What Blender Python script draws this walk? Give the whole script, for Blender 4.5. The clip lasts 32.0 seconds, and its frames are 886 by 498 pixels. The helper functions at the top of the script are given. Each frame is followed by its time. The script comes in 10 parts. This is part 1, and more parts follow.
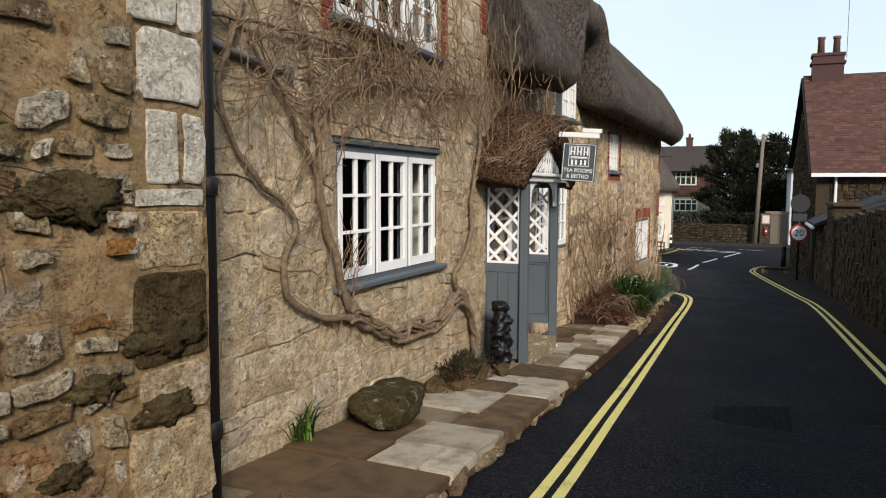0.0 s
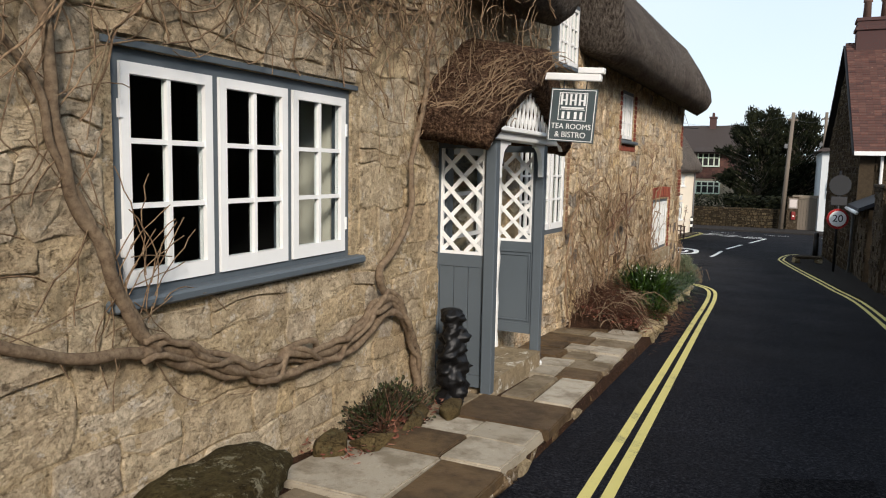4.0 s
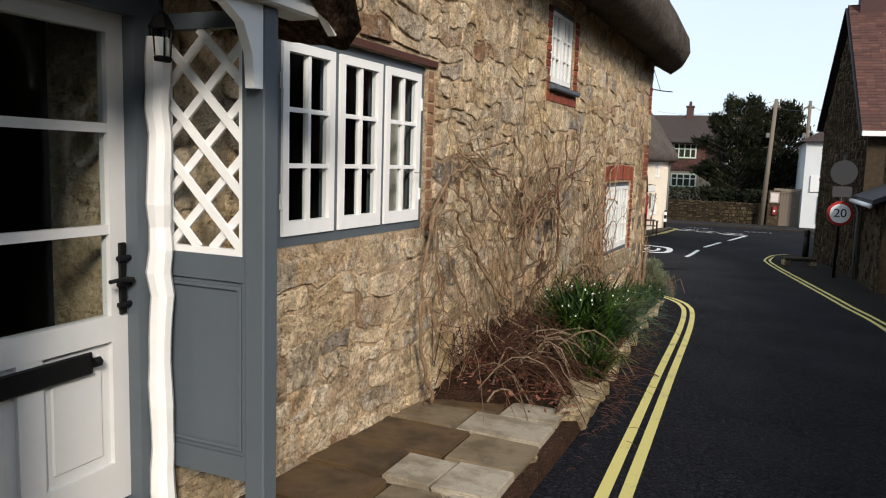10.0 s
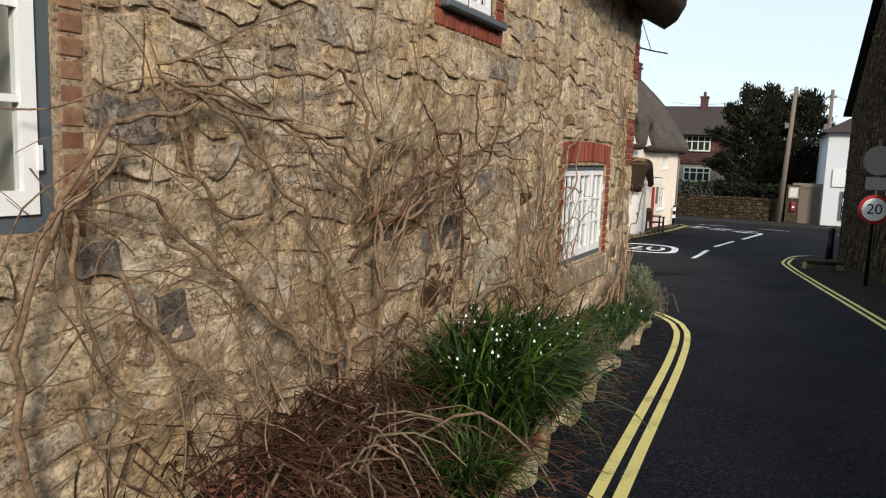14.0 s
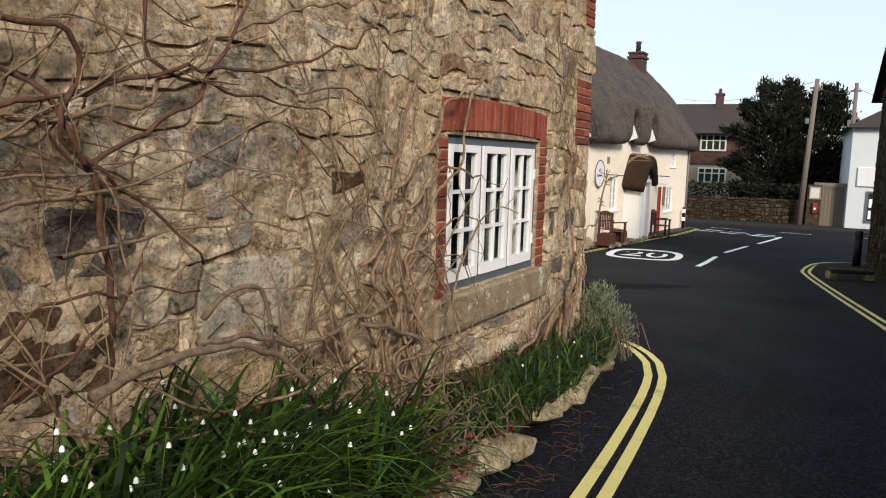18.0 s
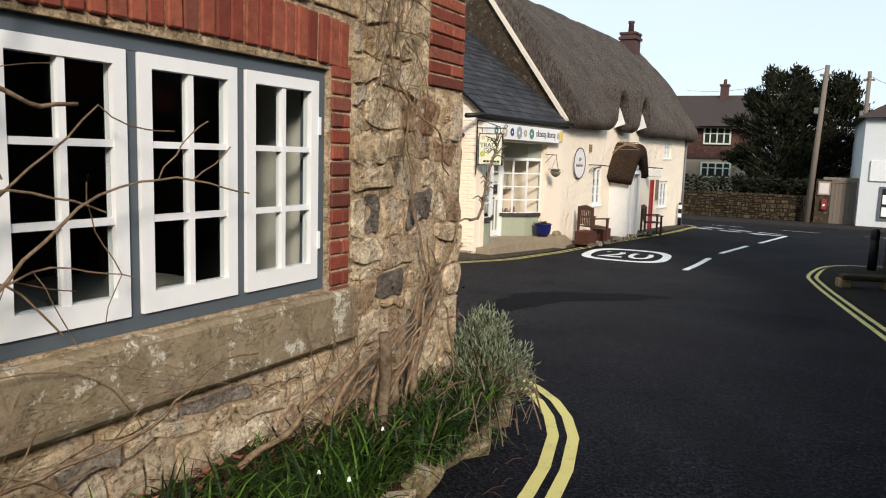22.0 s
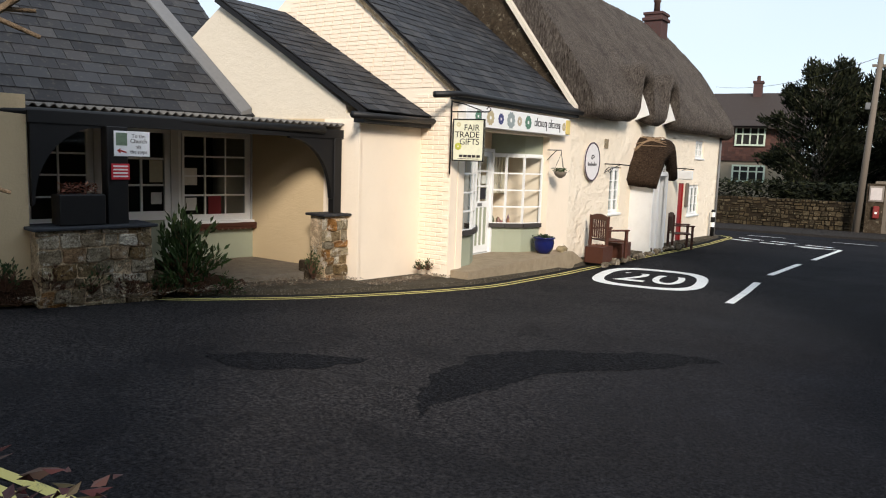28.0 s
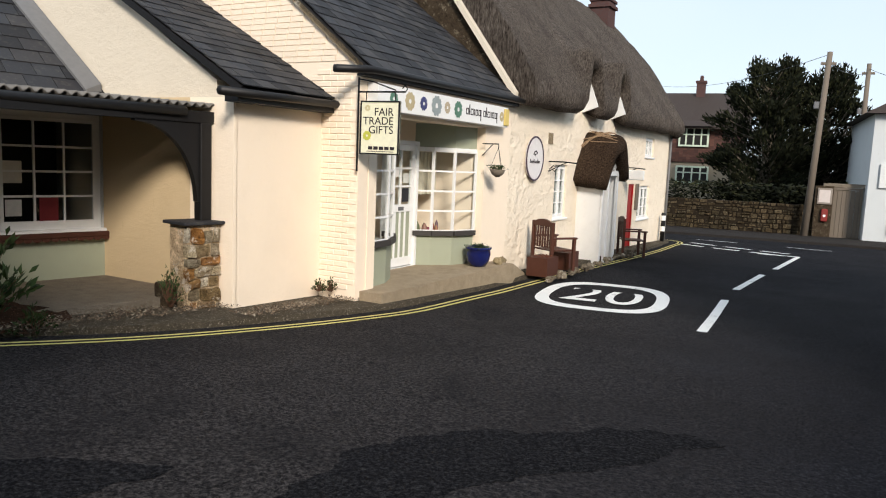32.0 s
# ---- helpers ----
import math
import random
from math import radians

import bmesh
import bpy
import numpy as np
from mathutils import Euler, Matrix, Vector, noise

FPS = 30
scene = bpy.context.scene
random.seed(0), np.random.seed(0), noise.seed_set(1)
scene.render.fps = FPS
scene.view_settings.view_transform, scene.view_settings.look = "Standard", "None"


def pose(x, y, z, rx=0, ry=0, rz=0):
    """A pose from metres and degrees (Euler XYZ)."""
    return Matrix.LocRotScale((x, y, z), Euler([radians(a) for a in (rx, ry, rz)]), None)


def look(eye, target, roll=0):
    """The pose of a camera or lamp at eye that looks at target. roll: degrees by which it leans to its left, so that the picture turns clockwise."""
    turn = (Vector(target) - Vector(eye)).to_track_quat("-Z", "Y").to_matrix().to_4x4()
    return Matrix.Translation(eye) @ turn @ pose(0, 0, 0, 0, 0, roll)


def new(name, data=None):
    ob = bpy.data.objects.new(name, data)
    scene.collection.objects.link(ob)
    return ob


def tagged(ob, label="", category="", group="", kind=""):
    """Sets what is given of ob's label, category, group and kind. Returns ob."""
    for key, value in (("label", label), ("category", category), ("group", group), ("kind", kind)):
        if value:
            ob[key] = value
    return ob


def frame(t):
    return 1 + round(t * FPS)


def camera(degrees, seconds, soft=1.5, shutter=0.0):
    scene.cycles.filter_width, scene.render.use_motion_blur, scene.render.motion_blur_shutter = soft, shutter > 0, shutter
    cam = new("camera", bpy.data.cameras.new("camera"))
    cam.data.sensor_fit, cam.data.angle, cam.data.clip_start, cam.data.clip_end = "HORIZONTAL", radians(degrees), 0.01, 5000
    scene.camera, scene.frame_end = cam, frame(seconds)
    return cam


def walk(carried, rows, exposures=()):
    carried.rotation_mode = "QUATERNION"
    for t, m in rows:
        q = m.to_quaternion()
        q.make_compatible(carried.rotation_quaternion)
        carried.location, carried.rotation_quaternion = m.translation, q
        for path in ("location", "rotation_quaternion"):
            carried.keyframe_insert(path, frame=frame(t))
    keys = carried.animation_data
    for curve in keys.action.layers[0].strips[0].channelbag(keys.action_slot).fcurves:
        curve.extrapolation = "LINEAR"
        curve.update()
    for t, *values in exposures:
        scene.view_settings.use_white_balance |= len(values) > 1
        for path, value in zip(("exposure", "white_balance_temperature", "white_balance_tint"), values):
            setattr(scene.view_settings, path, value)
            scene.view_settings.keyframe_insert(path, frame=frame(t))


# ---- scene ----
cam = camera(62.4, 32.0, soft=1.1)
METRES, EYE, TILT, LEAN, TURN = 22.4, 1.6, 0.0, 0.0, 23.2
ROWS = [
    (0.0, 0.0, 0.0, 0.0, 0.03, -4.8, -0.31),
    (0.5, 0.0011, 0.0073, -0.001, 4.03, -5.23, -0.26),
    (1.0, 0.003, 0.0208, -0.0014, 4.99, -6.01, -0.47),
    (1.5, 0.0099, 0.0332, -0.0025, 4.85, -6.16, -0.57),
    (2.0, 0.0139, 0.0472, -0.0037, 4.72, -6.14, -0.6),
    (2.5, 0.0156, 0.0633, -0.0035, 3.37, -6.32, -0.88),
    (3.0, 0.0222, 0.0782, -0.0054, 1.88, -6.31, -1.11),
    (3.5, 0.0269, 0.0922, -0.0062, 1.58, -6.37, -1.14),
    (5.5, 0.0428, 0.1536, -0.011, 0.66, -6.6, -1.4),
    (6.0, 0.0517, 0.1688, -0.0126, 0.44, -6.63, -1.51),
    (6.5, 0.0581, 0.1811, -0.0125, 0.41, -6.67, -1.51),
    (7.0, 0.0609, 0.1994, -0.0135, -0.09, -6.75, -1.63),
    (7.5, 0.0649, 0.2143, -0.0157, -0.89, -6.81, -1.79),
    (8.0, 0.0701, 0.2311, -0.016, -0.78, -6.86, -1.8),
    (8.5, 0.0726, 0.2495, -0.0176, -0.62, -6.9, -1.8),
    (9.0, 0.0803, 0.2647, -0.0195, -0.46, -6.93, -1.89),
    (9.5, 0.0888, 0.279, -0.0196, -0.31, -6.94, -1.83),
    (10.0, 0.094, 0.297, -0.0207, -0.22, -6.97, -1.86),
    (10.5, 0.1017, 0.3117, -0.0228, -0.17, -7.01, -1.95),
    (11.0, 0.1096, 0.3256, -0.0224, -0.03, -7.03, -1.89),
    (11.5, 0.1142, 0.3425, -0.024, 0.13, -7.12, -1.91),
    (12.0, 0.1203, 0.3569, -0.0259, 0.23, -7.12, -1.94),
    (12.5, 0.1282, 0.372, -0.0255, 0.4, -7.16, -1.97),
    (13.0, 0.1322, 0.3886, -0.0275, 0.56, -7.46, -1.97),
    (13.5, 0.1383, 0.4039, -0.0286, 0.72, -7.42, -2.08),
    (14.0, 0.1468, 0.4182, -0.0287, 0.92, -7.41, -2.06),
    (14.5, 0.1522, 0.4335, -0.0304, 1.07, -7.39, -2.05),
    (16.5, 0.1776, 0.4903, -0.0351, 1.95, -7.07, -1.62),
    (17.0, 0.1865, 0.5045, -0.0365, 2.07, -6.98, -1.65),
    (17.5, 0.1938, 0.5196, -0.0383, 2.22, -6.98, -1.61),
    (18.0, 0.2019, 0.5342, -0.0385, 2.29, -7.07, -1.64),
    (18.5, 0.2135, 0.5464, -0.0397, 2.43, -7.08, -1.61),
    (19.0, 0.2205, 0.5599, -0.0416, 2.52, -7.08, -1.56),
    (19.5, 0.2286, 0.5776, -0.0421, 2.44, -7.17, -1.61),
    (20.0, 0.238, 0.5913, -0.043, 2.5, -7.28, -1.67),
    (20.5, 0.2421, 0.6049, -0.0449, 2.58, -7.22, -1.67),
    (21.0, 0.2469, 0.6219, -0.0451, 2.66, -7.36, -1.8),
    (21.5, 0.2536, 0.6358, -0.0462, 2.78, -7.38, -1.82),
    (22.0, 0.2573, 0.6528, -0.0482, 2.87, -7.36, -1.83),
    (22.5, 0.263, 0.6694, -0.0496, 2.96, -7.37, -1.95),
    (23.0, 0.2698, 0.6834, -0.0497, 3.1, -7.39, -1.92),
    (23.5, 0.272, 0.703, -0.0512, 3.23, -7.47, -2.0),
    (24.0, 0.2768, 0.7182, -0.0526, 3.34, -7.36, -2.01),
    (24.5, 0.2815, 0.7325, -0.0525, 3.5, -7.41, -1.95),
    (25.0, 0.2806, 0.7481, -0.0532, 3.57, -7.38, -1.98),
    (25.5, 0.2819, 0.7628, -0.054, 3.75, -7.27, -2.07),
    (26.0, 0.2857, 0.7747, -0.0538, 4.0, -7.14, -2.0),
    (26.5, 0.2865, 0.7885, -0.0547, 4.16, -7.08, -1.98),
    (28.5, 0.2951, 0.8383, -0.0552, 4.85, -7.13, -1.95),
    (29.0, 0.2991, 0.8523, -0.0564, 5.04, -7.14, -1.92),
    (29.5, 0.3015, 0.8624, -0.0564, 5.14, -7.04, -1.88),
    (30.0, 0.3006, 0.8777, -0.0565, 5.23, -7.02, -1.88),
    (30.5, 0.3044, 0.8923, -0.058, 5.23, -6.96, -1.95),
    (31.0, 0.3079, 0.9038, -0.057, 3.54, -6.98, -2.12),
    (31.5, 0.3072, 0.9239, -0.0573, 1.74, -7.09, -2.29),
    (32.0, 0.3049, 0.9334, -0.0582, 0.32, -6.93, -2.4),
]
walk(cam, [(t, pose(0, 0, EYE, TILT, LEAN, TURN) @ pose(METRES * x, METRES * y, METRES * z, 90 + pitch, roll, yaw)) for t, x, y, z, yaw, pitch, roll in ROWS])

# ---- light ----
SUN_EL = 28.0
sun_dir = Vector((math.cos(radians(SUN_EL)) * 0.60, -math.cos(radians(SUN_EL)) * 0.80, math.sin(radians(SUN_EL)))).normalized()
world = bpy.data.worlds.new("sky")
scene.world = world
world.use_nodes = True
wn = world.node_tree.nodes
sky = wn.new("ShaderNodeTexSky")
sky.sky_type, sky.sun_disc = "NISHITA", False
sky.sun_elevation = radians(SUN_EL)
sky.sun_rotation = math.atan2(sun_dir.x, sun_dir.y)
sky.air_density, sky.dust_density, sky.ozone_density = 1.0, 1.0, 1.0
# thin bright cloud over the sky
cloud = wn.new("ShaderNodeTexNoise")
cloud.inputs["Scale"].default_value, cloud.inputs["Detail"].default_value = 2.2, 6.0
cover = wn.new("ShaderNodeMapRange")
cover.inputs["From Min"].default_value, cover.inputs["From Max"].default_value = 0.3, 0.7
cover.inputs["To Min"].default_value, cover.inputs["To Max"].default_value = 0.72, 0.98
veil = wn.new("ShaderNodeMix")
veil.data_type = "RGBA"
veil.inputs[7].default_value = (4.85, 5.55, 6.45, 1)
wl = world.node_tree.links
wl.new(wn.new("ShaderNodeTexCoord").outputs["Generated"], cloud.inputs["Vector"])
wl.new(cloud.outputs["Fac"], cover.inputs["Value"])
wl.new(cover.outputs[0], veil.inputs[0])
wl.new(sky.outputs[0], veil.inputs[6])
wl.new(veil.outputs[2], wn["Background"].inputs["Color"])
wn["Background"].inputs["Strength"].default_value = 0.15
sun = new("sun", bpy.data.lights.new("sun", "SUN"))
sun.data.energy, sun.data.angle, sun.data.color = 3.6, radians(12), (1.0, 0.90, 0.80)
sun.matrix_world = look(sun_dir * 60, (0, 0, 0))
scene.view_settings.exposure = 0.24


# ---- materials ----
def lin(r, g, b):
    """Linear colour from 0-255 values."""
    return tuple(((v / 255 + 0.055) / 1.055) ** 2.4 if v > 10 else v / 255 / 12.92 for v in (r, g, b)) + (1.0,)


class Mat:
    """A node material with a few shortcuts."""

    def __init__(self, name, rough=0.8, metal=0.0, spec=0.4):
        self.m = bpy.data.materials.new(name)
        self.m.use_nodes = True
        self.t = self.m.node_tree
        self.b = self.t.nodes["Principled BSDF"]
        self.b.inputs["Roughness"].default_value = rough
        self.b.inputs["Metallic"].default_value = metal
        self.b.inputs["Specular IOR Level"].default_value = spec
        self.co = self.t.nodes.new("ShaderNodeNewGeometry").outputs["Position"]

    def n(self, kind, **kw):
        node = self.t.nodes.new(kind)
        for k, v in kw.items():
            node.inputs[k.replace("_", " ")].default_value = v
        return node

    def link(self, a, b):
        self.t.links.new(a, b)

    def local(self):
        self.co = self.t.nodes.new("ShaderNodeTexCoord").outputs["Object"]
        return self

    def stretch(self, sx, sy, sz):
        mp = self.t.nodes.new("ShaderNodeMapping")
        mp.inputs["Scale"].default_value = (sx, sy, sz)
        self.link(self.co, mp.inputs["Vector"])
        return mp.outputs[0]

    def noise(self, scale, detail=5.0, rough=0.6, co=None, dist=0.0):
        k = self.n("ShaderNodeTexNoise", Scale=scale, Detail=detail, Roughness=rough, Distortion=dist)
        self.link(co or self.co, k.inputs["Vector"])
        return k.outputs["Fac"]

    def voro(self, scale, co=None, feature="F1", rnd=1.0):
        k = self.n("ShaderNodeTexVoronoi", Scale=scale, Randomness=rnd)
        k.feature = feature
        self.link(co or self.co, k.inputs["Vector"])
        return k

    def ramp(self, fac, stops):
        r = self.t.nodes.new("ShaderNodeValToRGB")
        e = r.color_ramp.elements
        while len(e) < len(stops):
            e.new(0.5)
        for el, (p, c) in zip(e, stops):
            el.position, el.color = p, c if len(c) == 4 else (*c, 1)
        self.link(fac, r.inputs[0])
        return r.outputs[0]

    def mix(self, fac, a, b, mode="MIX"):
        k = self.t.nodes.new("ShaderNodeMix")
        k.data_type, k.blend_type = "RGBA", mode
        for sock, v in ((k.inputs[0], fac), (k.inputs[6], a), (k.inputs[7], b)):
            if isinstance(v, bpy.types.NodeSocket):
                self.link(v, sock)
            else:
                sock.default_value = v
        return k.outputs[2]

    def math(self, op, a, b=0.0):
        k = self.t.nodes.new("ShaderNodeMath")
        k.operation = op
        for sock, v in zip(k.inputs, (a, b)):
            if isinstance(v, bpy.types.NodeSocket):
                self.link(v, sock)
            else:
                sock.default_value = v
        return k.outputs[0]

    def rand(self, island=False):
        if island:
            return self.t.nodes.new("ShaderNodeNewGeometry").outputs["Random Per Island"]
        return self.t.nodes.new("ShaderNodeObjectInfo").outputs["Random"]

    def color(self, c):
        if isinstance(c, bpy.types.NodeSocket):
            self.link(c, self.b.inputs["Base Color"])
        else:
            self.b.inputs["Base Color"].default_value = c
        return self

    def bump(self, h, strength=0.3, dist=0.02, also=None):
        k = self.n("ShaderNodeBump", Strength=strength, Distance=dist)
        self.link(h, k.inputs["Height"])
        if also is not None:
            self.link(also, k.inputs["Normal"])
        self.link(k.outputs[0], self.b.inputs["Normal"])
        return k.outputs[0]

    def rough(self, fac, a, b):
        self.link(self.ramp(fac, [(0.3, (a, a, a)), (0.7, (b, b, b))]), self.b.inputs["Roughness"])
        return self


def stone_material(name, tones, island, lichen=(0.56, 0.50, 0.41, 1), dirt=0.5, relief=0.034, dark=(0.045, 0.04, 0.026, 1), own=0.72, wear=0.7):
    """Rough-hewn stone: a tone a stone over a common weathering, flaked in thin beds, cracked and pitted, its hollows
    shaded in the colour, with lichen and moss.
    """
    k = Mat(name, 0.93, 0, 0.1)
    base = k.ramp(k.rand(island), [(i / max(1, len(tones) - 1), c) for i, c in enumerate(tones)])
    mean = tuple(sum(c[i] for c in tones) / len(tones) for i in range(3)) + (1,)
    common = k.ramp(k.noise(1.7, 6, 0.7, dist=0.5), [(0.34, tuple(v * (1 - 0.45 * wear) for v in mean[:3])), (0.5, mean), (0.64, tuple(min(0.8, v * 1.25) for v in mean[:3]))])
    base = k.mix(own, common, base)
    w8 = lambda v: (v * wear, v * wear, v * wear)
    down = lambda v: tuple(1 - (1 - q) * wear for q in v)
    crag = k.noise(8.0, 12, 0.72)
    fine = k.noise(55.0, 8, 0.80)
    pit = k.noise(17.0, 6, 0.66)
    # thin beds that flake off in steps
    beds = k.noise(5.0, 8, 0.60, co=k.stretch(0.8, 0.8, 1.9), dist=0.5)
    tall = k.math("MULTIPLY", beds, 13.0)
    step, part_ = k.math("FLOOR", tall), k.math("FRACT", tall)
    patchy = k.ramp(k.noise(9.0, 6, 0.7), [(0.47, (0, 0, 0)), (0.54, (1, 1, 1))])
    # low relief darker in the colour too, as shade in hollows, scaled by wear
    c = k.mix(k.ramp(crag, [(0.44, (0, 0, 0)), (0.54, (1, 1, 1))]), k.mix(1.0, base, (*down((0.74, 0.71, 0.66)), 1), "MULTIPLY"), k.mix(1.0, base, (1.12, 1.12, 1.10, 1), "MULTIPLY"))
    c = k.mix(1.0, c, k.ramp(k.math("FRACT", k.math("MULTIPLY", step, 0.37)), [(0.1, down((0.84, 0.82, 0.80))), (0.5, (1, 1, 1)), (0.9, (1 + 0.16 * wear,) * 3)]), "MULTIPLY")
    # flake edges and cracks: crevice shade multiplied into the colour
    edge = k.ramp(part_, [(0.0, (1, 1, 1)), (0.12, (0.85, 0.85, 0.85)), (0.20, (0, 0, 0))])
    c = k.mix(k.math("MULTIPLY", edge, k.math("MULTIPLY", patchy, 0.95 * wear)), c, k.mix(1.0, c, (0.28, 0.23, 0.19, 1), "MULTIPLY"))
    c = k.mix(k.ramp(k.noise(0.75, 4, 0.6), [(0.46, (0, 0, 0)), (0.62, w8(0.8))]), c, k.mix(1.0, c, (0.93, 0.91, 0.80, 1), "MULTIPLY"))
    c = k.mix(k.ramp(k.noise(3.1, 8, 0.75), [(0.57, (0, 0, 0)), (0.62, w8(0.6))]), c, k.mix(1.0, c, (0.66, 0.61, 0.56, 1), "MULTIPLY"))
    c = k.mix(k.ramp(k.noise(6.5, 11, 0.8), [(0.56, (0, 0, 0)), (0.59, (0.7, 0.7, 0.7))]), c, lichen)
    # pits: the same recesses as in the bump, their shade painted dark
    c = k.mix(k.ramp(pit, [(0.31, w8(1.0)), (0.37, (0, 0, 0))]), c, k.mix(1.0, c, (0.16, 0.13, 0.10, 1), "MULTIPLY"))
    c = k.mix(1.0, c, k.ramp(fine, [(0.37, down((0.26, 0.23, 0.20))), (0.47, (1, 1, 1)), (0.62, (1 + 0.45 * wear,) * 3)]), "MULTIPLY")
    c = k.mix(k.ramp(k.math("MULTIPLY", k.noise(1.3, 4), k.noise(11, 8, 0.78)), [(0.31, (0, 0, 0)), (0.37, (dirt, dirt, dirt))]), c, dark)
    k.color(c)
    h = k.math("ADD", k.math("MULTIPLY", crag, 1.0), k.math("MULTIPLY", fine, 0.30))
    h = k.math("ADD", h, k.math("MULTIPLY", k.math("ADD", step, k.math("MULTIPLY", part_, 0.25)), 0.050))
    h = k.math("ADD", h, k.math("MULTIPLY", k.ramp(pit, [(0.32, (0, 0, 0)), (0.40, (1, 1, 1))]), 0.30))
    h = k.math("ADD", h, k.math("MULTIPLY", k.math("MULTIPLY", edge, patchy), -0.28))
    k.bump(h, 1.0, relief)
    return k.m


SAND = [lin(180, 162, 135), lin(193, 178, 152), lin(184, 165, 137), lin(172, 157, 135), lin(182, 167, 145), lin(195, 181, 160), lin(168, 149, 121), lin(186, 165, 131), lin(174, 163, 148), lin(177, 155, 123)]
RUBBLE = [lin(204, 183, 153), lin(211, 192, 165), lin(186, 164, 134), lin(215, 200, 176), lin(170, 148, 120), lin(206, 182, 143), lin(179, 166, 149), lin(184, 159, 126), lin(211, 193, 166), lin(126, 119, 114), lin(202, 181, 150), lin(135, 105, 82), lin(195, 177, 152), lin(208, 188, 158), lin(193, 169, 138)]
PIER = [lin(120, 100, 70), lin(168, 156, 132), lin(104, 88, 66), lin(186, 178, 162), lin(112, 94, 66), lin(144, 98, 48), lin(140, 130, 112), lin(84, 72, 52), lin(206, 198, 182), lin(128, 110, 82)]
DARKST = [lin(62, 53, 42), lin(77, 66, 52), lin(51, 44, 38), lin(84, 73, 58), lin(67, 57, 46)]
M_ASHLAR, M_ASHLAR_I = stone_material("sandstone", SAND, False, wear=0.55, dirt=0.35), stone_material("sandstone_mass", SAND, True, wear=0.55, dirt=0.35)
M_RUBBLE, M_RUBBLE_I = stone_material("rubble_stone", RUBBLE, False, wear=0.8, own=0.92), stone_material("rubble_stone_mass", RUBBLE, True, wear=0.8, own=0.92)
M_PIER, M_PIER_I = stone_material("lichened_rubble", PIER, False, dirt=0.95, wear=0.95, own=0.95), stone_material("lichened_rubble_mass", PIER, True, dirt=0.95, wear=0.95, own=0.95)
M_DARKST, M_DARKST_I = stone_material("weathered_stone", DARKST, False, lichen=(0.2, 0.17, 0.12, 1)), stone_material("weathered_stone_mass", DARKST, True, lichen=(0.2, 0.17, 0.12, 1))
M_QPALE = stone_material("pale_quoin_stone", [lin(204, 198, 186), lin(188, 182, 170)], False, wear=0.45, dirt=0.3, lichen=(0.66, 0.64, 0.58, 1))
M_QTAN = stone_material("tan_quoin_stone", [lin(176, 156, 124), lin(160, 142, 116)], False, wear=0.8, dirt=0.95)
M_QMOSS = stone_material("mossy_quoin_stone", [lin(84, 72, 48), lin(76, 64, 42)], False, wear=0.9, dirt=0.95, lichen=(0.10, 0.085, 0.045, 1))
M_EDGE = stone_material("footway_edge_stone", [lin(120, 100, 76), lin(96, 78, 58), lin(150, 136, 112), lin(84, 68, 50)], False)
M_KERBST = stone_material("garden_stone", [lin(158, 144, 114), lin(138, 122, 94), lin(180, 168, 142)], False)


def mortar(name, col):
    k = Mat(name, 0.95, 0, 0.1)
    a = k.noise(12, 6, 0.7)
    k.color(k.mix(k.ramp(a, [(0.3, (0, 0, 0)), (0.7, (1, 1, 1))]), col, tuple(v * 0.55 for v in col[:3]) + (1,)))
    k.bump(k.math("ADD", a, k.noise(70, 4)), 0.8, 0.02)
    return k.m


M_MORTAR = stone_material("lime_mortar", [lin(180, 163, 135), lin(171, 152, 123)], True, own=0.3, wear=0.6)
M_MORTAR2 = stone_material("brown_mortar", [lin(193, 172, 145), lin(180, 158, 129)], True, own=0.3, wear=0.8)
M_MORTAR4 = stone_material("weathered_lime_mortar", [lin(140, 118, 88), lin(124, 104, 76)], True, own=0.3, wear=0.5, dirt=0.9, lichen=(0.30, 0.25, 0.17, 1), relief=0.016)
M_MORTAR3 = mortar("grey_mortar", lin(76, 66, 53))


def brick_material(name, tones, island=False):
    k = Mat(name, 0.9, 0, 0.15)
    base = k.ramp(k.rand(island), [(i / max(1, len(tones) - 1), c) for i, c in enumerate(tones)])
    c = k.mix(k.ramp(k.noise(22, 6, 0.7), [(0.4, (0, 0, 0)), (0.8, (0.8, 0.8, 0.8))]), base, lin(92, 44, 34))
    c = k.mix(k.ramp(k.noise(9, 6, 0.75), [(0.62, (0, 0, 0)), (0.75, (0.6, 0.6, 0.6))]), c, lin(190, 160, 140))
    k.color(c)
    k.bump(k.noise(55, 6, 0.7), 0.6, 0.008)
    return k.m


M_BRICK = brick_material("red_brick", [lin(138, 72, 57), lin(112, 58, 47), lin(156, 88, 68), lin(126, 76, 62), lin(98, 56, 48)])
M_OLDBRICK = brick_material("sooty_brick", [lin(78, 64, 62), lin(68, 58, 58), lin(88, 72, 68)])
M_LIMEBRICK = brick_material("lime_stained_brick", [lin(132, 96, 74), lin(150, 120, 92), lin(116, 80, 62), lin(160, 134, 104)])
M_BRICK_I = brick_material("red_brick_mass", [lin(152, 82, 66), lin(132, 70, 58), lin(168, 98, 78), lin(144, 88, 74)], True)


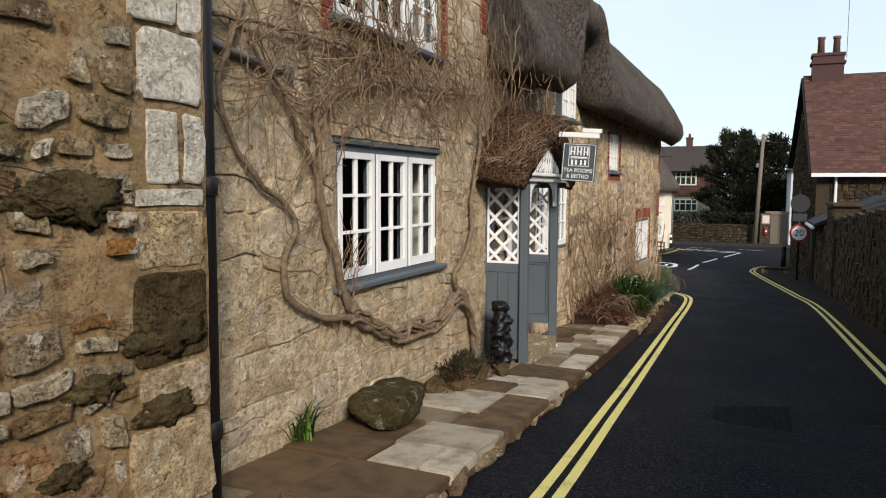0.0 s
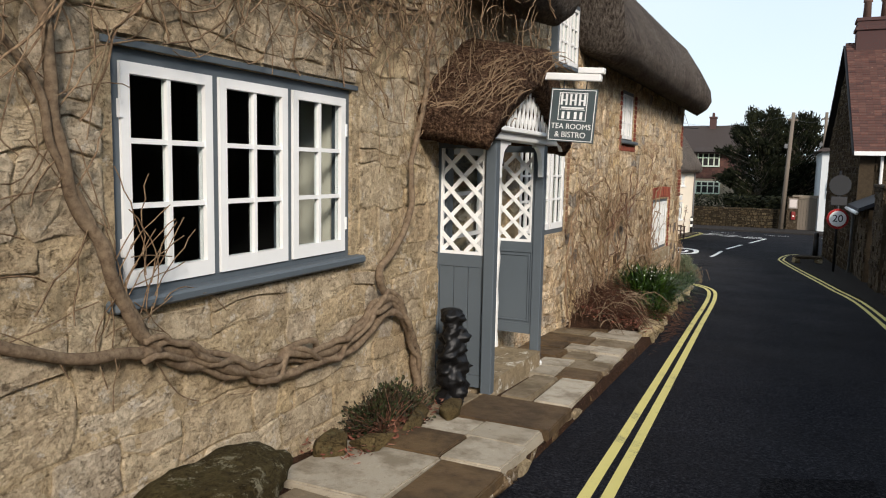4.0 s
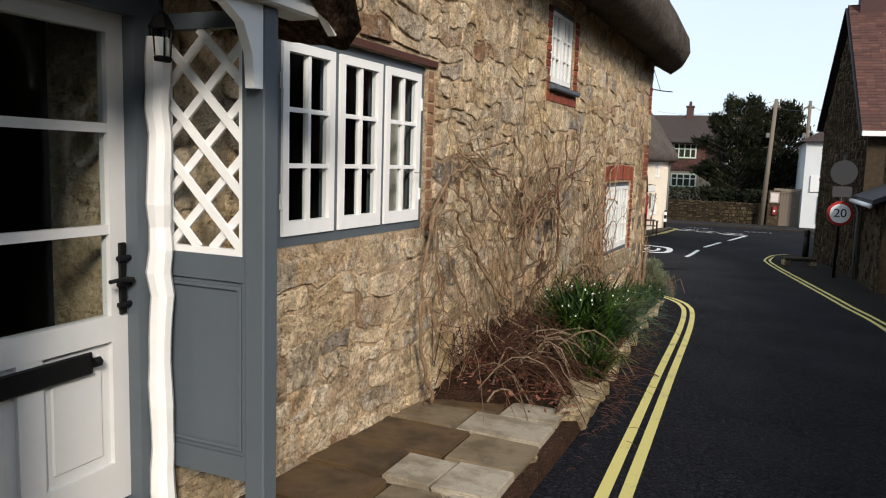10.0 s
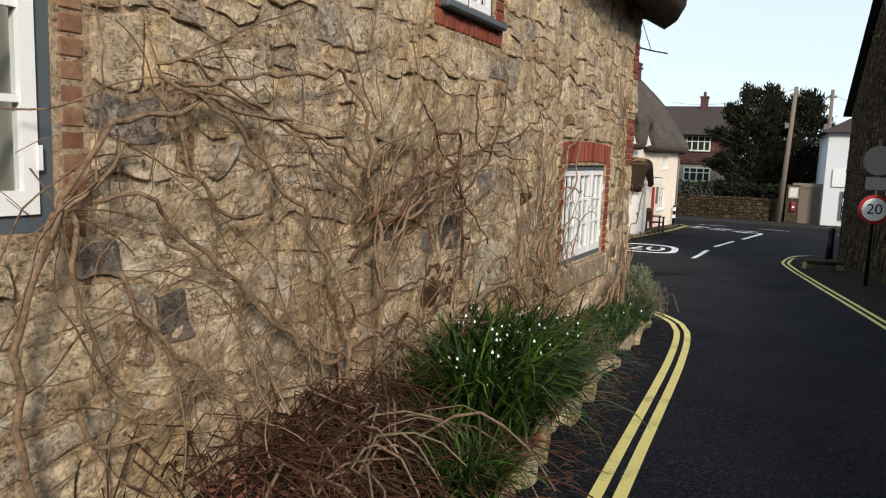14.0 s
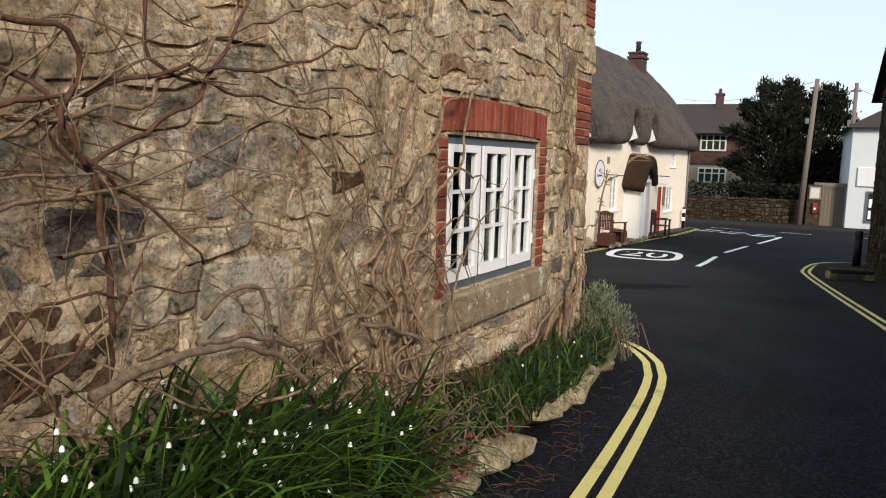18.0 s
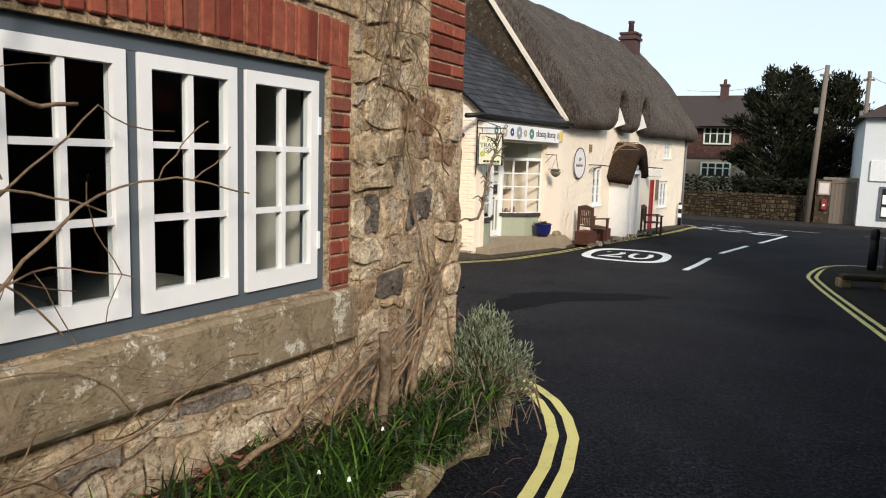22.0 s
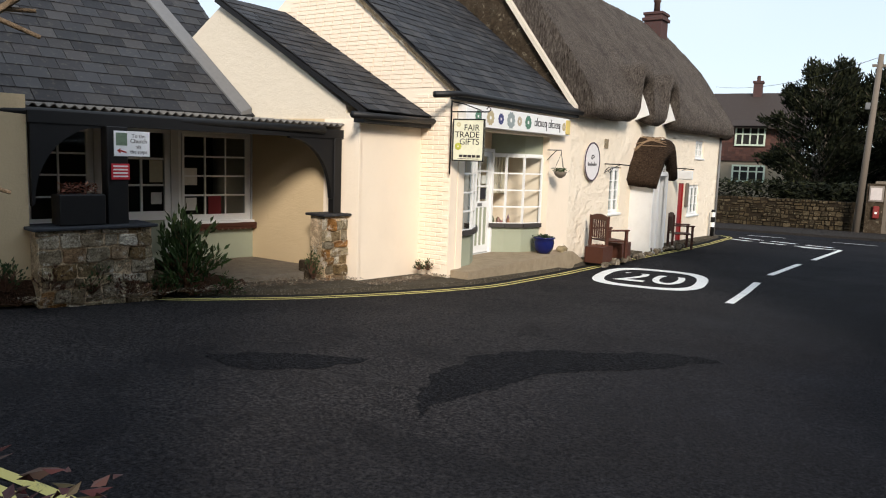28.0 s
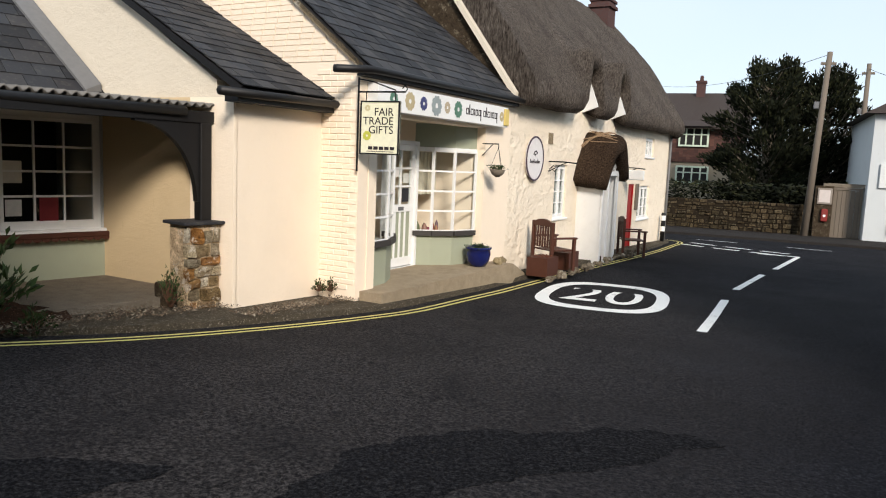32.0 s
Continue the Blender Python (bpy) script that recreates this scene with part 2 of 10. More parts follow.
def paint(name, col, rough=0.45, wear=0.25, dirt=(0.25, 0.22, 0.18, 1), bump=0.12, scale=6):
    """Brushed paint, a little chalky and dirty."""
    k = Mat(name, rough, 0, 0.35)
    c = k.mix(k.ramp(k.noise(scale, 7, 0.7), [(0.5, (0, 0, 0)), (0.85, (wear, wear, wear))]), col, dirt)
    c = k.mix(k.ramp(k.noise(2.2, 3), [(0.3, (0, 0, 0)), (0.8, (0.18, 0.18, 0.18))]), c, tuple(v * 0.7 for v in col[:3]) + (1,))
    k.color(c)
    k.bump(k.math("ADD", k.noise(40, 4, co=k.stretch(1, 1, 0.15)), k.noise(130, 3)), bump, 0.004)
    return k.m


M_WHITE = paint("white_gloss_paint", (0.82, 0.82, 0.80, 1), 0.35, 0.12)
M_GREY = paint("blue_grey_paint", lin(84, 92, 98), 0.5, 0.2, dirt=lin(60, 62, 60))
M_BLACK = paint("black_paint", lin(20, 19, 19), 0.5, 0.2, dirt=lin(38, 34, 30))
M_SAGE = paint("sage_paint", lin(155, 160, 139), 0.5, 0.15)
M_REDP = paint("red_paint", lin(150, 26, 24), 0.4, 0.15)
M_DIMRED = paint("faded_red_paint", lin(124, 34, 30), 0.6, 0.3)
M_DOORW = paint("off_white_door_paint", lin(206, 206, 204), 0.4, 0.12)


def render_material(name, col, stain, bump=0.5, scale=30, deep=0.012):
    """Painted masonry, faintly streaked and stained."""
    k = Mat(name, 0.85, 0, 0.2)
    c = k.mix(k.ramp(k.noise(0.9, 5, 0.65), [(0.45, (0, 0, 0)), (0.8, (0.5, 0.5, 0.5))]), col, tuple(v * 0.86 for v in col[:3]) + (1,))
    c = k.mix(k.ramp(k.noise(7, 8, 0.75, co=k.stretch(1, 1, 0.35)), [(0.62, (0, 0, 0)), (0.74, (0.55, 0.55, 0.55))]), c, stain)
    k.color(c)
    k.bump(k.math("ADD", k.noise(scale, 6, 0.7), k.math("MULTIPLY", k.noise(4, 4), 1.5)), bump, deep)
    return k.m


M_CREAM = render_material("cream_masonry_paint", lin(240, 224, 202), lin(214, 190, 156))
M_CREAMST = render_material("cream_painted_stone", lin(240, 226, 204), lin(206, 182, 148), 1.0, 7, 0.05)
M_WHITER = render_material("white_render", lin(212, 202, 184), lin(112, 98, 76), 0.8, 22)
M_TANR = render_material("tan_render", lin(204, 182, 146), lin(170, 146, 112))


def thatch_material():
    k = Mat("water_reed_thatch", 0.95, 0, 0.08)
    straw = k.noise(24, 8, 0.8, co=k.stretch(1.6, 1.6, 0.3))
    c = k.ramp(straw, [(0.36, lin(46, 39, 35)), (0.5, lin(118, 108, 99)), (0.64, lin(172, 161, 149))])
    c = k.mix(k.ramp(k.noise(1.6, 5, 0.6), [(0.4, (0, 0, 0)), (0.75, (0.55, 0.55, 0.55))]), c, lin(66, 58, 52))
    k.color(c)
    k.bump(k.math("ADD", k.math("MULTIPLY", straw, 1.4), k.math("ADD", k.math("MULTIPLY", k.noise(4, 6, 0.65), 1.2), k.noise(60, 4, 0.8))), 1.0, 0.10)
    return k.m


M_THATCH = thatch_material()


def hood_material(name, lo, mid, hi):
    k = Mat(name, 0.95, 0, 0.06)
    straw = k.noise(30, 9, 0.85)
    net = k.voro(40).outputs["Distance"]
    c = k.ramp(straw, [(0.38, lo), (0.5, mid), (0.62, hi)])
    c = k.mix(k.ramp(net, [(0.22, (0.5, 0.5, 0.5)), (0.45, (0, 0, 0))]), c, lo)
    k.color(c)
    k.bump(k.math("ADD", k.math("MULTIPLY", straw, 1.5), net), 1.0, 0.06)
    return k.m


M_HOOD = hood_material("netted_brown_thatch", lin(38, 27, 22), lin(98, 74, 58), lin(150, 122, 98))
M_CAP = hood_material("shaggy_brown_thatch", lin(32, 25, 20), lin(72, 57, 45), lin(108, 90, 73))


def slate_material(name, tones, island):
    k = Mat(name, 0.75, 0, 0.25)
    base = k.ramp(k.rand(island), [(i / (len(tones) - 1), c) for i, c in enumerate(tones)])
    c = k.mix(k.ramp(k.noise(11, 6, 0.7), [(0.55, (0, 0, 0)), (0.8, (0.45, 0.45, 0.45))]), base, lin(106, 102, 92))
    k.color(c)
    k.bump(k.noise(30, 6, 0.7), 0.4, 0.006)
    return k.m


SLATES = [lin(36, 38, 41), lin(52, 54, 58), lin(29, 30, 33), lin(61, 61, 62), lin(42, 42, 45), lin(33, 35, 39)]
M_SLATE, M_SLATE_I = slate_material("blue_grey_slate", SLATES, False), slate_material("blue_grey_slate_mass", SLATES, True)
M_TILE_I = brick_material("clay_tile_mass", [lin(86, 66, 60), lin(72, 58, 54), lin(98, 74, 66), lin(62, 52, 50)], True)
M_FARTILE = slate_material("brown_roof_tile", [lin(50, 43, 40), lin(59, 50, 45), lin(42, 36, 34)], True)


def asphalt_material():
    k = Mat("asphalt", 0.9, 0, 0.05)
    grit = k.voro(110).outputs["Distance"]
    fine = k.noise(44, 9, 0.88)
    c = k.ramp(fine, [(0.39, (0.001, 0.0012, 0.0022)), (0.50, (0.0058, 0.0062, 0.0086)), (0.63, (0.058, 0.058, 0.066))])
    sep = k.t.nodes.new("ShaderNodeSeparateXYZ")
    k.link(k.co, sep.inputs[0])
    old = k.math("MULTIPLY", k.ramp(k.math("ADD", k.math("MULTIPLY", sep.outputs[1], 0.02), k.math("MULTIPLY", k.noise(0.5, 5), 0.10)), [(0.455, (0, 0, 0)), (0.53, (1, 1, 1))]), k.ramp(k.math("MULTIPLY", sep.outputs[1], 0.02), [(0.64, (1, 1, 1)), (0.72, (0.3, 0.3, 0.3))]))
    worn = k.ramp(k.noise(34, 8, 0.88), [(0.38, (0.002, 0.002, 0.003)), (0.47, (0.0100, 0.0090, 0.0098)), (0.60, (0.069, 0.063, 0.060))])
    old = k.math("MULTIPLY", old, k.ramp(k.math("ADD", k.math("MULTIPLY", sep.outputs[0], -0.1), k.math("MULTIPLY", k.noise(0.7, 4), 0.2)), [(0.20, (0.15, 0.15, 0.15)), (0.50, (1, 1, 1))]))
    c = k.mix(old, c, worn)
    c = k.mix(k.ramp(k.noise(0.55, 6, 0.65, dist=0.6), [(0.42, (0, 0, 0)), (0.62, (0.35, 0.35, 0.35))]), c, (0.0115, 0.0106, 0.0108, 1))
    c = k.mix(k.ramp(k.noise(0.32, 3, 0.5, dist=1.5), [(0.60, (0, 0, 0)), (0.64, (0.3, 0.3, 0.3))]), c, (0.0055, 0.0057, 0.007, 1))
    k.color(c)
    k.rough(k.noise(0.7, 5), 0.78, 0.95)
    k.bump(k.math("ADD", k.math("MULTIPLY", grit, -1.0), fine), 0.6, 0.006)
    return k.m


M_ASPHALT = asphalt_material()


def tar_material():
    k = Mat("patching_tar", 0.95, 0, 0.03)
    k.color(k.ramp(k.noise(40, 8, 0.88), [(0.38, (0.001, 0.001, 0.0015)), (0.5, (0.0076, 0.0075, 0.0088)), (0.64, (0.048, 0.047, 0.048))]))
    k.bump(k.noise(60, 6, 0.8), 0.8, 0.008)
    return k.m


M_TAR = tar_material()


def roadpaint(name, col):
    k = Mat(name, 0.7, 0, 0.3)
    wear = k.math("MULTIPLY", k.noise(90, 4, 0.7), k.noise(3, 4))
    c = k.mix(k.ramp(wear, [(0.30, (0, 0, 0)), (0.42, (0.8, 0.8, 0.8))]), col, (0.06, 0.06, 0.06, 1))
    k.color(c)
    k.bump(k.noise(180, 3), 0.5, 0.004)
    return k.m


M_YELLOW = roadpaint("yellow_road_paint", lin(206, 194, 118))
M_ROADW = roadpaint("white_road_paint", lin(226, 226, 222))


def slab_material(name, lo, hi, stain, fac):
    k = Mat(name, 0.8, 0, 0.3)
    base = k.ramp(k.rand(), [(0.0, lo), (1.0, hi)])
    c = k.mix(k.ramp(k.noise(3.5, 8, 0.72), [(0.46, (0, 0, 0)), (0.60, (fac, fac, fac))]), base, stain)
    c = k.mix(k.ramp(k.noise(19, 8, 0.78), [(0.57, (0, 0, 0)), (0.64, (0.45, 0.45, 0.45))]), c, k.mix(1.0, c, (1.5, 1.5, 1.5, 1), "MULTIPLY"))
    c = k.mix(k.ramp(k.noise(28, 8, 0.8), [(0.34, (0.75, 0.75, 0.75)), (0.43, (0, 0, 0))]), c, k.mix(1.0, c, (0.35, 0.31, 0.26, 1), "MULTIPLY"))
    k.color(c)
    k.rough(k.noise(3.5, 5), 0.55, 0.9)
    k.bump(k.math("ADD", k.noise(9, 9, 0.75), k.math("MULTIPLY", k.noise(80, 4), 0.3)), 0.7, 0.014)
    return k.m


M_SLAB = (slab_material("pale_limestone_slab", lin(152, 142, 124), lin(174, 164, 146), lin(108, 95, 75), 0.7),
          slab_material("brown_stone_slab", lin(100, 80, 54), lin(84, 66, 44), lin(60, 47, 32), 0.8),
          slab_material("tan_stone_slab", lin(134, 120, 98), lin(116, 102, 80), lin(84, 70, 50), 0.7))


def soil_material(name, a, b, c3):
    k = Mat(name, 0.95, 0, 0.1)
    k.color(k.mix(k.ramp(k.noise(40, 5, 0.8), [(0.55, (0, 0, 0)), (0.66, (1, 1, 1))]), k.mix(k.ramp(k.noise(6, 6, 0.7), [(0.35, (0, 0, 0)), (0.7, (1, 1, 1))]), a, b), c3))
    k.bump(k.math("ADD", k.noise(20, 8, 0.75), k.voro(60).outputs["Distance"]), 1.0, 0.03)
    return k.m


M_SOIL = soil_material("leafy_soil", lin(52, 38, 28), lin(74, 52, 38), lin(116, 86, 66))
M_GRAVEL = soil_material("gravelly_earth", lin(92, 84, 70), lin(72, 66, 56), lin(170, 160, 144))
M_CONC = soil_material("worn_concrete", lin(150, 138, 122), lin(128, 118, 104), lin(160, 150, 136))
M_GRASS = soil_material("rough_grass", lin(58, 70, 34), lin(76, 82, 44), lin(96, 92, 60))
M_FARPAVE = soil_material("grey_tarmac_pavement", lin(59, 56, 53), lin(50, 47, 46), lin(74, 70, 66))
M_STEP = stone_material("step_stone", [lin(138, 124, 102), lin(128, 114, 92)], False, relief=0.010, wear=0.3, lichen=(0.66, 0.62, 0.52, 1))


def glass_material():
    m = bpy.data.materials.new("window_glass")
    m.use_nodes = True
    t = m.node_tree
    t.nodes.clear()
    out, mixer = t.nodes.new("ShaderNodeOutputMaterial"), t.nodes.new("ShaderNodeMixShader")
    tr, gl, fr = t.nodes.new("ShaderNodeBsdfTransparent"), t.nodes.new("ShaderNodeBsdfGlossy"), t.nodes.new("ShaderNodeLayerWeight")
    power, gain = t.nodes.new("ShaderNodeMath"), t.nodes.new("ShaderNodeMath")
    power.operation, power.inputs[1].default_value = "POWER", 5.0
    gain.operation, gain.inputs[1].default_value, gain.inputs[2].default_value = "MULTIPLY_ADD", 0.45, 0.02
    tr.inputs[0].default_value = (0.86, 0.9, 0.9, 1)
    gl.inputs["Roughness"].default_value = 0.03
    fr.inputs["Blend"].default_value = 0.5
    t.links.new(fr.outputs["Facing"], power.inputs[0])
    t.links.new(power.outputs[0], gain.inputs[0])
    t.links.new(gain.outputs[0], mixer.inputs[0])
    t.links.new(tr.outputs[0], mixer.inputs[1])
    t.links.new(gl.outputs[0], mixer.inputs[2])
    t.links.new(mixer.outputs[0], out.inputs[0])
    return m


M_GLASS = glass_material()


def plain(name, col, rough=0.6, metal=0.0, bump=0.1, var=0.3, scale=14):
    k = Mat(name, rough, metal, 0.35)
    k.color(k.mix(k.ramp(k.noise(scale, 5, 0.7), [(0.35, (0, 0, 0)), (0.75, (var, var, var))]), col, tuple(v * 0.5 for v in col[:3]) + (1,)))
    k.bump(k.noise(scale * 5, 4), bump, 0.005)
    return k.m


# near-black paint that holds the shade of unlit rooms in its colour
M_UNLIT = plain("unlit_room_black", (0.018, 0.017, 0.016, 1), 0.9)
M_REVEAL = plain("plaster_reveal", lin(206, 200, 184), 0.8)
M_CURTAIN = plain("curtain_cloth", lin(214, 206, 186), 0.9)
M_IRON = plain("black_iron", lin(20, 20, 21), 0.5, 0.4, 0.3)
M_WOOD = plain("weathered_timber", lin(112, 102, 90), 0.85, 0, 0.5)
M_DARKWOOD = plain("dark_stained_timber", lin(74, 42, 30), 0.55, 0, 0.3)
M_LEAD = plain("lead_flashing", lin(112, 112, 112), 0.6, 0.2)
M_POT = plain("terracotta", lin(104, 80, 70), 0.8)
M_BLUEPOT = plain("cobalt_glaze", lin(20, 28, 84), 0.15)
M_RESIN = plain("black_bronze_resin", lin(24, 24, 25), 0.42, 0.3, 0.6)


# ---- mesh helpers ----
class B:
    """Collects vertices and faces for one mesh."""

    def __init__(self):
        self.v, self.f = [], []

    def add(self, vs, fs):
        o = len(self.v)
        self.v += [tuple(p) for p in vs]
        self.f += [tuple(i + o for i in q) for q in fs]
        return self

    def box(self, x0, x1, y0, y1, z0, z1, c=0.0):
        """A box, its edges chamfered by c."""
        if c <= 0:
            vs = [(x, y, z) for x in (x0, x1) for y in (y0, y1) for z in (z0, z1)]
            return self.add(vs, [(0, 1, 3, 2), (4, 6, 7, 5), (0, 4, 5, 1), (2, 3, 7, 6), (0, 2, 6, 4), (1, 5, 7, 3)])
        bm = bmesh.new()
        bmesh.ops.create_cube(bm, size=1.0)
        for q in bm.verts:
            q.co = ((x0 + x1) / 2 + q.co.x * (x1 - x0), (y0 + y1) / 2 + q.co.y * (y1 - y0), (z0 + z1) / 2 + q.co.z * (z1 - z0))
        bmesh.ops.bevel(bm, geom=bm.edges[:], offset=c, segments=1, affect="EDGES")
        return self.take(bm)

    def take(self, bm, m=None):
        bm.verts.index_update()
        vs = [(m @ q.co) if m else q.co.copy() for q in bm.verts]
        self.add(vs, [[q.index for q in fc.verts] for fc in bm.faces])
        bm.free()
        return self

    def tube(self, pts, rad, sides=6, cap=True):
        """A tube along points, with a radius a point."""
        pts = [Vector(p) for p in pts]
        if not isinstance(rad, (list, tuple)):
            rad = [rad] * len(pts)
        o = len(self.v)
        side = None
        for i, p in enumerate(pts):
            d = (pts[min(i + 1, len(pts) - 1)] - pts[max(i - 1, 0)]).normalized()
            if side is None:
                side = d.orthogonal().normalized()
            side = (side - d * side.dot(d)).normalized()
            up = d.cross(side)
            for a in range(sides):
                w = 2 * math.pi * a / sides
                self.v.append(tuple(p + (side * math.cos(w) + up * math.sin(w)) * rad[i]))
        for i in range(len(pts) - 1):
            for a in range(sides):
                b = (a + 1) % sides
                self.f.append((o + i * sides + a, o + i * sides + b, o + (i + 1) * sides + b, o + (i + 1) * sides + a))
        if cap:
            self.f.append(tuple(o + a for a in reversed(range(sides))))
            self.f.append(tuple(o + (len(pts) - 1) * sides + a for a in range(sides)))
        return self

    def lathe(self, prof, sides=16, cx=0.0, cy=0.0):
        """Turns (radius, z) pairs round the z axis."""
        o = len(self.v)
        for r, z in prof:
            for a in range(sides):
                w = 2 * math.pi * a / sides
                self.v.append((cx + r * math.cos(w), cy + r * math.sin(w), z))
        for i in range(len(prof) - 1):
            for a in range(sides):
                b = (a + 1) % sides
                self.f.append((o + i * sides + a, o + i * sides + b, o + (i + 1) * sides + b, o + (i + 1) * sides + a))
        self.f.append(tuple(o + a for a in reversed(range(sides))))
        self.f.append(tuple(o + (len(prof) - 1) * sides + a for a in range(sides)))
        return self

    def prism(self, poly, y0, y1):
        """Extrudes a polygon in x, z from y0 to y1."""
        k = len(poly)
        self.add([(x, y0, z) for x, z in poly] + [(x, y1, z) for x, z in poly],
                 [tuple(range(k)), tuple(reversed(range(k, 2 * k)))] + [(i, i + k, (i + 1) % k + k, (i + 1) % k) for i in range(k)])
        return self

    def slab(self, poly, z0, z1):
        """Extrudes a polygon in x, y from z0 to z1; z0 and z1 may be functions of x and y."""
        k = len(poly)
        lo = z0 if callable(z0) else lambda x, y: z0
        hi = z1 if callable(z1) else lambda x, y: z1
        self.add([(x, y, lo(x, y)) for x, y in poly] + [(x, y, hi(x, y)) for x, y in poly],
                 [tuple(reversed(range(k))), tuple(range(k, 2 * k))] + [(i, (i + 1) % k, (i + 1) % k + k, i + k) for i in range(k)])
        return self

    def mesh(self, name, mat, smooth=False):
        me = bpy.data.meshes.new(name)
        me.from_pydata(self.v, [], self.f)
        me.materials.append(mat)
        if smooth:
            me.shade_smooth()
        bm = bmesh.new()
        bm.from_mesh(me)
        bmesh.ops.recalc_face_normals(bm, faces=bm.faces)
        bm.to_mesh(me)
        bm.free()
        return me


def part(name, b, mat, parent, label="", smooth=False):
    """One mesh object under a thing or a part."""
    me = b if isinstance(b, bpy.types.Mesh) else b.mesh(name, mat, smooth)
    ob = new(name, me)
    ob.parent = parent
    return tagged(ob, label) if label else ob


def thing(name, m, label, category, group="", kind=""):
    ob = new(name)
    ob.empty_display_size = 0.2
    ob.matrix_world = m
    return tagged(ob, label, category, group, kind)


def solid(name, b, mat, label, category, kind="", m=None, smooth=False, group=""):
    """A top-level thing or piece of the setting that is one mesh."""
    ob = new(name, b.mesh(name, mat, smooth))
    if m:
        ob.matrix_world = m
    return tagged(ob, label, category, group, kind)


def frame_at(x, y, deg):
    """Wall frame: local x runs along the wall, local y goes into it."""
    return pose(x, y, 0, 0, 0, deg)


COT1 = frame_at(-2.88, 0, 90)                     # tea-room wall, first stretch
BEND = 2.8
COT2 = frame_at(-2.88, 9.6, 90 - BEND)            # second stretch, s = y - 9.6
SHOP = frame_at(-6.7, 30.1, 83.97)                # shop terrace
def turned(m, x, y, deg, to=(0, 0), tall=1.0):
    """The frame m turned by deg about its point (x, y), moved by to and stretched upward about the eaves' middle."""
    lift = Matrix.Translation((0, 0, 0.334)) @ Matrix.Diagonal((1, 1, tall, 1)) @ Matrix.Translation((0, 0, -0.334))
    return m @ Matrix.Translation((x + to[0], y + to[1], 0)) @ Matrix.Rotation(radians(deg), 4, "Z") @ Matrix.Translation((-x, -y, 0)) @ lift


VERF = turned(SHOP, -2.42, 0.36, -9.5, (0.42, 0.50), 1.08)   # veranda front, which bends back from the shops
VERB = turned(SHOP, -1.55, 2.9, -11.5, (0.04, 0), 1.10)          # shop front under the veranda
VERR = turned(SHOP, -1.54, 0.4, -11.5, (0, 0.46), 1.08)       # veranda roof
ROAD_Y = (-60, -10, 0, 7.6, 22, 33, 45, 57, 75, 400)
ROAD_Z = (0.9, 0.66, 0, -0.52, -1.30, -1.78, -2.05, -2.45, -2.5, -2.5)


def ground_z(y):
    return float(np.interp(y, ROAD_Y, ROAD_Z))


def pierced(b, s0, s1, z0, z1, holes, d0, d1):
    """A wall slab in s, d, z with rectangular holes (s0, s1, z0, z1) right through it."""
    ss = sorted({s0, s1, *(v for h in holes for v in h[:2] if s0 < v < s1)})
    zs = sorted({z0, z1, *(v for h in holes for v in h[2:4] if z0 < v < z1)})

    def full(i, j):
        if not (0 <= i < len(ss) - 1 and 0 <= j < len(zs) - 1):
            return False
        cs, cz = (ss[i] + ss[i + 1]) / 2, (zs[j] + zs[j + 1]) / 2
        return not any(h[0] < cs < h[1] and h[2] < cz < h[3] for h in holes)

    for i in range(len(ss) - 1):
        for j in range(len(zs) - 1):
            if not full(i, j):
                continue
            a, c, e, g = ss[i], ss[i + 1], zs[j], zs[j + 1]
            b.add([(a, d0, e), (c, d0, e), (c, d0, g), (a, d0, g)], [(0, 1, 2, 3)])
            b.add([(a, d1, e), (c, d1, e), (c, d1, g), (a, d1, g)], [(3, 2, 1, 0)])
            for (di, dj, q) in ((-1, 0, ((a, e), (a, g))), (1, 0, ((c, e), (c, g))), (0, -1, ((a, e), (c, e))), (0, 1, ((a, g), (c, g)))):
                if not full(i + di, j + dj):
                    (p, r), (p2, r2) = q
                    b.add([(p, d0, r), (p2, d0, r2), (p2, d1, r2), (p, d1, r)], [(0, 1, 2, 3)])
    return b


# a dozen rough stone shapes, one metre each way, shared by all stones
def stone_shape(rng, rough=0.06):
    bm = bmesh.new()
    bmesh.ops.create_cube(bm, size=1.0)
    for q in bm.verts:
        q.co.x += rng.uniform(-rough, rough)
        q.co.z += rng.uniform(-rough, rough)
    bmesh.ops.bevel(bm, geom=[e for e in bm.edges if all(q.co.y < 0 for q in e.verts) or abs(e.verts[0].co.y - e.verts[1].co.y) > 0.5], offset=0.11, segments=2, affect="EDGES", profile=0.6)
    for q in bm.verts:
        if q.co.y < -0.3:
            q.co.y += rng.uniform(-0.10, 0.16)
        q.co.x += rng.uniform(-0.02, 0.02)
        q.co.z += rng.uniform(-0.02, 0.02)
    b = B()
    return b.take(bm)


STONE_SHAPES = [stone_shape(random.Random(100 + i)) for i in range(12)]


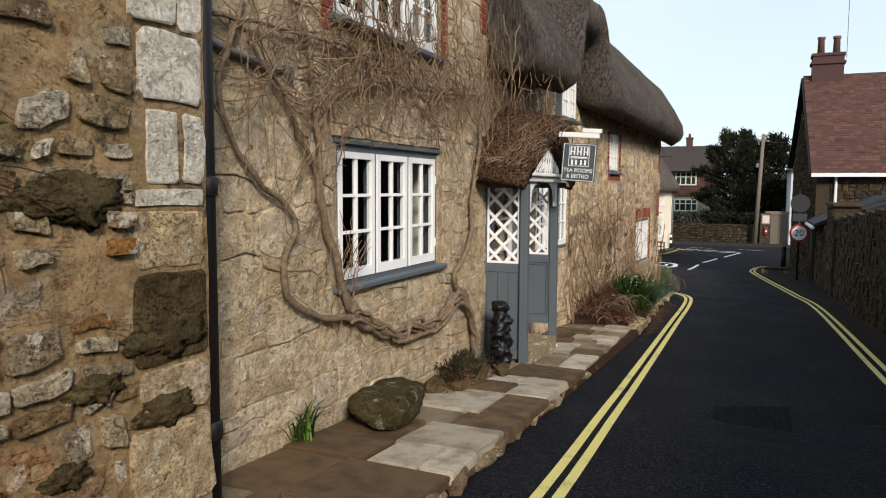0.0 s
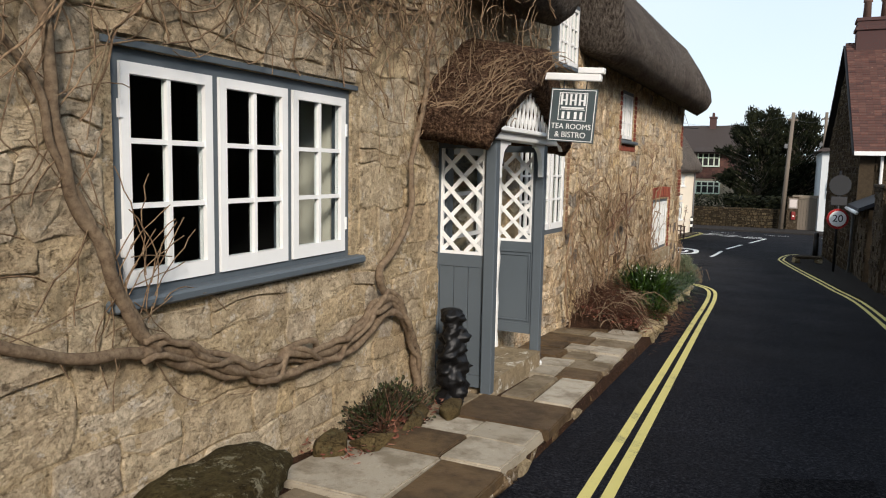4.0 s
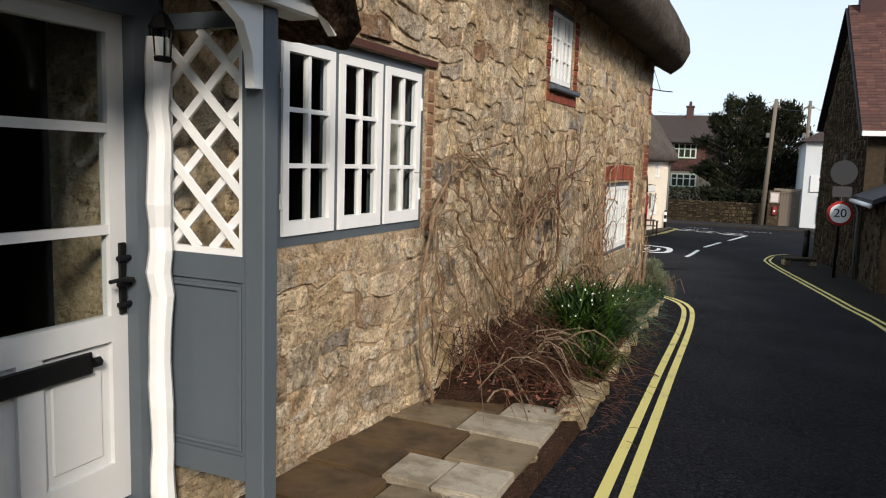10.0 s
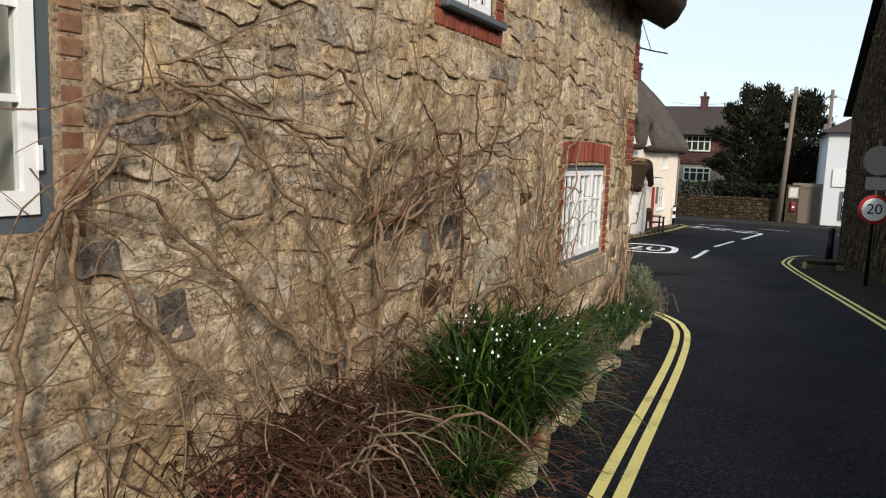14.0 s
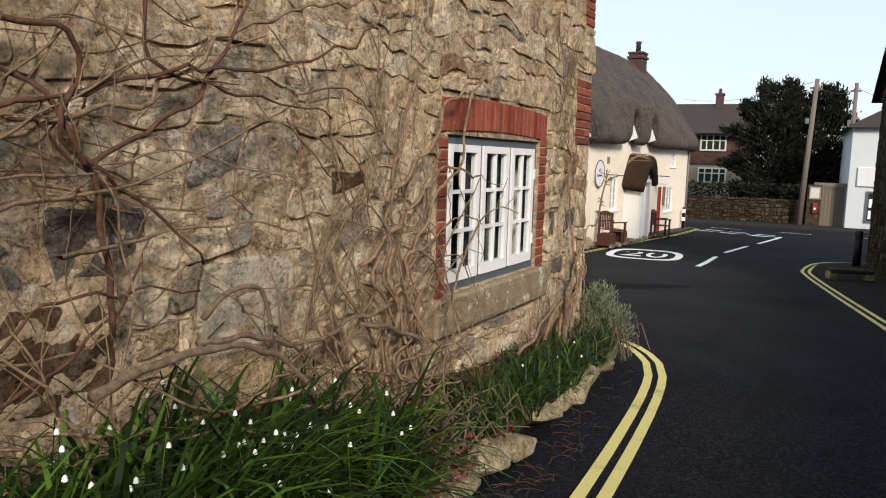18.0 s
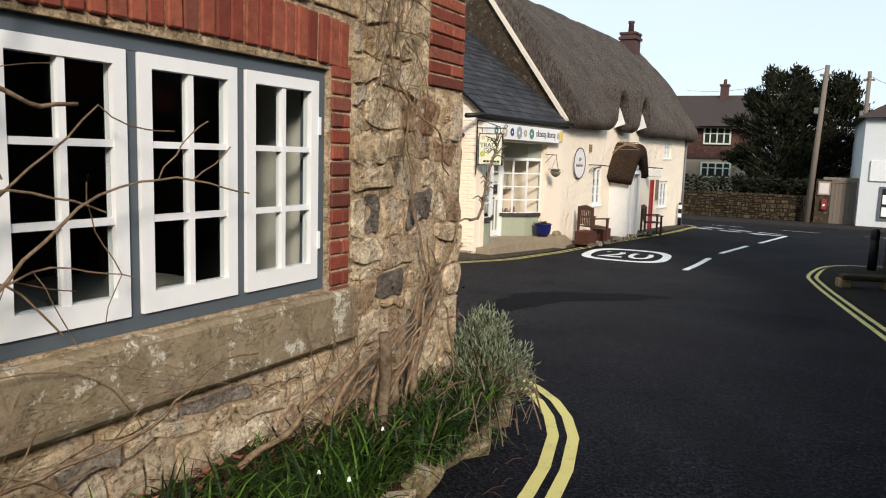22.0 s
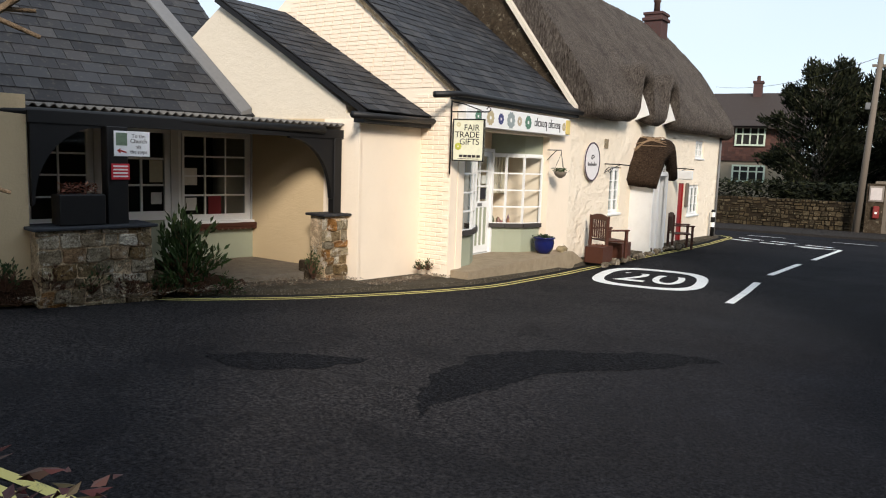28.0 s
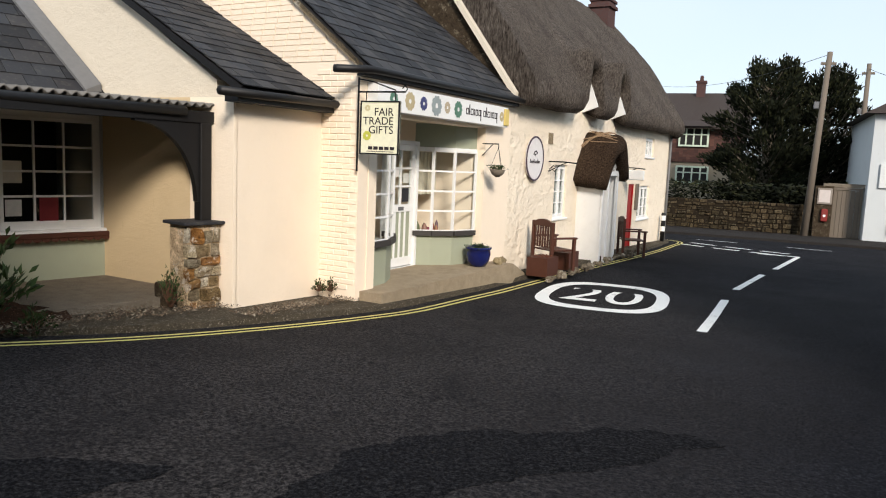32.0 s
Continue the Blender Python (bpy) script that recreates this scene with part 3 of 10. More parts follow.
def courses(rng, s0, s1, z0, z1, hmin, hmax, wmin, wmax, blocked):
    """Random rubble in rough courses: (s, z, width, height) of each stone."""
    out = []
    z = z0
    while z < z1 - 0.04:
        h = min(rng.uniform(hmin, hmax), z1 - z)
        s = s0 - rng.uniform(0, wmin)
        while s < s1:
            w = rng.uniform(wmin, wmax)
            a, c = max(s, s0), min(s + w, s1)
            if c - a > 0.05:
                cells = [(a, c, z, z + h)]
                if h > 0.2 and rng.random() < 0.4:
                    k = z + h * rng.uniform(0.4, 0.6)
                    cells = [(a, c, z, k), (a, c, k, z + h)]
                elif w > 0.3 and rng.random() < 0.3:
                    k = a + (c - a) * rng.uniform(0.35, 0.65)
                    cells = [(a, k, z, z + h), (k, c, z, z + h)]
                for p in cells:
                    q = clip_cell(p, blocked)
                    if q:
                        out.append(q)
            s += w
        z += h
    return out


def clip_cell(p, blocked):
    """Cuts a cell back where it runs into a blocked rectangle; None if little is left."""
    a, c, e, g = p
    for h in blocked:
        if a < h[1] and c > h[0] and e < h[3] and g > h[2]:
            opts = [(a, min(c, h[0]), e, g), (max(a, h[1]), c, e, g), (a, c, e, min(g, h[2])), (a, c, max(e, h[3]), g)]
            opts = [o for o in opts if o[1] - o[0] > 0.04 and o[3] - o[2] > 0.04]
            if not opts:
                return None
            a, c, e, g = max(opts, key=lambda o: (o[1] - o[0]) * (o[3] - o[2]))
    return (a, c, e, g)


def stone_mesh(cell, rng, gap, proud, warp, blocked, depth=0.05):
    """One stone of a wall: an uneven outline with a bulging, roughened face. Points round the cell's middle."""
    a, c, e, g = cell
    a, c, e, g = a + gap / 2, c - gap / 2, e + gap / 2, g - gap / 2
    r = min(c - a, g - e) * rng.uniform(0.05, 0.16)
    ring = []
    for (x, y, dx, dy) in ((a, e, 1, 0), (c, e, 0, 1), (c, g, -1, 0), (a, g, 0, -1)):
        L = (c - a) if dx else (g - e)
        for t in (r / L, 0.36, 0.64, 1 - r / L):
            ring.append((x + dx * L * t, y + dy * L * t))
    cx, cz = (a + c) / 2, (e + g) / 2

    def bend(x, z):
        near = 9.0
        for h in blocked:
            near = min(near, max(h[0] - x, x - h[1], h[2] - z, z - h[3]))
        k = warp * max(0.0, min(1.0, near / 0.10))
        return (x + k * (noise.noise((x * 2.6, z * 2.6, 3.1)) + 0.5 * noise.noise((x * 8, z * 8, 7.7))),
                z + k * (noise.noise((x * 2.6, z * 2.6, 11.3)) + 0.5 * noise.noise((x * 8, z * 8, 15.9))))

    n = len(ring)
    mx, mz = bend(cx, cz)
    out = 0.010 + proud * rng.uniform(-0.4, 1.2)
    vs = []
    for k, d in ((1.0, depth), (0.985, -out + 0.003), (0.93, -out - 0.001), (0.5, -out - 0.001)):
        for x, z in ring:
            X, Z = bend(cx + (x - cx) * k, cz + (z - cz) * k)
            j = 0.0 if d == depth else 0.009 * noise.noise((X * 7, Z * 7, 1.0)) + 0.008 * noise.noise((X * 19, Z * 19, 5.0))
            vs.append((X - mx, d + j, Z - mz))
    vs.append((0, -out - 0.002 + 0.009 * noise.noise((mx * 7, mz * 7, 1.0)), 0))
    fs = [(i + k * n, (i + 1) % n + k * n, (i + 1) % n + (k + 1) * n, i + (k + 1) * n) for k in range(3) for i in range(n)]
    fs += [(3 * n + i, 3 * n + (i + 1) % n, 4 * n) for i in range(n)]
    return vs, fs, mx, mz


def lay_stones(wall, cells, mat, mat_mass, rng, near, proud=0.02, gap=0.012, name="stone", limit=290, base=0.0, warp=0.05, blocked=()):
    """Stones on a wall: those nearest to the middle of the passed stretch as parts, the rest joined."""
    rest = B()
    for i, cell in enumerate(sorted(cells, key=near)):
        if cell[1] - cell[0] < gap + 0.03 or cell[3] - cell[2] < gap + 0.03:
            continue
        vs, fs, mx, mz = stone_mesh(cell, rng, gap, proud, warp, blocked)
        if i < limit:
            me = bpy.data.meshes.new(name)
            me.from_pydata(vs, [], fs)
            me.materials.append(mat)
            ob = new(name, me)
            ob.parent = wall
            ob.location = (mx, base, mz)
        else:
            rest.add([(x + mx, y + base, z + mz) for x, y, z in vs], fs)
    if rest.v:
        me = bpy.data.meshes.new(name + "s")
        me.from_pydata(rest.v, [], rest.f)
        me.materials.append(mat_mass)
        ob = new(name + "work", me)
        ob.parent = wall
        tagged(ob, kind="stuff")


def pointing(wall, s0, s1, z0, z1, blocked, mat, amp=0.014, step=0.035, seed=0.0):
    """Rough mortar smeared between and partly over the stones, as one lumpy coat on the wall."""
    ns, nz = int((s1 - s0) / step), int((z1 - z0) / step)
    vs, fs, keep = [], [], {}
    for i in range(ns + 1):
        for j in range(nz + 1):
            s, z = s0 + (s1 - s0) * i / ns, z0 + (z1 - z0) * j / nz
            near = min([max(h[0] - s, s - h[1], h[2] - z, z - h[3]) for h in blocked] + [9.0])
            k = max(0.0, min(1.0, near / 0.12))
            d = noise.noise((s * 3, z * 3, seed)) + 0.7 * noise.noise((s * 9, z * 11, seed + 4)) + 0.5 * noise.noise((s * 21, z * 24, seed + 9))
            vs.append((s, -0.001 - k * max(0.0, 0.005 + amp * d), z))
            keep[i, j] = near > -0.005
    for i in range(ns):
        for j in range(nz):
            if keep[i, j] and keep[i + 1, j] and keep[i, j + 1] and keep[i + 1, j + 1]:
                o = i * (nz + 1) + j
                fs.append((o, o + nz + 1, o + nz + 2, o + 1))
    me = bpy.data.meshes.new("pointing")
    me.from_pydata(vs, [], fs)
    me.materials.append(mat)
    me.shade_smooth()
    ob = new("pointing", me)
    ob.parent = wall


# ---- setting: ground and road ----
def xw(y):
    return -2.88 if y < 9.6 else -2.88 + (y - 9.6) * math.tan(radians(BEND))


g = B()
ys = sorted({*ROAD_Y, *range(-10, 76, 3)})
xs = [-400, -60, -20, -8, 0, 8, 20, 60, 400]
for y in ys:
    for x in xs:
        g.v.append((x, y, ground_z(y) - 0.03))
for i in range(len(ys) - 1):
    for j in range(len(xs) - 1):
        o = i * len(xs) + j
        g.f.append((o, o + 1, o + len(xs) + 1, o + len(xs)))
solid("ground", g, M_GRASS, "rough grassy ground running to the horizon", "ground", "structure")


def strip(b, left, right, lift, step=1.0):
    """A ribbon on the road between two lines of (x, y) points with the same count."""
    o = len(b.v)
    for (x0, y0), (x1, y1) in zip(left, right):
        b.v += [(x0, y0, ground_z(y0) + lift), (x1, y1, ground_z(y1) + lift)]
    for i in range(len(left) - 1):
        b.f.append((o + 2 * i, o + 2 * i + 1, o + 2 * i + 3, o + 2 * i + 2))
    return b


def fine(pts, step=0.4):
    """Points along a smooth curve through the given ones."""
    p = [Vector(q).to_2d() for q in pts]
    p = [p[0] * 2 - p[1]] + p + [p[-1] * 2 - p[-2]]
    out = []
    for i in range(1, len(p) - 2):
        k = max(2, int((p[i + 1] - p[i]).length / step))
        for j in range(k):
            t = j / k
            out.append(0.5 * ((2 * p[i]) + (p[i + 1] - p[i - 1]) * t + (2 * p[i - 1] - 5 * p[i] + 4 * p[i + 1] - p[i + 2]) * t * t + (3 * p[i] - p[i - 1] - 3 * p[i + 1] + p[i + 2]) * t ** 3))
    return out + [p[-2]]


def ribbon(b, pts, off, width, lift):
    """A painted line along a curve, set off to its right."""
    c = fine(pts)
    lo, hi = [], []
    for i, q in enumerate(c):
        d = (c[min(i + 1, len(c) - 1)] - c[max(i - 1, 0)]).normalized()
        nrm = Vector((d.y, -d.x))
        lo.append(q + nrm * (off - width / 2))
        hi.append(q + nrm * (off + width / 2))
    return strip(b, lo, hi, lift)


road = B()
ry = sorted({*[v for v in ROAD_Y if -60 < v < 58], *range(-10, 56, 1)})
strip(road, [(-60, y) for y in ry], [(60, y) for y in ry], 0.0)
solid("road", road, M_ASPHALT, "dark patched asphalt road sloping gently downhill", "road", "structure")

# ---- setting: tea-room cottage walls ----
A_WIN = (4.70, 6.60, 0.83, 1.93)
U_WIN = (4.66, 6.62, 2.82, 3.95)
DOOR = (8.16, 9.08, -0.27, 1.66)
wall1 = B()
pierced(wall1, 2.55, 9.6, -1.6, 5.2, [A_WIN, U_WIN, DOOR], 0.0, 0.45)
wall_1 = solid("wall_1", wall1, M_MORTAR, "honey sandstone rubble front wall of the thatched tea rooms", "wall", "structure", COT1)
B_WIN = (0.38, 1.98, 0.66, 1.76)
C_WIN = (4.66, 5.50, 1.90, 2.72)
D_WIN = (7.37, 8.96, -0.13, 0.89)
wall2 = B()
pierced(wall2, 0.0, 10.28, -2.2, 3.6, [B_WIN, C_WIN, D_WIN], 0.0, 0.45)
pierced(wall2, 9.83, 10.28, -2.2, 3.6, [], 0.451, 5.4)
wall_2 = solid("wall_2", wall2, M_MORTAR2, "weathered rubble stone wall of the thatched tea rooms", "wall", "structure", COT2)


# ---- thatch ----
def thatch_profile(h):
    """How far out the thatch stands at a height above its lip."""
    pts = ((-0.16, 0.40), (-0.06, 0.55), (0.08, 0.62), (0.3, 0.58), (0.7, 0.36), (1.2, -0.02), (1.9, -0.68), (2.8, -1.6), (3.7, -2.6))
    return float(np.interp(h, [p[0] for p in pts], [p[1] for p in pts]))


def lip_z(y):
    z = 3.02 - 0.012 * (y - 9)
    z += 1.0 * math.exp(-((y - 10.85) / 0.82) ** 6)
    return z


th = B()
rows_y = [7.9 + 0.15 * i for i in range(84)]
heights = [-0.16, -0.06, 0.08, 0.3, 0.7, 1.2, 1.9, 2.8, 3.7]
ring = []
for y in rows_y:
    end = 20.45
    cap = 3.7 if y < 15.8 else 3.7 * max(0.0, 1 - ((y - 15.8) / (end - 15.8)) ** 2.0) ** 0.62
    lip = lip_z(y)
    low = 3.02 - 0.012 * (y - 9)
    sec = [(-0.05, lip - 0.02)]
    for h in heights:
        hh = min(h, max(cap - 0.16, -0.16 + 0.02 * h))
        z = max(lip + min(hh, 0.3), low + hh) if hh > 0.08 else lip + hh
        shrink = 0.0 if y < 19.6 else (y - 19.6) * 0.25
        wob = 0.05 * noise.noise((y * 0.9, h * 1.3, 2.0)) + 0.025 * noise.noise((y * 4, h * 4, 5.0))
        sec.append((thatch_profile(hh) + wob - shrink, z + 0.6 * wob))
    sec.append((-5.4, sec[-1][1] - 0.02))
    sec.append((-5.6, lip - 0.05))
    ring.append([(xw(y) + a, y, z) for a, z in sec])
k = len(ring[0])
for r in ring:
    th.v += r
for i in range(len(ring) - 1):
    for j in range(k - 1):
        o = i * k + j
        th.f.append((o, o + 1, o + k + 1, o + k))
th.f.append(tuple(range(k)))
th.f.append(tuple(reversed(range((len(ring) - 1) * k, len(ring) * k))))
solid("thatched_roof", th, M_THATCH, "thick grey-brown reed thatch roof with deep rounded eaves", "roof", "structure", smooth=True)
rb = B()
rb.prism([(-2.9, 5.2), (-5.4, 8.0), (-8.6, 5.2)], 2.5, 7.9)
solid("upper_roof", rb, M_THATCH, "reed thatch roof over the upper storey", "roof", "structure")

# ---- neighbouring stone pier beside the tea rooms ----
PIERF = frame_at(-2.38, 0, 90)
pb = B()
pierced(pb, -7.0, 2.72, -1.2, 5.0, [], 0.0, 3.5)
wall_3 = solid("wall_3", pb, M_MORTAR4, "lichened rubble side wall of the neighbouring house", "wall", "structure", PIERF)


# ---- windows ----
def bars(b, s0, s1, z0, z1, d0, d1, rows, cols, w):
    """Glazing bars of one light."""
    for i in range(1, cols):
        s = s0 + (s1 - s0) * i / cols
        b.box(s - w / 2, s + w / 2, d0, d1, z0, z1)
    for i in range(1, rows):
        z = z0 + (z1 - z0) * i / rows
        b.box(s0, s1, d0 + 0.002, d1 - 0.002, z - w / 2, z + w / 2)
    return b


def ring_frame(b, s0, s1, z0, z1, d0, d1, w, bottom=None):
    bt = bottom or w
    b.box(s0, s0 + w, d0, d1, z0, z1)
    b.box(s1 - w, s1, d0, d1, z0, z1)
    b.box(s0 + w, s1 - w, d0, d1, z1 - w, z1)
    b.box(s0 + w, s1 - w, d0, d1, z0, z0 + bt)
    return b


def window(name, m, hole, lights, rows, cols, label, d=0.03, frame_mat=None, sash_mat=None, sill=True, wall=0.45, frame_w=0.055, stile=0.05, bar=0.024, room=1.6):
    s0, s1, z0, z1 = hole
    w = thing(name, m, label, "window", kind="structure")
    fm, sm = frame_mat or M_GREY, sash_mat or M_WHITE
    fr = B()
    ring_frame(fr, s0 + 0.002, s1 - 0.002, z0 + 0.002, z1 - 0.002, d - 0.005, d + 0.09, frame_w)
    mull = 0.045
    inner0, inner1 = s0 + frame_w, s1 - frame_w
    lw = (inner1 - inner0 - mull * (lights - 1)) / lights
    for i in range(1, lights):
        a = inner0 + i * lw + (i - 1) * mull
        fr.box(a, a + mull, d - 0.003, d + 0.088, z0 + frame_w, z1 - frame_w)
    part("window_frame", fr, fm, w, "blue-grey painted window frame")
    if sill:
        sl = B()
        sl.box(s0 - 0.06, s1 + 0.08, d - 0.10, d + 0.06, z0 - 0.03, z0 + 0.022, 0.012)
        part("window_sill", sl, fm, w)
    for i in range(lights):
        a = inner0 + i * (lw + mull) + 0.004
        c = a + lw - 0.008
        e, g = z0 + frame_w + 0.004, z1 - frame_w - 0.004
        cs = B()
        ring_frame(cs, a, c, e, g, d - 0.018, d + 0.03, stile, stile * 1.5)
        sash = part("casement", cs, sm, w)
        bb = B()
        bars(bb, a + stile, c - stile, e + stile * 1.5, g - stile, d - 0.012, d + 0.022, rows, cols, bar)
        part("glazing_bars", bb, sm, sash)
        pw, ph = (c - a - 2 * stile) / cols, (g - e - 2.5 * stile) / rows
        pane = B()
        pane.box(-pw / 2, pw / 2, -0.002, 0.002, -ph / 2, ph / 2)
        me = pane.mesh("pane", M_GLASS)
        for u in range(cols):
            for v in range(rows):
                p = part("pane", me, M_GLASS, sash)
                p.location = (a + stile + pw * (u + 0.5), d + 0.008, e + stile * 1.5 + ph * (v + 0.5))
                p.visible_shadow = False
        if i != lights // 2 and lights > 1:
            hg = B()
            for z in (e + 0.18, g - 0.2):
                hg.box(a - 0.012 if i == 0 else c - 0.004, a + 0.004 if i == 0 else c + 0.012, d - 0.024, d, z - 0.04, z + 0.04)
            part("hinges", hg, sm, sash)
    rv = B()
    q = 0.02
    rv.box(s0 - q, s0, d + 0.09, wall, z0, z1)
    rv.box(s1, s1 + q, d + 0.09, wall, z0, z1)
    rv.box(s0, s1, d + 0.09, wall, z0 - q, z0)
    rv.box(s0, s1, d + 0.09, wall, z1, z1 + q)
    # splayed plaster cheeks inside
    for a, c in ((s0, s0 + 0.004), (s1 - 0.004, s1)):
        rv.box(a, c, d + 0.091, wall, z0, z1)
    part("plaster_reveal", rv, M_REVEAL, w)
    # box behind the opening, its indoor shade painted near black
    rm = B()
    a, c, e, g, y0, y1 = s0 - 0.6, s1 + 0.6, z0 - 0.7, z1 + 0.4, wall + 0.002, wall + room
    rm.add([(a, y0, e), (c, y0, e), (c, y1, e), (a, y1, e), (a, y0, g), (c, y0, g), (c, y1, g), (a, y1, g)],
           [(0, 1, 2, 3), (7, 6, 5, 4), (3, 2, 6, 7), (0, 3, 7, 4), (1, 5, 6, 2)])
    part("dark_room_behind", rm, M_UNLIT, w)
    return w


W3 = "white three-light casement window in a blue-grey frame"
window("window_1", COT1, A_WIN, 3, 3, 2, W3 + " beside the porch")
window("window_2", COT1, U_WIN, 3, 3, 2, "white upper casement window with grey sill between red bricks")
window("window_3", COT2, B_WIN, 3, 3, 2, W3 + " over rubble stone", sill=False)
window("window_4", COT2, C_WIN, 2, 3, 2, "small white upper casement window edged with red bricks", stile=0.035)
window("window_5", COT2, D_WIN, 3, 3, 2, W3 + " under a red brick arch", d=0.03, sill=False)
window("window_6", COT2, (1.15, 1.95, 2.62, 3.42), 2, 3, 2, "white dormer window under the thatch eyebrow", d=-0.1, wall=0.46, stile=0.035, room=0.6)


# ---- bricks round the windows ----
def brick_mesh(l, h, d, mat, name="brick"):
    b = B()
    b.box(-l / 2, l / 2, 0, d, -h / 2, h / 2, 0.006)
    return b.mesh(name, mat)


def brick_column(parent, s0, s1, z0, z1, d, rng, course=0.075, mat=M_BRICK):
    """Toothed column of red bricks."""
    z, i = z0, 0
    w = s1 - s0
    full = brick_mesh(w, course - 0.012, 0.1, mat)
    half = [brick_mesh(w * 0.62 - 0.006, course - 0.012, 0.1, mat), brick_mesh(w * 0.38 - 0.006, course - 0.012, 0.1, mat)]
    while z + course <= z1 + 0.01:
        if i % 2 == 0 or w < 0.14:
            ob = part("brick", full, mat, parent)
            ob.location = ((s0 + s1) / 2, d + rng.uniform(-0.004, 0.004), z + course / 2)
        else:
            for me, c in ((half[0], s0 + w * 0.31), (half[1], s1 - w * 0.19)):
                ob = part("brick", me, mat, parent)
                ob.location = (c, d + rng.uniform(-0.004, 0.004), z + course / 2)
        z += course
        i += 1


def soldier_row(parent, s0, s1, z0, z1, d, rng, rise=0.0, course=0.075):
    n = int((s1 - s0) / course)
    cw = (s1 - s0) / n
    me = brick_mesh(cw - 0.012, z1 - z0, 0.1, M_BRICK)
    for i in range(n):
        t = (i + 0.5) / n * 2 - 1
        ob = part("brick", me, M_BRICK, parent)
        ob.location = (s0 + cw * (i + 0.5), d + rng.uniform(-0.004, 0.004), (z0 + z1) / 2 + rise * (1 - t * t))
        ob.rotation_euler = (0, t * rise * 1.2, 0)


rng = random.Random(5)
brick_column(wall_2, D_WIN[0] - 0.125, D_WIN[0] - 0.012, -0.33, 0.93, -0.012, rng)
brick_column(wall_2, D_WIN[1] + 0.012, D_WIN[1] + 0.16, -0.20, 0.93, -0.012, rng)
soldier_row(wall_2, D_WIN[0] - 0.1, D_WIN[1] + 0.14, 0.90, 1.11, -0.014, rng, 0.03)
brick_column(wall_2, 9.86, 10.27, 0.90, 1.55, -0.012, rng)
brick_column(wall_2, 10.0, 10.27, 2.0, 2.5, -0.012, rng)
brick_column(wall_2, B_WIN[1] + 0.012, B_WIN[1] + 0.10, 0.62, 1.76, -0.004, rng, mat=M_LIMEBRICK)
brick_column(wall_2, C_WIN[0] - 0.13, C_WIN[0] - 0.01, 1.86, 2.75, -0.012, rng)
brick_column(wall_2, C_WIN[1] + 0.01, C_WIN[1] + 0.14, 1.86, 2.75, -0.012, rng)
soldier_row(wall_2, C_WIN[0] - 0.12, C_WIN[1] + 0.12, 1.76, 1.86, -0.012, rng)
brick_column(wall_1, U_WIN[0] - 0.16, U_WIN[0] - 0.012, 2.72, 4.2, -0.012, rng)
brick_column(wall_1, U_WIN[1] + 0.012, U_WIN[1] + 0.17, 2.85, 4.2, -0.012, rng)
brick_column(wall_1, 7.72, 8.0, 3.3, 4.4, -0.012, rng)
sl = B()
sl.box(D_WIN[0] - 0.18, D_WIN[1] + 0.19, -0.06, 0.12, -0.40, -0.14, 0.02)
sill = solid("window_ledge", sl, M_STEP, "deep weathered stone sill spotted with lichen", "sill", "structure", COT2)
ln = B()
ln.box(A_WIN[0] - 0.05, A_WIN[1] + 0.05, -0.012, 0.1, A_WIN[3] + 0.001, A_WIN[3] + 0.03)
solid("lintel", ln, M_GREY, "thin grey lintel over the window", "lintel", "structure", COT1)
ln = B()
ln.box(B_WIN[0] - 0.1, B_WIN[1] + 0.12, -0.02, 0.1, B_WIN[3] + 0.001, B_WIN[3] + 0.045)
solid("lintel", ln, M_DARKWOOD, "dark timber lintel over the window", "lintel", "structure", COT2)


# ---- front door ----
door = thing("door_1", COT1, "off-white half-glazed panelled front door with black iron handle", "door", kind="structure")
s0, s1, z0, z1 = DOOR
jb = B()
ring_frame(jb, s0 - 0.10, s1 + 0.115, z0 - 0.0, z1 + 0.1, -0.03, 0.10, 0.128, 0.001)
part("door_frame", jb, M_GREY, door, "blue-grey door frame")
lf = B()
a, c = s0 + 0.03, s1 + 0.01
ring_frame(lf, a, c, z0 + 0.02, z1, 0.03, 0.075, 0.10, 0.16)
lf.box(a + 0.1, c - 0.1, 0.03, 0.075, 0.40, 0.50)
lf.box(a + 0.1, c - 0.1, 0.035, 0.07, 0.815, 0.85)
lf.box(a + 0.1, c - 0.1, 0.035, 0.07, 1.195, 1.23)
lf.box((a + c) / 2 - 0.05, (a + c) / 2 + 0.05, 0.032, 0.072, z0 + 0.18, 0.40)
part("door_leaf", lf, M_DOORW, door)
for k in range(2):
    p = B()
    x0 = a + 0.1 if k == 0 else (a + c) / 2 + 0.05
    x1 = (a + c) / 2 - 0.05 if k == 0 else c - 0.1
    p.box(x0, x1, 0.05, 0.065, z0 + 0.18, 0.40)
    p.box(x0 + 0.04, x1 - 0.04, 0.043, 0.06, z0 + 0.22, 0.36, 0.006)
    part("door_panel", p, M_DOORW, door)
for za, zb in ((0.50, 0.815), (0.85, 1.195), (1.23, z1 - 0.1)):
    p = B()
    p.box(a + 0.1, c - 0.1, 0.05, 0.054, za, zb)
    part("pane", p, M_GLASS, door).visible_shadow = False
h = B()
hx = c - 0.05
h.box(hx - 0.018, hx + 0.018, 0.018, 0.03, 0.50, 0.78, 0.004)
h.lathe([(0.0, 0), (0.024, 0.002), (0.024, 0.01), (0.0, 0.012)], 10)
for z in (0.54, 0.62, 0.72):
    h.tube([(hx - 0.03, 0.014, z), (hx + 0.03, 0.014, z)], 0.012, 6)
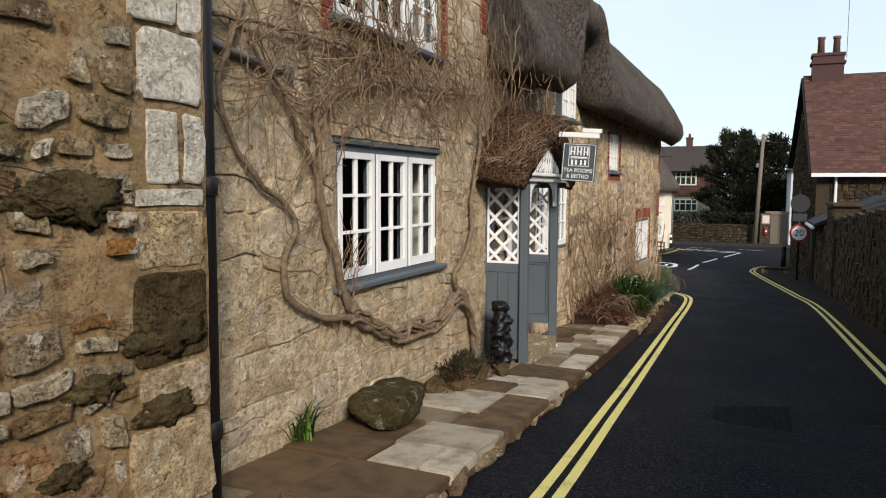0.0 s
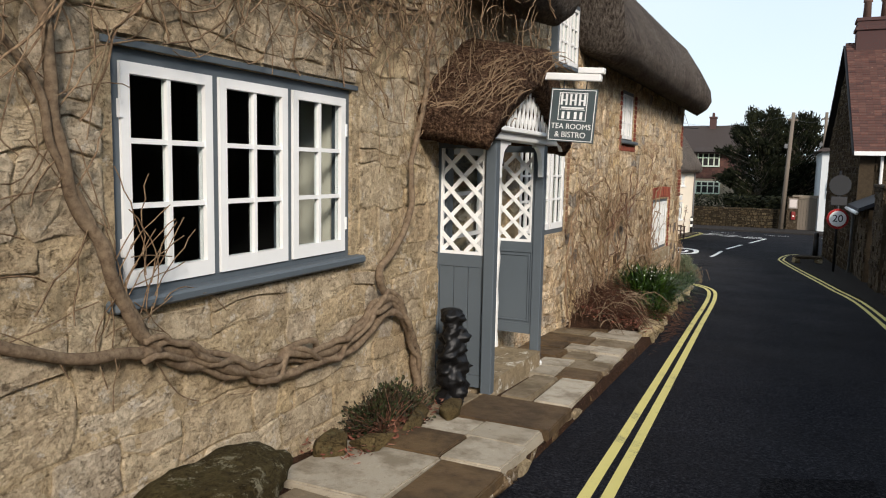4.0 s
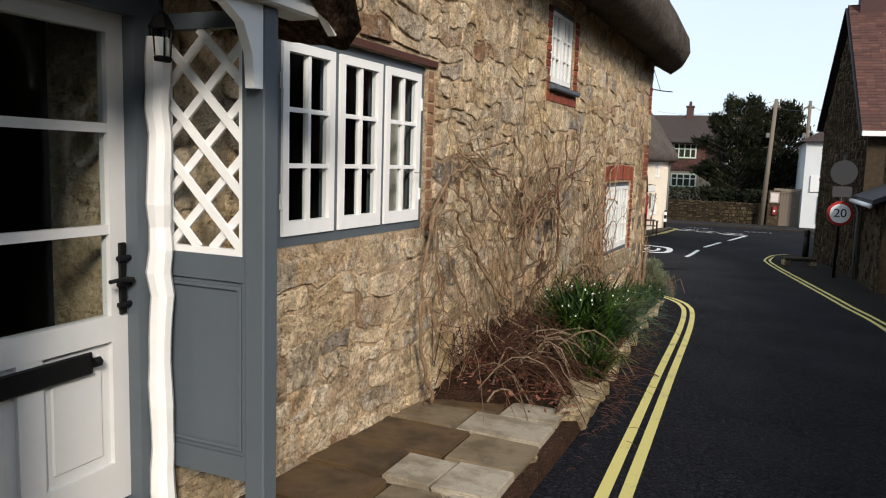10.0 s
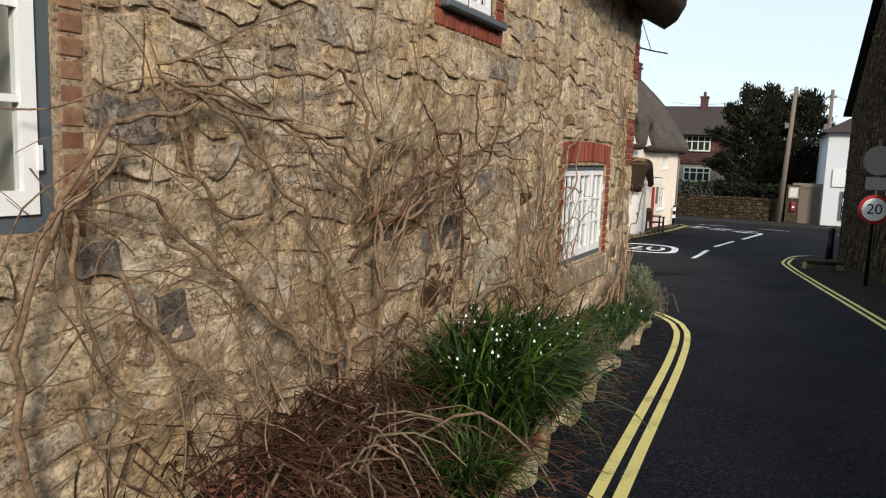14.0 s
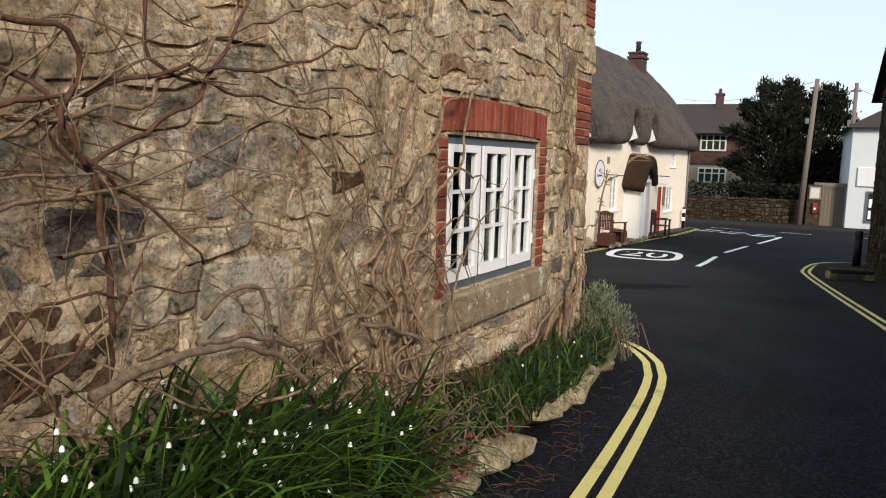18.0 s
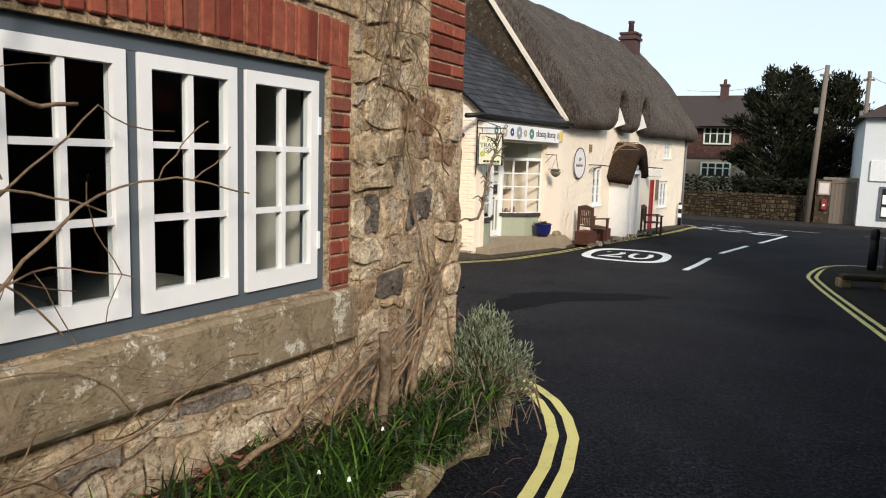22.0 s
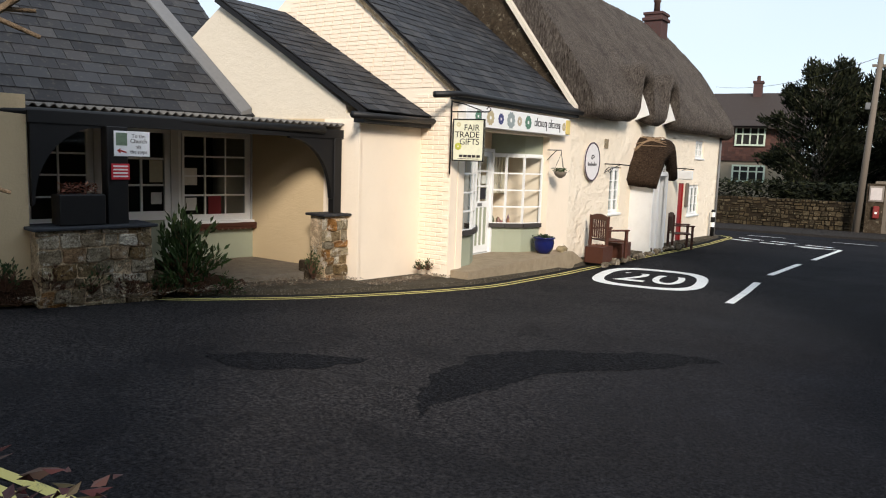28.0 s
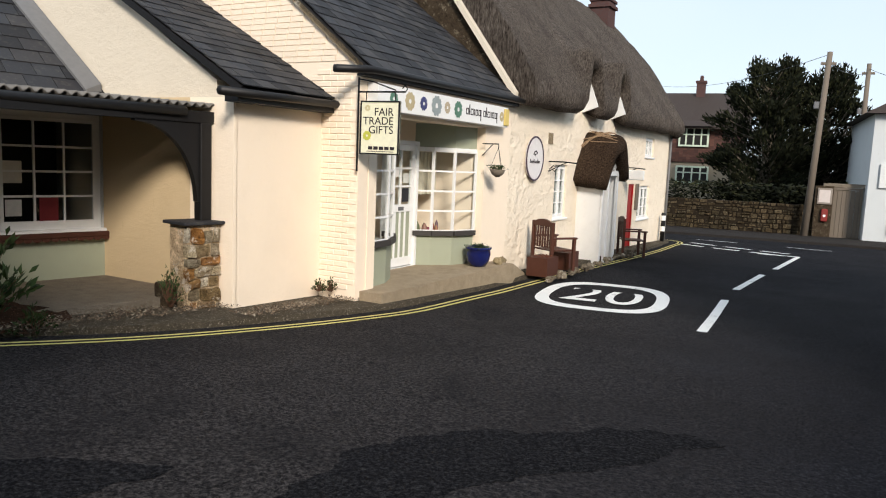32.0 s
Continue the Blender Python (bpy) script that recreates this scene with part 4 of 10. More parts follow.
h.tube([(hx, -0.03, 0.64), (hx, 0.02, 0.64)], 0.011, 6)
h.tube([(hx - 0.11, -0.03, 0.645), (hx - 0.05, -0.034, 0.65), (hx, -0.03, 0.64)], 0.009, 6)
part("door_handle", h, M_IRON, door, "black iron lever handle on a long plate")
lb = B()
lb.box(a + 0.25, c - 0.2, 0.016, 0.03, 0.30, 0.385, 0.006)
lb.tube([(c - 0.2, 0.02, 0.342), (c - 0.17, 0.02, 0.342)], 0.02, 6)
part("letter_plate", lb, M_IRON, door, "black iron letter plate")
# hall box, painted near black in place of indoor shade
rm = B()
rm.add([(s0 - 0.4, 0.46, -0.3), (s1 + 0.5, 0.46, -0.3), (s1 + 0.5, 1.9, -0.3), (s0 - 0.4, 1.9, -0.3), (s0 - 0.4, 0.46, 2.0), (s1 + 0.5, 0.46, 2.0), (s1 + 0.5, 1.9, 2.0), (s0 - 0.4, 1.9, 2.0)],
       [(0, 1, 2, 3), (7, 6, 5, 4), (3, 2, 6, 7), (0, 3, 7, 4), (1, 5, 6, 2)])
part("dark_hall_behind", rm, M_UNLIT, door)
wq = B()
jr = random.Random(12)
wq.tube([(9.135 + jr.uniform(-0.006, 0.006), -0.075 + jr.uniform(-0.006, 0.006), -0.42 + 0.09 * i) for i in range(23)], [0.047 * jr.uniform(0.9, 1.08) for i in range(23)], 9)
part("white_jamb", wq, M_WHITE, door, "white painted stone jamb beside the door")

# ---- porch ----
porch = thing("porch", COT1, "blue-grey timber porch with white lattice sides and a thatched hood", "porch")


def lattice(b, p0, p1, z0, z1, axis, at, pitch=0.15, w=0.034, t=0.012):
    """Crossed laths filling a rectangle; axis 'd': runs in depth at s = at, 's': runs along s at d = at."""
    H, L = z1 - z0, p1 - p0
    for sgn, off in ((1, 0.0), (-1, t)):
        k = -H
        while k < L:
            u0, v0 = (k, 0.0) if k >= 0 else (0.0, -k)
            u1, v1 = k + H, H
            if u1 > L:
                u1, v1 = L, L - k
            if u1 - u0 > 0.02 and v1 > v0:
                if sgn < 0:
                    ua, ub = L - u0, L - u1
                else:
                    ua, ub = u0, u1
                A, C = Vector((ua, v0)), Vector((ub, v1))
                dr = (C - A).normalized()
                nr = Vector((-dr.y, dr.x)) * w / 2
                q = [A + nr, C + nr, C - nr, A - nr]
                pts = []
                for o in (off, off + t):
                    for e in q:
                        pts.append((p0 + e.x, at + o, z0 + e.y) if axis == "s" else (at + o, p0 + e.x, z0 + e.y))
                b.add(pts, [(0, 1, 2, 3), (7, 6, 5, 4), (0, 4, 5, 1), (1, 5, 6, 2), (2, 6, 7, 3), (3, 7, 4, 0)])
            k += pitch * 1.414
    return b


for s, zb in ((7.94, -0.42), (9.235, -0.46)):
    b = B()
    b.box(s - 0.045, s + 0.045, -0.525, -0.435, zb, 1.67, 0.006)
    part("post", b, M_GREY, porch)
    b = B()
    b.box(s - 0.06, s + 0.06, -0.54, -0.42, zb - 0.12, zb + 0.03, 0.012)
    part("post_foot", b, M_WHITE if s > 9 else M_STEP, porch)
for s, zb in ((7.955, -0.36), (9.225, -0.16)):
    side = B()
    side.box(s - 0.02, s + 0.02, -0.433, -0.415, zb, 1.66)
    side.box(s - 0.02, s + 0.02, -0.03, 0.0, zb, 1.66)
    side.box(s - 0.02, s + 0.02, -0.415, -0.03, 0.64, 0.74)
    side.box(s - 0.02, s + 0.02, -0.415, -0.03, zb, zb + 0.10)
    side.box(s - 0.02, s + 0.02, -0.415, -0.03, 1.60, 1.66)
    part("side_frame", side, M_GREY, porch)
    if s < 9:
        for i in range(3):
            b = B()
            b.box(s - 0.012, s + 0.012, -0.415 + 0.1283 * i + 0.002, -0.415 + 0.1283 * (i + 1) - 0.002, zb + 0.10, 0.64, 0.003)
            part("board", b, M_GREY, porch)
    else:
        b = B()
        b.box(s - 0.008, s + 0.008, -0.415, -0.03, zb + 0.10, 0.64)
        part("panel", b, M_GREY, porch)
        b = B()
        for y0, y1, za, zc in ((-0.405, -0.39, zb + 0.12, 0.62), (-0.055, -0.04, zb + 0.12, 0.62), (-0.39, -0.055, zb + 0.12, zb + 0.135), (-0.39, -0.055, 0.605, 0.62)):
            b.box(s - 0.020, s - 0.008, y0, y1, za, zc, 0.003)
        part("panel_moulding", b, M_GREY, porch)
    b = B()
    lattice(b, -0.415, -0.03, 0.76, 1.60, "d", s - 0.012)
    for e, f in ((-0.415, -0.395), (-0.05, -0.03)):
        b.box(s - 0.014, s + 0.014, e, f, 0.74, 1.60)
    b.box(s - 0.014, s + 0.014, -0.395, -0.05, 0.74, 0.765)
    part("lattice", b, M_WHITE, porch, "white diamond lattice")
b = B()
b.box(7.70, 9.50, -0.56, -0.42, 1.67, 1.77, 0.008)
part("front_beam", b, M_DOORW, porch, "pale grey moulded beam")
b = B()
b.box(7.66, 9.54, -0.60, -0.55, 1.735, 1.775, 0.008)
part("beam_moulding", b, M_WHITE, porch)
for s, sg in ((7.985, 1), (9.19, -1)):
    b = B()
    arc = [(0, 0.30), (0.05, 0.30), (0.06, 0.18), (0.11, 0.08), (0.2, 0.03), (0.26, 0.03), (0.26, 0.0)]
    b.prism([(s + sg * x, 1.67 - z) for x, z in arc] + [(s, 1.67)], -0.52, -0.48)
    part("bracket", b, M_WHITE, porch)
b = B()
apex, half, zb = 8.6, 0.86, 1.78
for i in range(17):
    t = i / 16
    for lean in (1, -1):
        x0 = apex - half + 2 * half * t
        dx = lean * 0.22
        top = lambda x: zb + (half - abs(x - apex)) * 0.56
        n = 12
        pts = [(x0 + dx * j / n, zb + 0.6 * j / n) for j in range(n + 1)]
        pts = [p for p in pts if p[1] <= top(p[0])]
        if len(pts) > 2:
            b.tube([(pts[0][0], -0.52, pts[0][1]), (pts[-1][0], -0.52, pts[-1][1])], 0.011, 4)
part("gable_lattice", b, M_WHITE, porch, "white crossed laths filling the hood's gable")
for sg in (-1, 1):
    b = B()
    o = [(apex, zb + 0.56), (apex, zb + 0.47), (apex + sg * 0.45, zb + 0.24), (apex + sg * 0.8, zb - 0.02), (apex + sg * 0.98, zb - 0.16), (apex + sg * 1.05, zb - 0.1), (apex + sg * 0.5, zb + 0.31)]
    b.prism(o, -0.585, -0.55)
    part("bargeboard", b, M_WHITE, porch)
# thatched hood: bundles over a gabled shape with thick, rounded edges
hood = B()
nd = 18
for i in range(nd + 1):
    t = i / nd
    d = 0.02 - 0.66 * t
    over = 0.10 * max(0, t - 0.75) / 0.25
    lift = 0.16 * (1 - t)
    sec = []
    for k in range(25):
        v = -1 + 2 * k / 24
        x = apex + v * (1.10 - 0.05 * over)
        z = 2.44 + lift - 0.68 * abs(v) ** 1.35 - (0.10 if abs(v) > 0.99 else 0)
        z += 0.035 * noise.noise((x * 3, d * 3, 1)) + 0.02 * noise.noise((x * 11, d * 11, 4))
        sec.append((x, d - 0.07 * (1 - abs(v)) * t, z))
    for k in range(24, -1, -1):
        v = -1 + 2 * k / 24
        x = apex + v * 1.06
        z = 2.14 + lift * 0.5 - 0.56 * abs(v) ** 1.2 + 0.02 * noise.noise((x * 9, d * 9, 8))
        sec.append((x, d + 0.05 * t - 0.03 * (1 - abs(v)) * t, z))
    hood.v += sec
m2 = 50
for i in range(nd):
    for j in range(m2):
        jj = (j + 1) % m2
        hood.f.append((i * m2 + j, i * m2 + jj, (i + 1) * m2 + jj, (i + 1) * m2 + j))
hood.f.append(tuple(range(m2)))
hood.f.append(tuple(reversed(range(nd * m2, nd * m2 + m2))))
part("thatched_hood", hood, M_HOOD, porch, "brown reed thatch hood wrapped in netting", True)
st = B()
rs = random.Random(8)
for i in range(420):
    v = rs.uniform(-1, 1)
    x = apex + v * 1.1
    d = rs.uniform(-0.85, 0.0)
    t = (0.02 - d) / 0.92
    z = 2.37 + 0.16 * (1 - t) - 0.60 * abs(v) ** 1.35 + 0.01
    l = rs.uniform(0.1, 0.4)
    a2 = rs.uniform(-0.5, 0.5)
    x2 = x + math.copysign(l * 0.8, v) if rs.random() < 0.6 else x + rs.uniform(-l, l)
    z2 = 2.385 + 0.16 * (1 - t) - 0.60 * min(1.05, abs((x2 - apex) / 1.1)) ** 1.35 + rs.uniform(0, 0.04)
    st.tube([(x, d, z), ((x + x2) / 2, d + a2 * l * 0.4, (z + z2) / 2 + 0.02), (x2, d + a2 * l, z2)], 0.0035, 3, False)
tagged(part("loose_straw", st, plain("pale_straw", lin(120, 98, 74), 0.9), porch), kind="stuff")
lan = thing("lantern", COT1 @ Matrix.Translation((9.13, -0.10, 1.46)) @ Matrix.Diagonal((0.72, 0.72, 0.72, 1)), "small black iron lantern hanging inside the porch", "lantern")
b = B()
b.lathe([(0.0, 0.0), (0.05, 0.01), (0.055, 0.03), (0.045, 0.04)], 6)
b.lathe([(0.045, 0.18), (0.07, 0.185), (0.035, 0.25), (0.012, 0.27), (0.012, 0.33)], 6)
for i in range(6):
    w = math.pi * 2 * i / 6
    b.tube([(0.045 * math.cos(w), 0.045 * math.sin(w), 0.03), (0.06 * math.cos(w), 0.06 * math.sin(w), 0.19)], 0.004, 4)
part("lantern_cage", b, M_IRON, lan)
b = B()
b.lathe([(0.038, 0.04), (0.05, 0.18)], 6)
part("lantern_glass", b, M_GLASS, lan)
b = B()
b.tube([(0, 0, 0.33), (0.0, 0.0, 0.40), (0.09, 0.0, 0.40)], 0.007, 5)
part("lantern_arm", b, M_IRON, lan)


# ---- hanging sign ----
def letters(name, text, size, m, mat, parent, align="CENTER", depth=0.002, spacing=1.0):
    """Raised lettering as a mesh."""
    cu = bpy.data.curves.new(name, "FONT")
    cu.body, cu.size, cu.align_x, cu.align_y, cu.extrude, cu.space_character = text, size, align, "CENTER", depth, spacing
    tmp = new("tmp", cu)
    me = bpy.data.meshes.new_from_object(tmp.evaluated_get(bpy.context.evaluated_depsgraph_get()))
    bpy.data.objects.remove(tmp)
    me.materials.clear()
    me.materials.append(mat)
    ob = new(name, me)
    ob.parent = parent
    ob.matrix_local = m
    return ob


M_SIGN = paint("sign_grey_paint", lin(70, 80, 82), 0.5, 0.1)
FACE = Matrix.Rotation(radians(90), 4, "X")
sign = thing("hanging_sign", pose(-1.965, 8.66, 1.905, 0, 4, -4), "dark grey hanging tea-room sign with white lettering", "sign")
b = B()
b.box(-0.205, 0.205, -0.012, 0.012, -0.225, 0.225, 0.003)
part("board", b, M_SIGN, sign)
b = B()
ring_frame(b, -0.195, 0.195, -0.215, 0.215, -0.0145, -0.0115, 0.006)
ring_frame(b, -0.125, 0.125, -0.045, 0.19, -0.0145, -0.0115, 0.006)
part("white_border", b, M_WHITE, sign)
letters("lettering", "TEA ROOMS", 0.064, Matrix.Translation((0, -0.0135, -0.095)) @ FACE, M_WHITE, sign)
letters("lettering", "& BISTRO", 0.066, Matrix.Translation((0, -0.0135, -0.165)) @ FACE, M_WHITE, sign)
b = B()
for x, zz in ((-0.08, 0.13), (0.0, 0.13), (0.08, 0.13)):
    b.box(x - 0.03, x - 0.012, -0.0145, -0.0115, 0.085, 0.18)
    b.box(x + 0.012, x + 0.03, -0.0145, -0.0115, 0.085, 0.18)
    b.box(x - 0.03, x + 0.03, -0.0145, -0.0115, 0.12, 0.132)
for x in (-0.08, -0.03, 0.03, 0.08):
    b.box(x - 0.012, x + 0.012, -0.0145, -0.0115, -0.03, 0.03)
b.box(-0.11, 0.11, -0.0145, -0.0115, 0.046, 0.052)
b.box(-0.1, 0.1, -0.0145, -0.0115, 0.056, 0.07)
part("emblem", b, M_WHITE, sign, "white block emblem")
b = B()
b.tube([(-0.1, 0, 0.225), (-0.1, 0, 0.29)], 0.006, 5)
part("hook", b, M_IRON, sign)
b = B()
b.tube([(0.1, 0, 0.225), (0.1, 0, 0.29)], 0.006, 5)
part("hook", b, M_IRON, sign)
b = B()
b.box(-0.75, 0.22, -0.03, 0.03, 0.29, 0.35, 0.006)
part("arm", b, M_WHITE, sign, "white timber sign arm")
b = B()
b.box(0.02, 0.24, -0.035, 0.035, 0.352, 0.40, 0.004)
part("arm_cap", b, M_WHITE, sign)

# ---- carved figure, boulder, step ----
fig = B()
rs = random.Random(3)
prof = [(0.105, 0), (0.115, 0.05), (0.10, 0.09), (0.10, 0.22), (0.115, 0.3), (0.098, 0.38), (0.112, 0.46), (0.09, 0.54), (0.10, 0.62), (0.075, 0.68), (0.06, 0.72), (0.082, 0.77), (0.078, 0.83), (0.05, 0.87), (0.0, 0.88)]
prof2 = []
for i in range(len(prof) - 1):
    for j in range(4):
        t = j / 4
        prof2.append((prof[i][0] * (1 - t) + prof[i + 1][0] * t, prof[i][1] * (1 - t) + prof[i + 1][1] * t))
fig.lathe(prof2 + [(0.001, 0.88)], 40)
fig.v = [tuple(Vector((p[0], p[1], 0)) * (1 + 0.5 * noise.noise((p[0] * 13, p[1] * 13, p[2] * 12)) + 0.26 * noise.noise((p[0] * 34, p[1] * 34, p[2] * 30)) + 0.12 * noise.noise((p[0] * 70, p[1] * 70, p[2] * 70))) + Vector((0.01 * math.sin(p[2] * 12), 0, p[2]))) for p in fig.v]
solid("carved_figure", fig, M_RESIN, "black carved totem-like garden figure standing on the slabs", "statue", m=pose(-2.55, 7.56, -0.38, 0, 0, 30) @ Matrix.Diagonal((1.12, 1.12, 0.85, 1)), smooth=True)

bl = B()
bm = bmesh.new()
bmesh.ops.create_icosphere(bm, subdivisions=4, radius=1.0)
for q in bm.verts:
    k = 1 + 0.26 * noise.noise(q.co * 1.4) + 0.10 * noise.noise(q.co * 4) + 0.05 * noise.noise(q.co * 11)
    p = q.co * k
    p.z = min(max(p.z, -0.75), 0.72 + 0.10 * noise.noise(q.co * 5))
    q.co = (p.x * 0.27, p.y * 0.44, p.z * 0.15)
bl.take(bm)
M_BOULDER = stone_material("mossy_boulder", [lin(70, 61, 39), lin(58, 52, 33)], False, dirt=0.95, lichen=(0.24, 0.22, 0.15, 1), dark=(0.045, 0.04, 0.012, 1))
solid("boulder", bl, M_BOULDER, "mossy brown boulder lying against the cottage wall", "boulder", m=pose(-2.56, 4.95, -0.06, 0, 0, 10), smooth=True)
stp = B()
stp.slab([(-2.95, 7.98), (-2.36, 8.0), (-2.33, 9.18), (-2.95, 9.2)], -0.9, lambda x, y: -0.285 - 0.02 * (y - 8))
solid("door_step", stp, M_STEP, "worn stone doorstep under the porch", "step", "structure")


# ---- road markings ----
LIFT = 0.006
yl = [(-1.17, -6), (-1.17, 0), (-1.20, 4.2), (-1.27, 6.9), (-1.35, 10.7), (-1.42, 14), (-1.49, 17.5), (-1.62, 19.4), (-1.88, 20.3), (-2.25, 20.85), (-2.70, 21.2), (-3.4, 21.42), (-5, 21.5), (-8, 21.4)]
yr = [(1.60, -2), (1.56, 5), (1.45, 10), (1.30, 18.6), (0.96, 22.3), (0.27, 28), (-0.08, 31.2), (-0.15, 33), (0.25, 35.2), (1.2, 36.1), (3, 36.8)]
ys_ = [(-14, 26.6), (-11.5, 25.95), (-9.88, 25.57), (-8.86, 25.62), (-8.3, 25.9), (-7.95, 26.28), (-7.55, 26.78), (-7.22, 27.28), (-6.86, 27.95), (-6.48, 28.8), (-6.15, 29.75), (-5.97, 30.5), (-5.84, 32.0), (-5.6, 34.4), (-5.24, 37.6), (-4.68, 42.0), (-4.42, 45.6), (-4.6, 48.4), (-7, 50)]
for line, offs in ((yl, (0.025, 0.148)), (yr, (0.0, 0.15)), (ys_, (0.0, 0.12))):
    b = B()
    for o in offs:
        ribbon(b, line, o, 0.072 if line is not ys_ else 0.05, LIFT)
    solid("double_yellow_line", b, M_YELLOW, "pale double yellow lines painted along the road edge", "road marking", "structure")
for p, q in (((-2.49, 31.5), (-2.35, 34.8)), ((-2.23, 36.3), (-1.77, 39.4)), ((-1.49, 40.9), (-0.80, 45.3))):
    b = B()
    ribbon(b, [p, q], 0, 0.13, LIFT)
    solid("centre_dash", b, M_ROADW, "white dashed centre line on the asphalt", "road marking", "structure", group="centre line dashes")
for p, q in (((-4.2, 47.0), (-3.5, 46.5)), ((-3.2, 46.3), (-2.4, 45.9)), ((-2.1, 45.75), (-1.3, 45.35)), ((-0.8, 45.3), (-1.9, 45.3)), ((-4.0, 48.2), (-3.2, 47.6)), ((-2.9, 47.4), (-2.1, 46.9)), ((-1.8, 46.7), (-1.0, 46.3))):
    b = B()
    ribbon(b, [p, q], 0, 0.22, LIFT)
    solid("give_way_dash", b, M_ROADW, "short white give-way dash at the junction", "road marking", "structure", group="give-way dashes")
for x in range(-16, 12, 3):
    b = B()
    ribbon(b, [(x, 49.6 - 0.22 * x), (x + 1.4, 49.6 - 0.22 * (x + 1.4))], 0, 0.12, LIFT)
    solid("main_road_dash", b, M_ROADW, "white dash along the main road", "road marking", "structure", group="main road dashes")


def ellipse_ring(b, cx, cy, ax, ay, w, ang, n=48):
    o = len(b.v)
    ca, sa = math.cos(ang), math.sin(ang)
    for i in range(n):
        t = 2 * math.pi * i / n
        for k in (1.0, 1.0 - w):
            x, y = ax * math.cos(t), ay * math.sin(t)
            x = math.copysign(abs(x / ax) ** 0.62 * ax, x) * k
            y = math.copysign(abs(y / ay) ** 0.75 * ay, y) * k
            X, Y = cx + ca * x - sa * y, cy + sa * x + ca * y
            b.v.append((X, Y, ground_z(Y) + LIFT))
    for i in range(n):
        j = (i + 1) % n
        b.f.append((o + 2 * i, o + 2 * j, o + 2 * j + 1, o + 2 * i + 1))


b = B()
RC, RA = (-4.16, 33.75), 0.06
ellipse_ring(b, RC[0], RC[1], 1.02, 1.55, 0.20, RA)
rl = solid("speed_roundel", b, M_ROADW, "white painted 20 speed roundel on the road", "road marking", "structure")
letters("lettering", "20", 1.12, Matrix.Translation((RC[0], RC[1], ground_z(RC[1]) + LIFT + 0.001)) @ Matrix.Rotation(-math.atan(0.035), 4, "X") @ Matrix.Rotation(RA, 4, "Z") @ Matrix.Diagonal((1.15, 2.15, 1, 1)), M_ROADW, rl, depth=0.001)

def blot(outline, label, seed, rag=0.10):
    """A patch of darker asphalt with a ragged outline."""
    b = B()
    line = fine(list(outline) + [outline[0]], 0.03)[:-1]
    for i, q in enumerate(line):
        j = Vector((0, 0))
        for f, a in ((1.6, 1.0), (5.0, 0.5), (17.0, 0.3)):
            j += Vector((noise.noise((q.x * f, q.y * f, seed)), noise.noise((q.x * f, q.y * f, seed + 7)))) * rag * a
        b.v.append((q.x + j.x, q.y + j.y, ground_z(q.y + j.y) + 0.004))
    b.f.append(tuple(range(len(line))))
    solid("road_patch", b, M_TAR, label, "road patch", "structure")


blot([(-5.95, 24.1), (-5.4, 24.62), (-4.75, 24.8), (-4.95, 24.25), (-5.4, 23.9)], "small ragged patch of dark newer asphalt", 3.0)
blot([(-3.55, 23.7), (-3.9, 24.3), (-4.1, 25.3), (-3.9, 26.0), (-3.3, 26.45), (-2.6, 26.95), (-2.1, 27.0), (-2.55, 26.25), (-3.2, 25.5), (-3.45, 24.7)], "long ragged patch of dark newer asphalt", 9.0, 0.14)
mp = B()
strip(mp, [(-0.31, 6.9), (-0.31, 7.45)], [(0.36, 6.75), (0.36, 7.8)], 0.004)
solid("road_patch", mp, M_TAR, "square patch of paler repaired asphalt", "road patch", "structure")

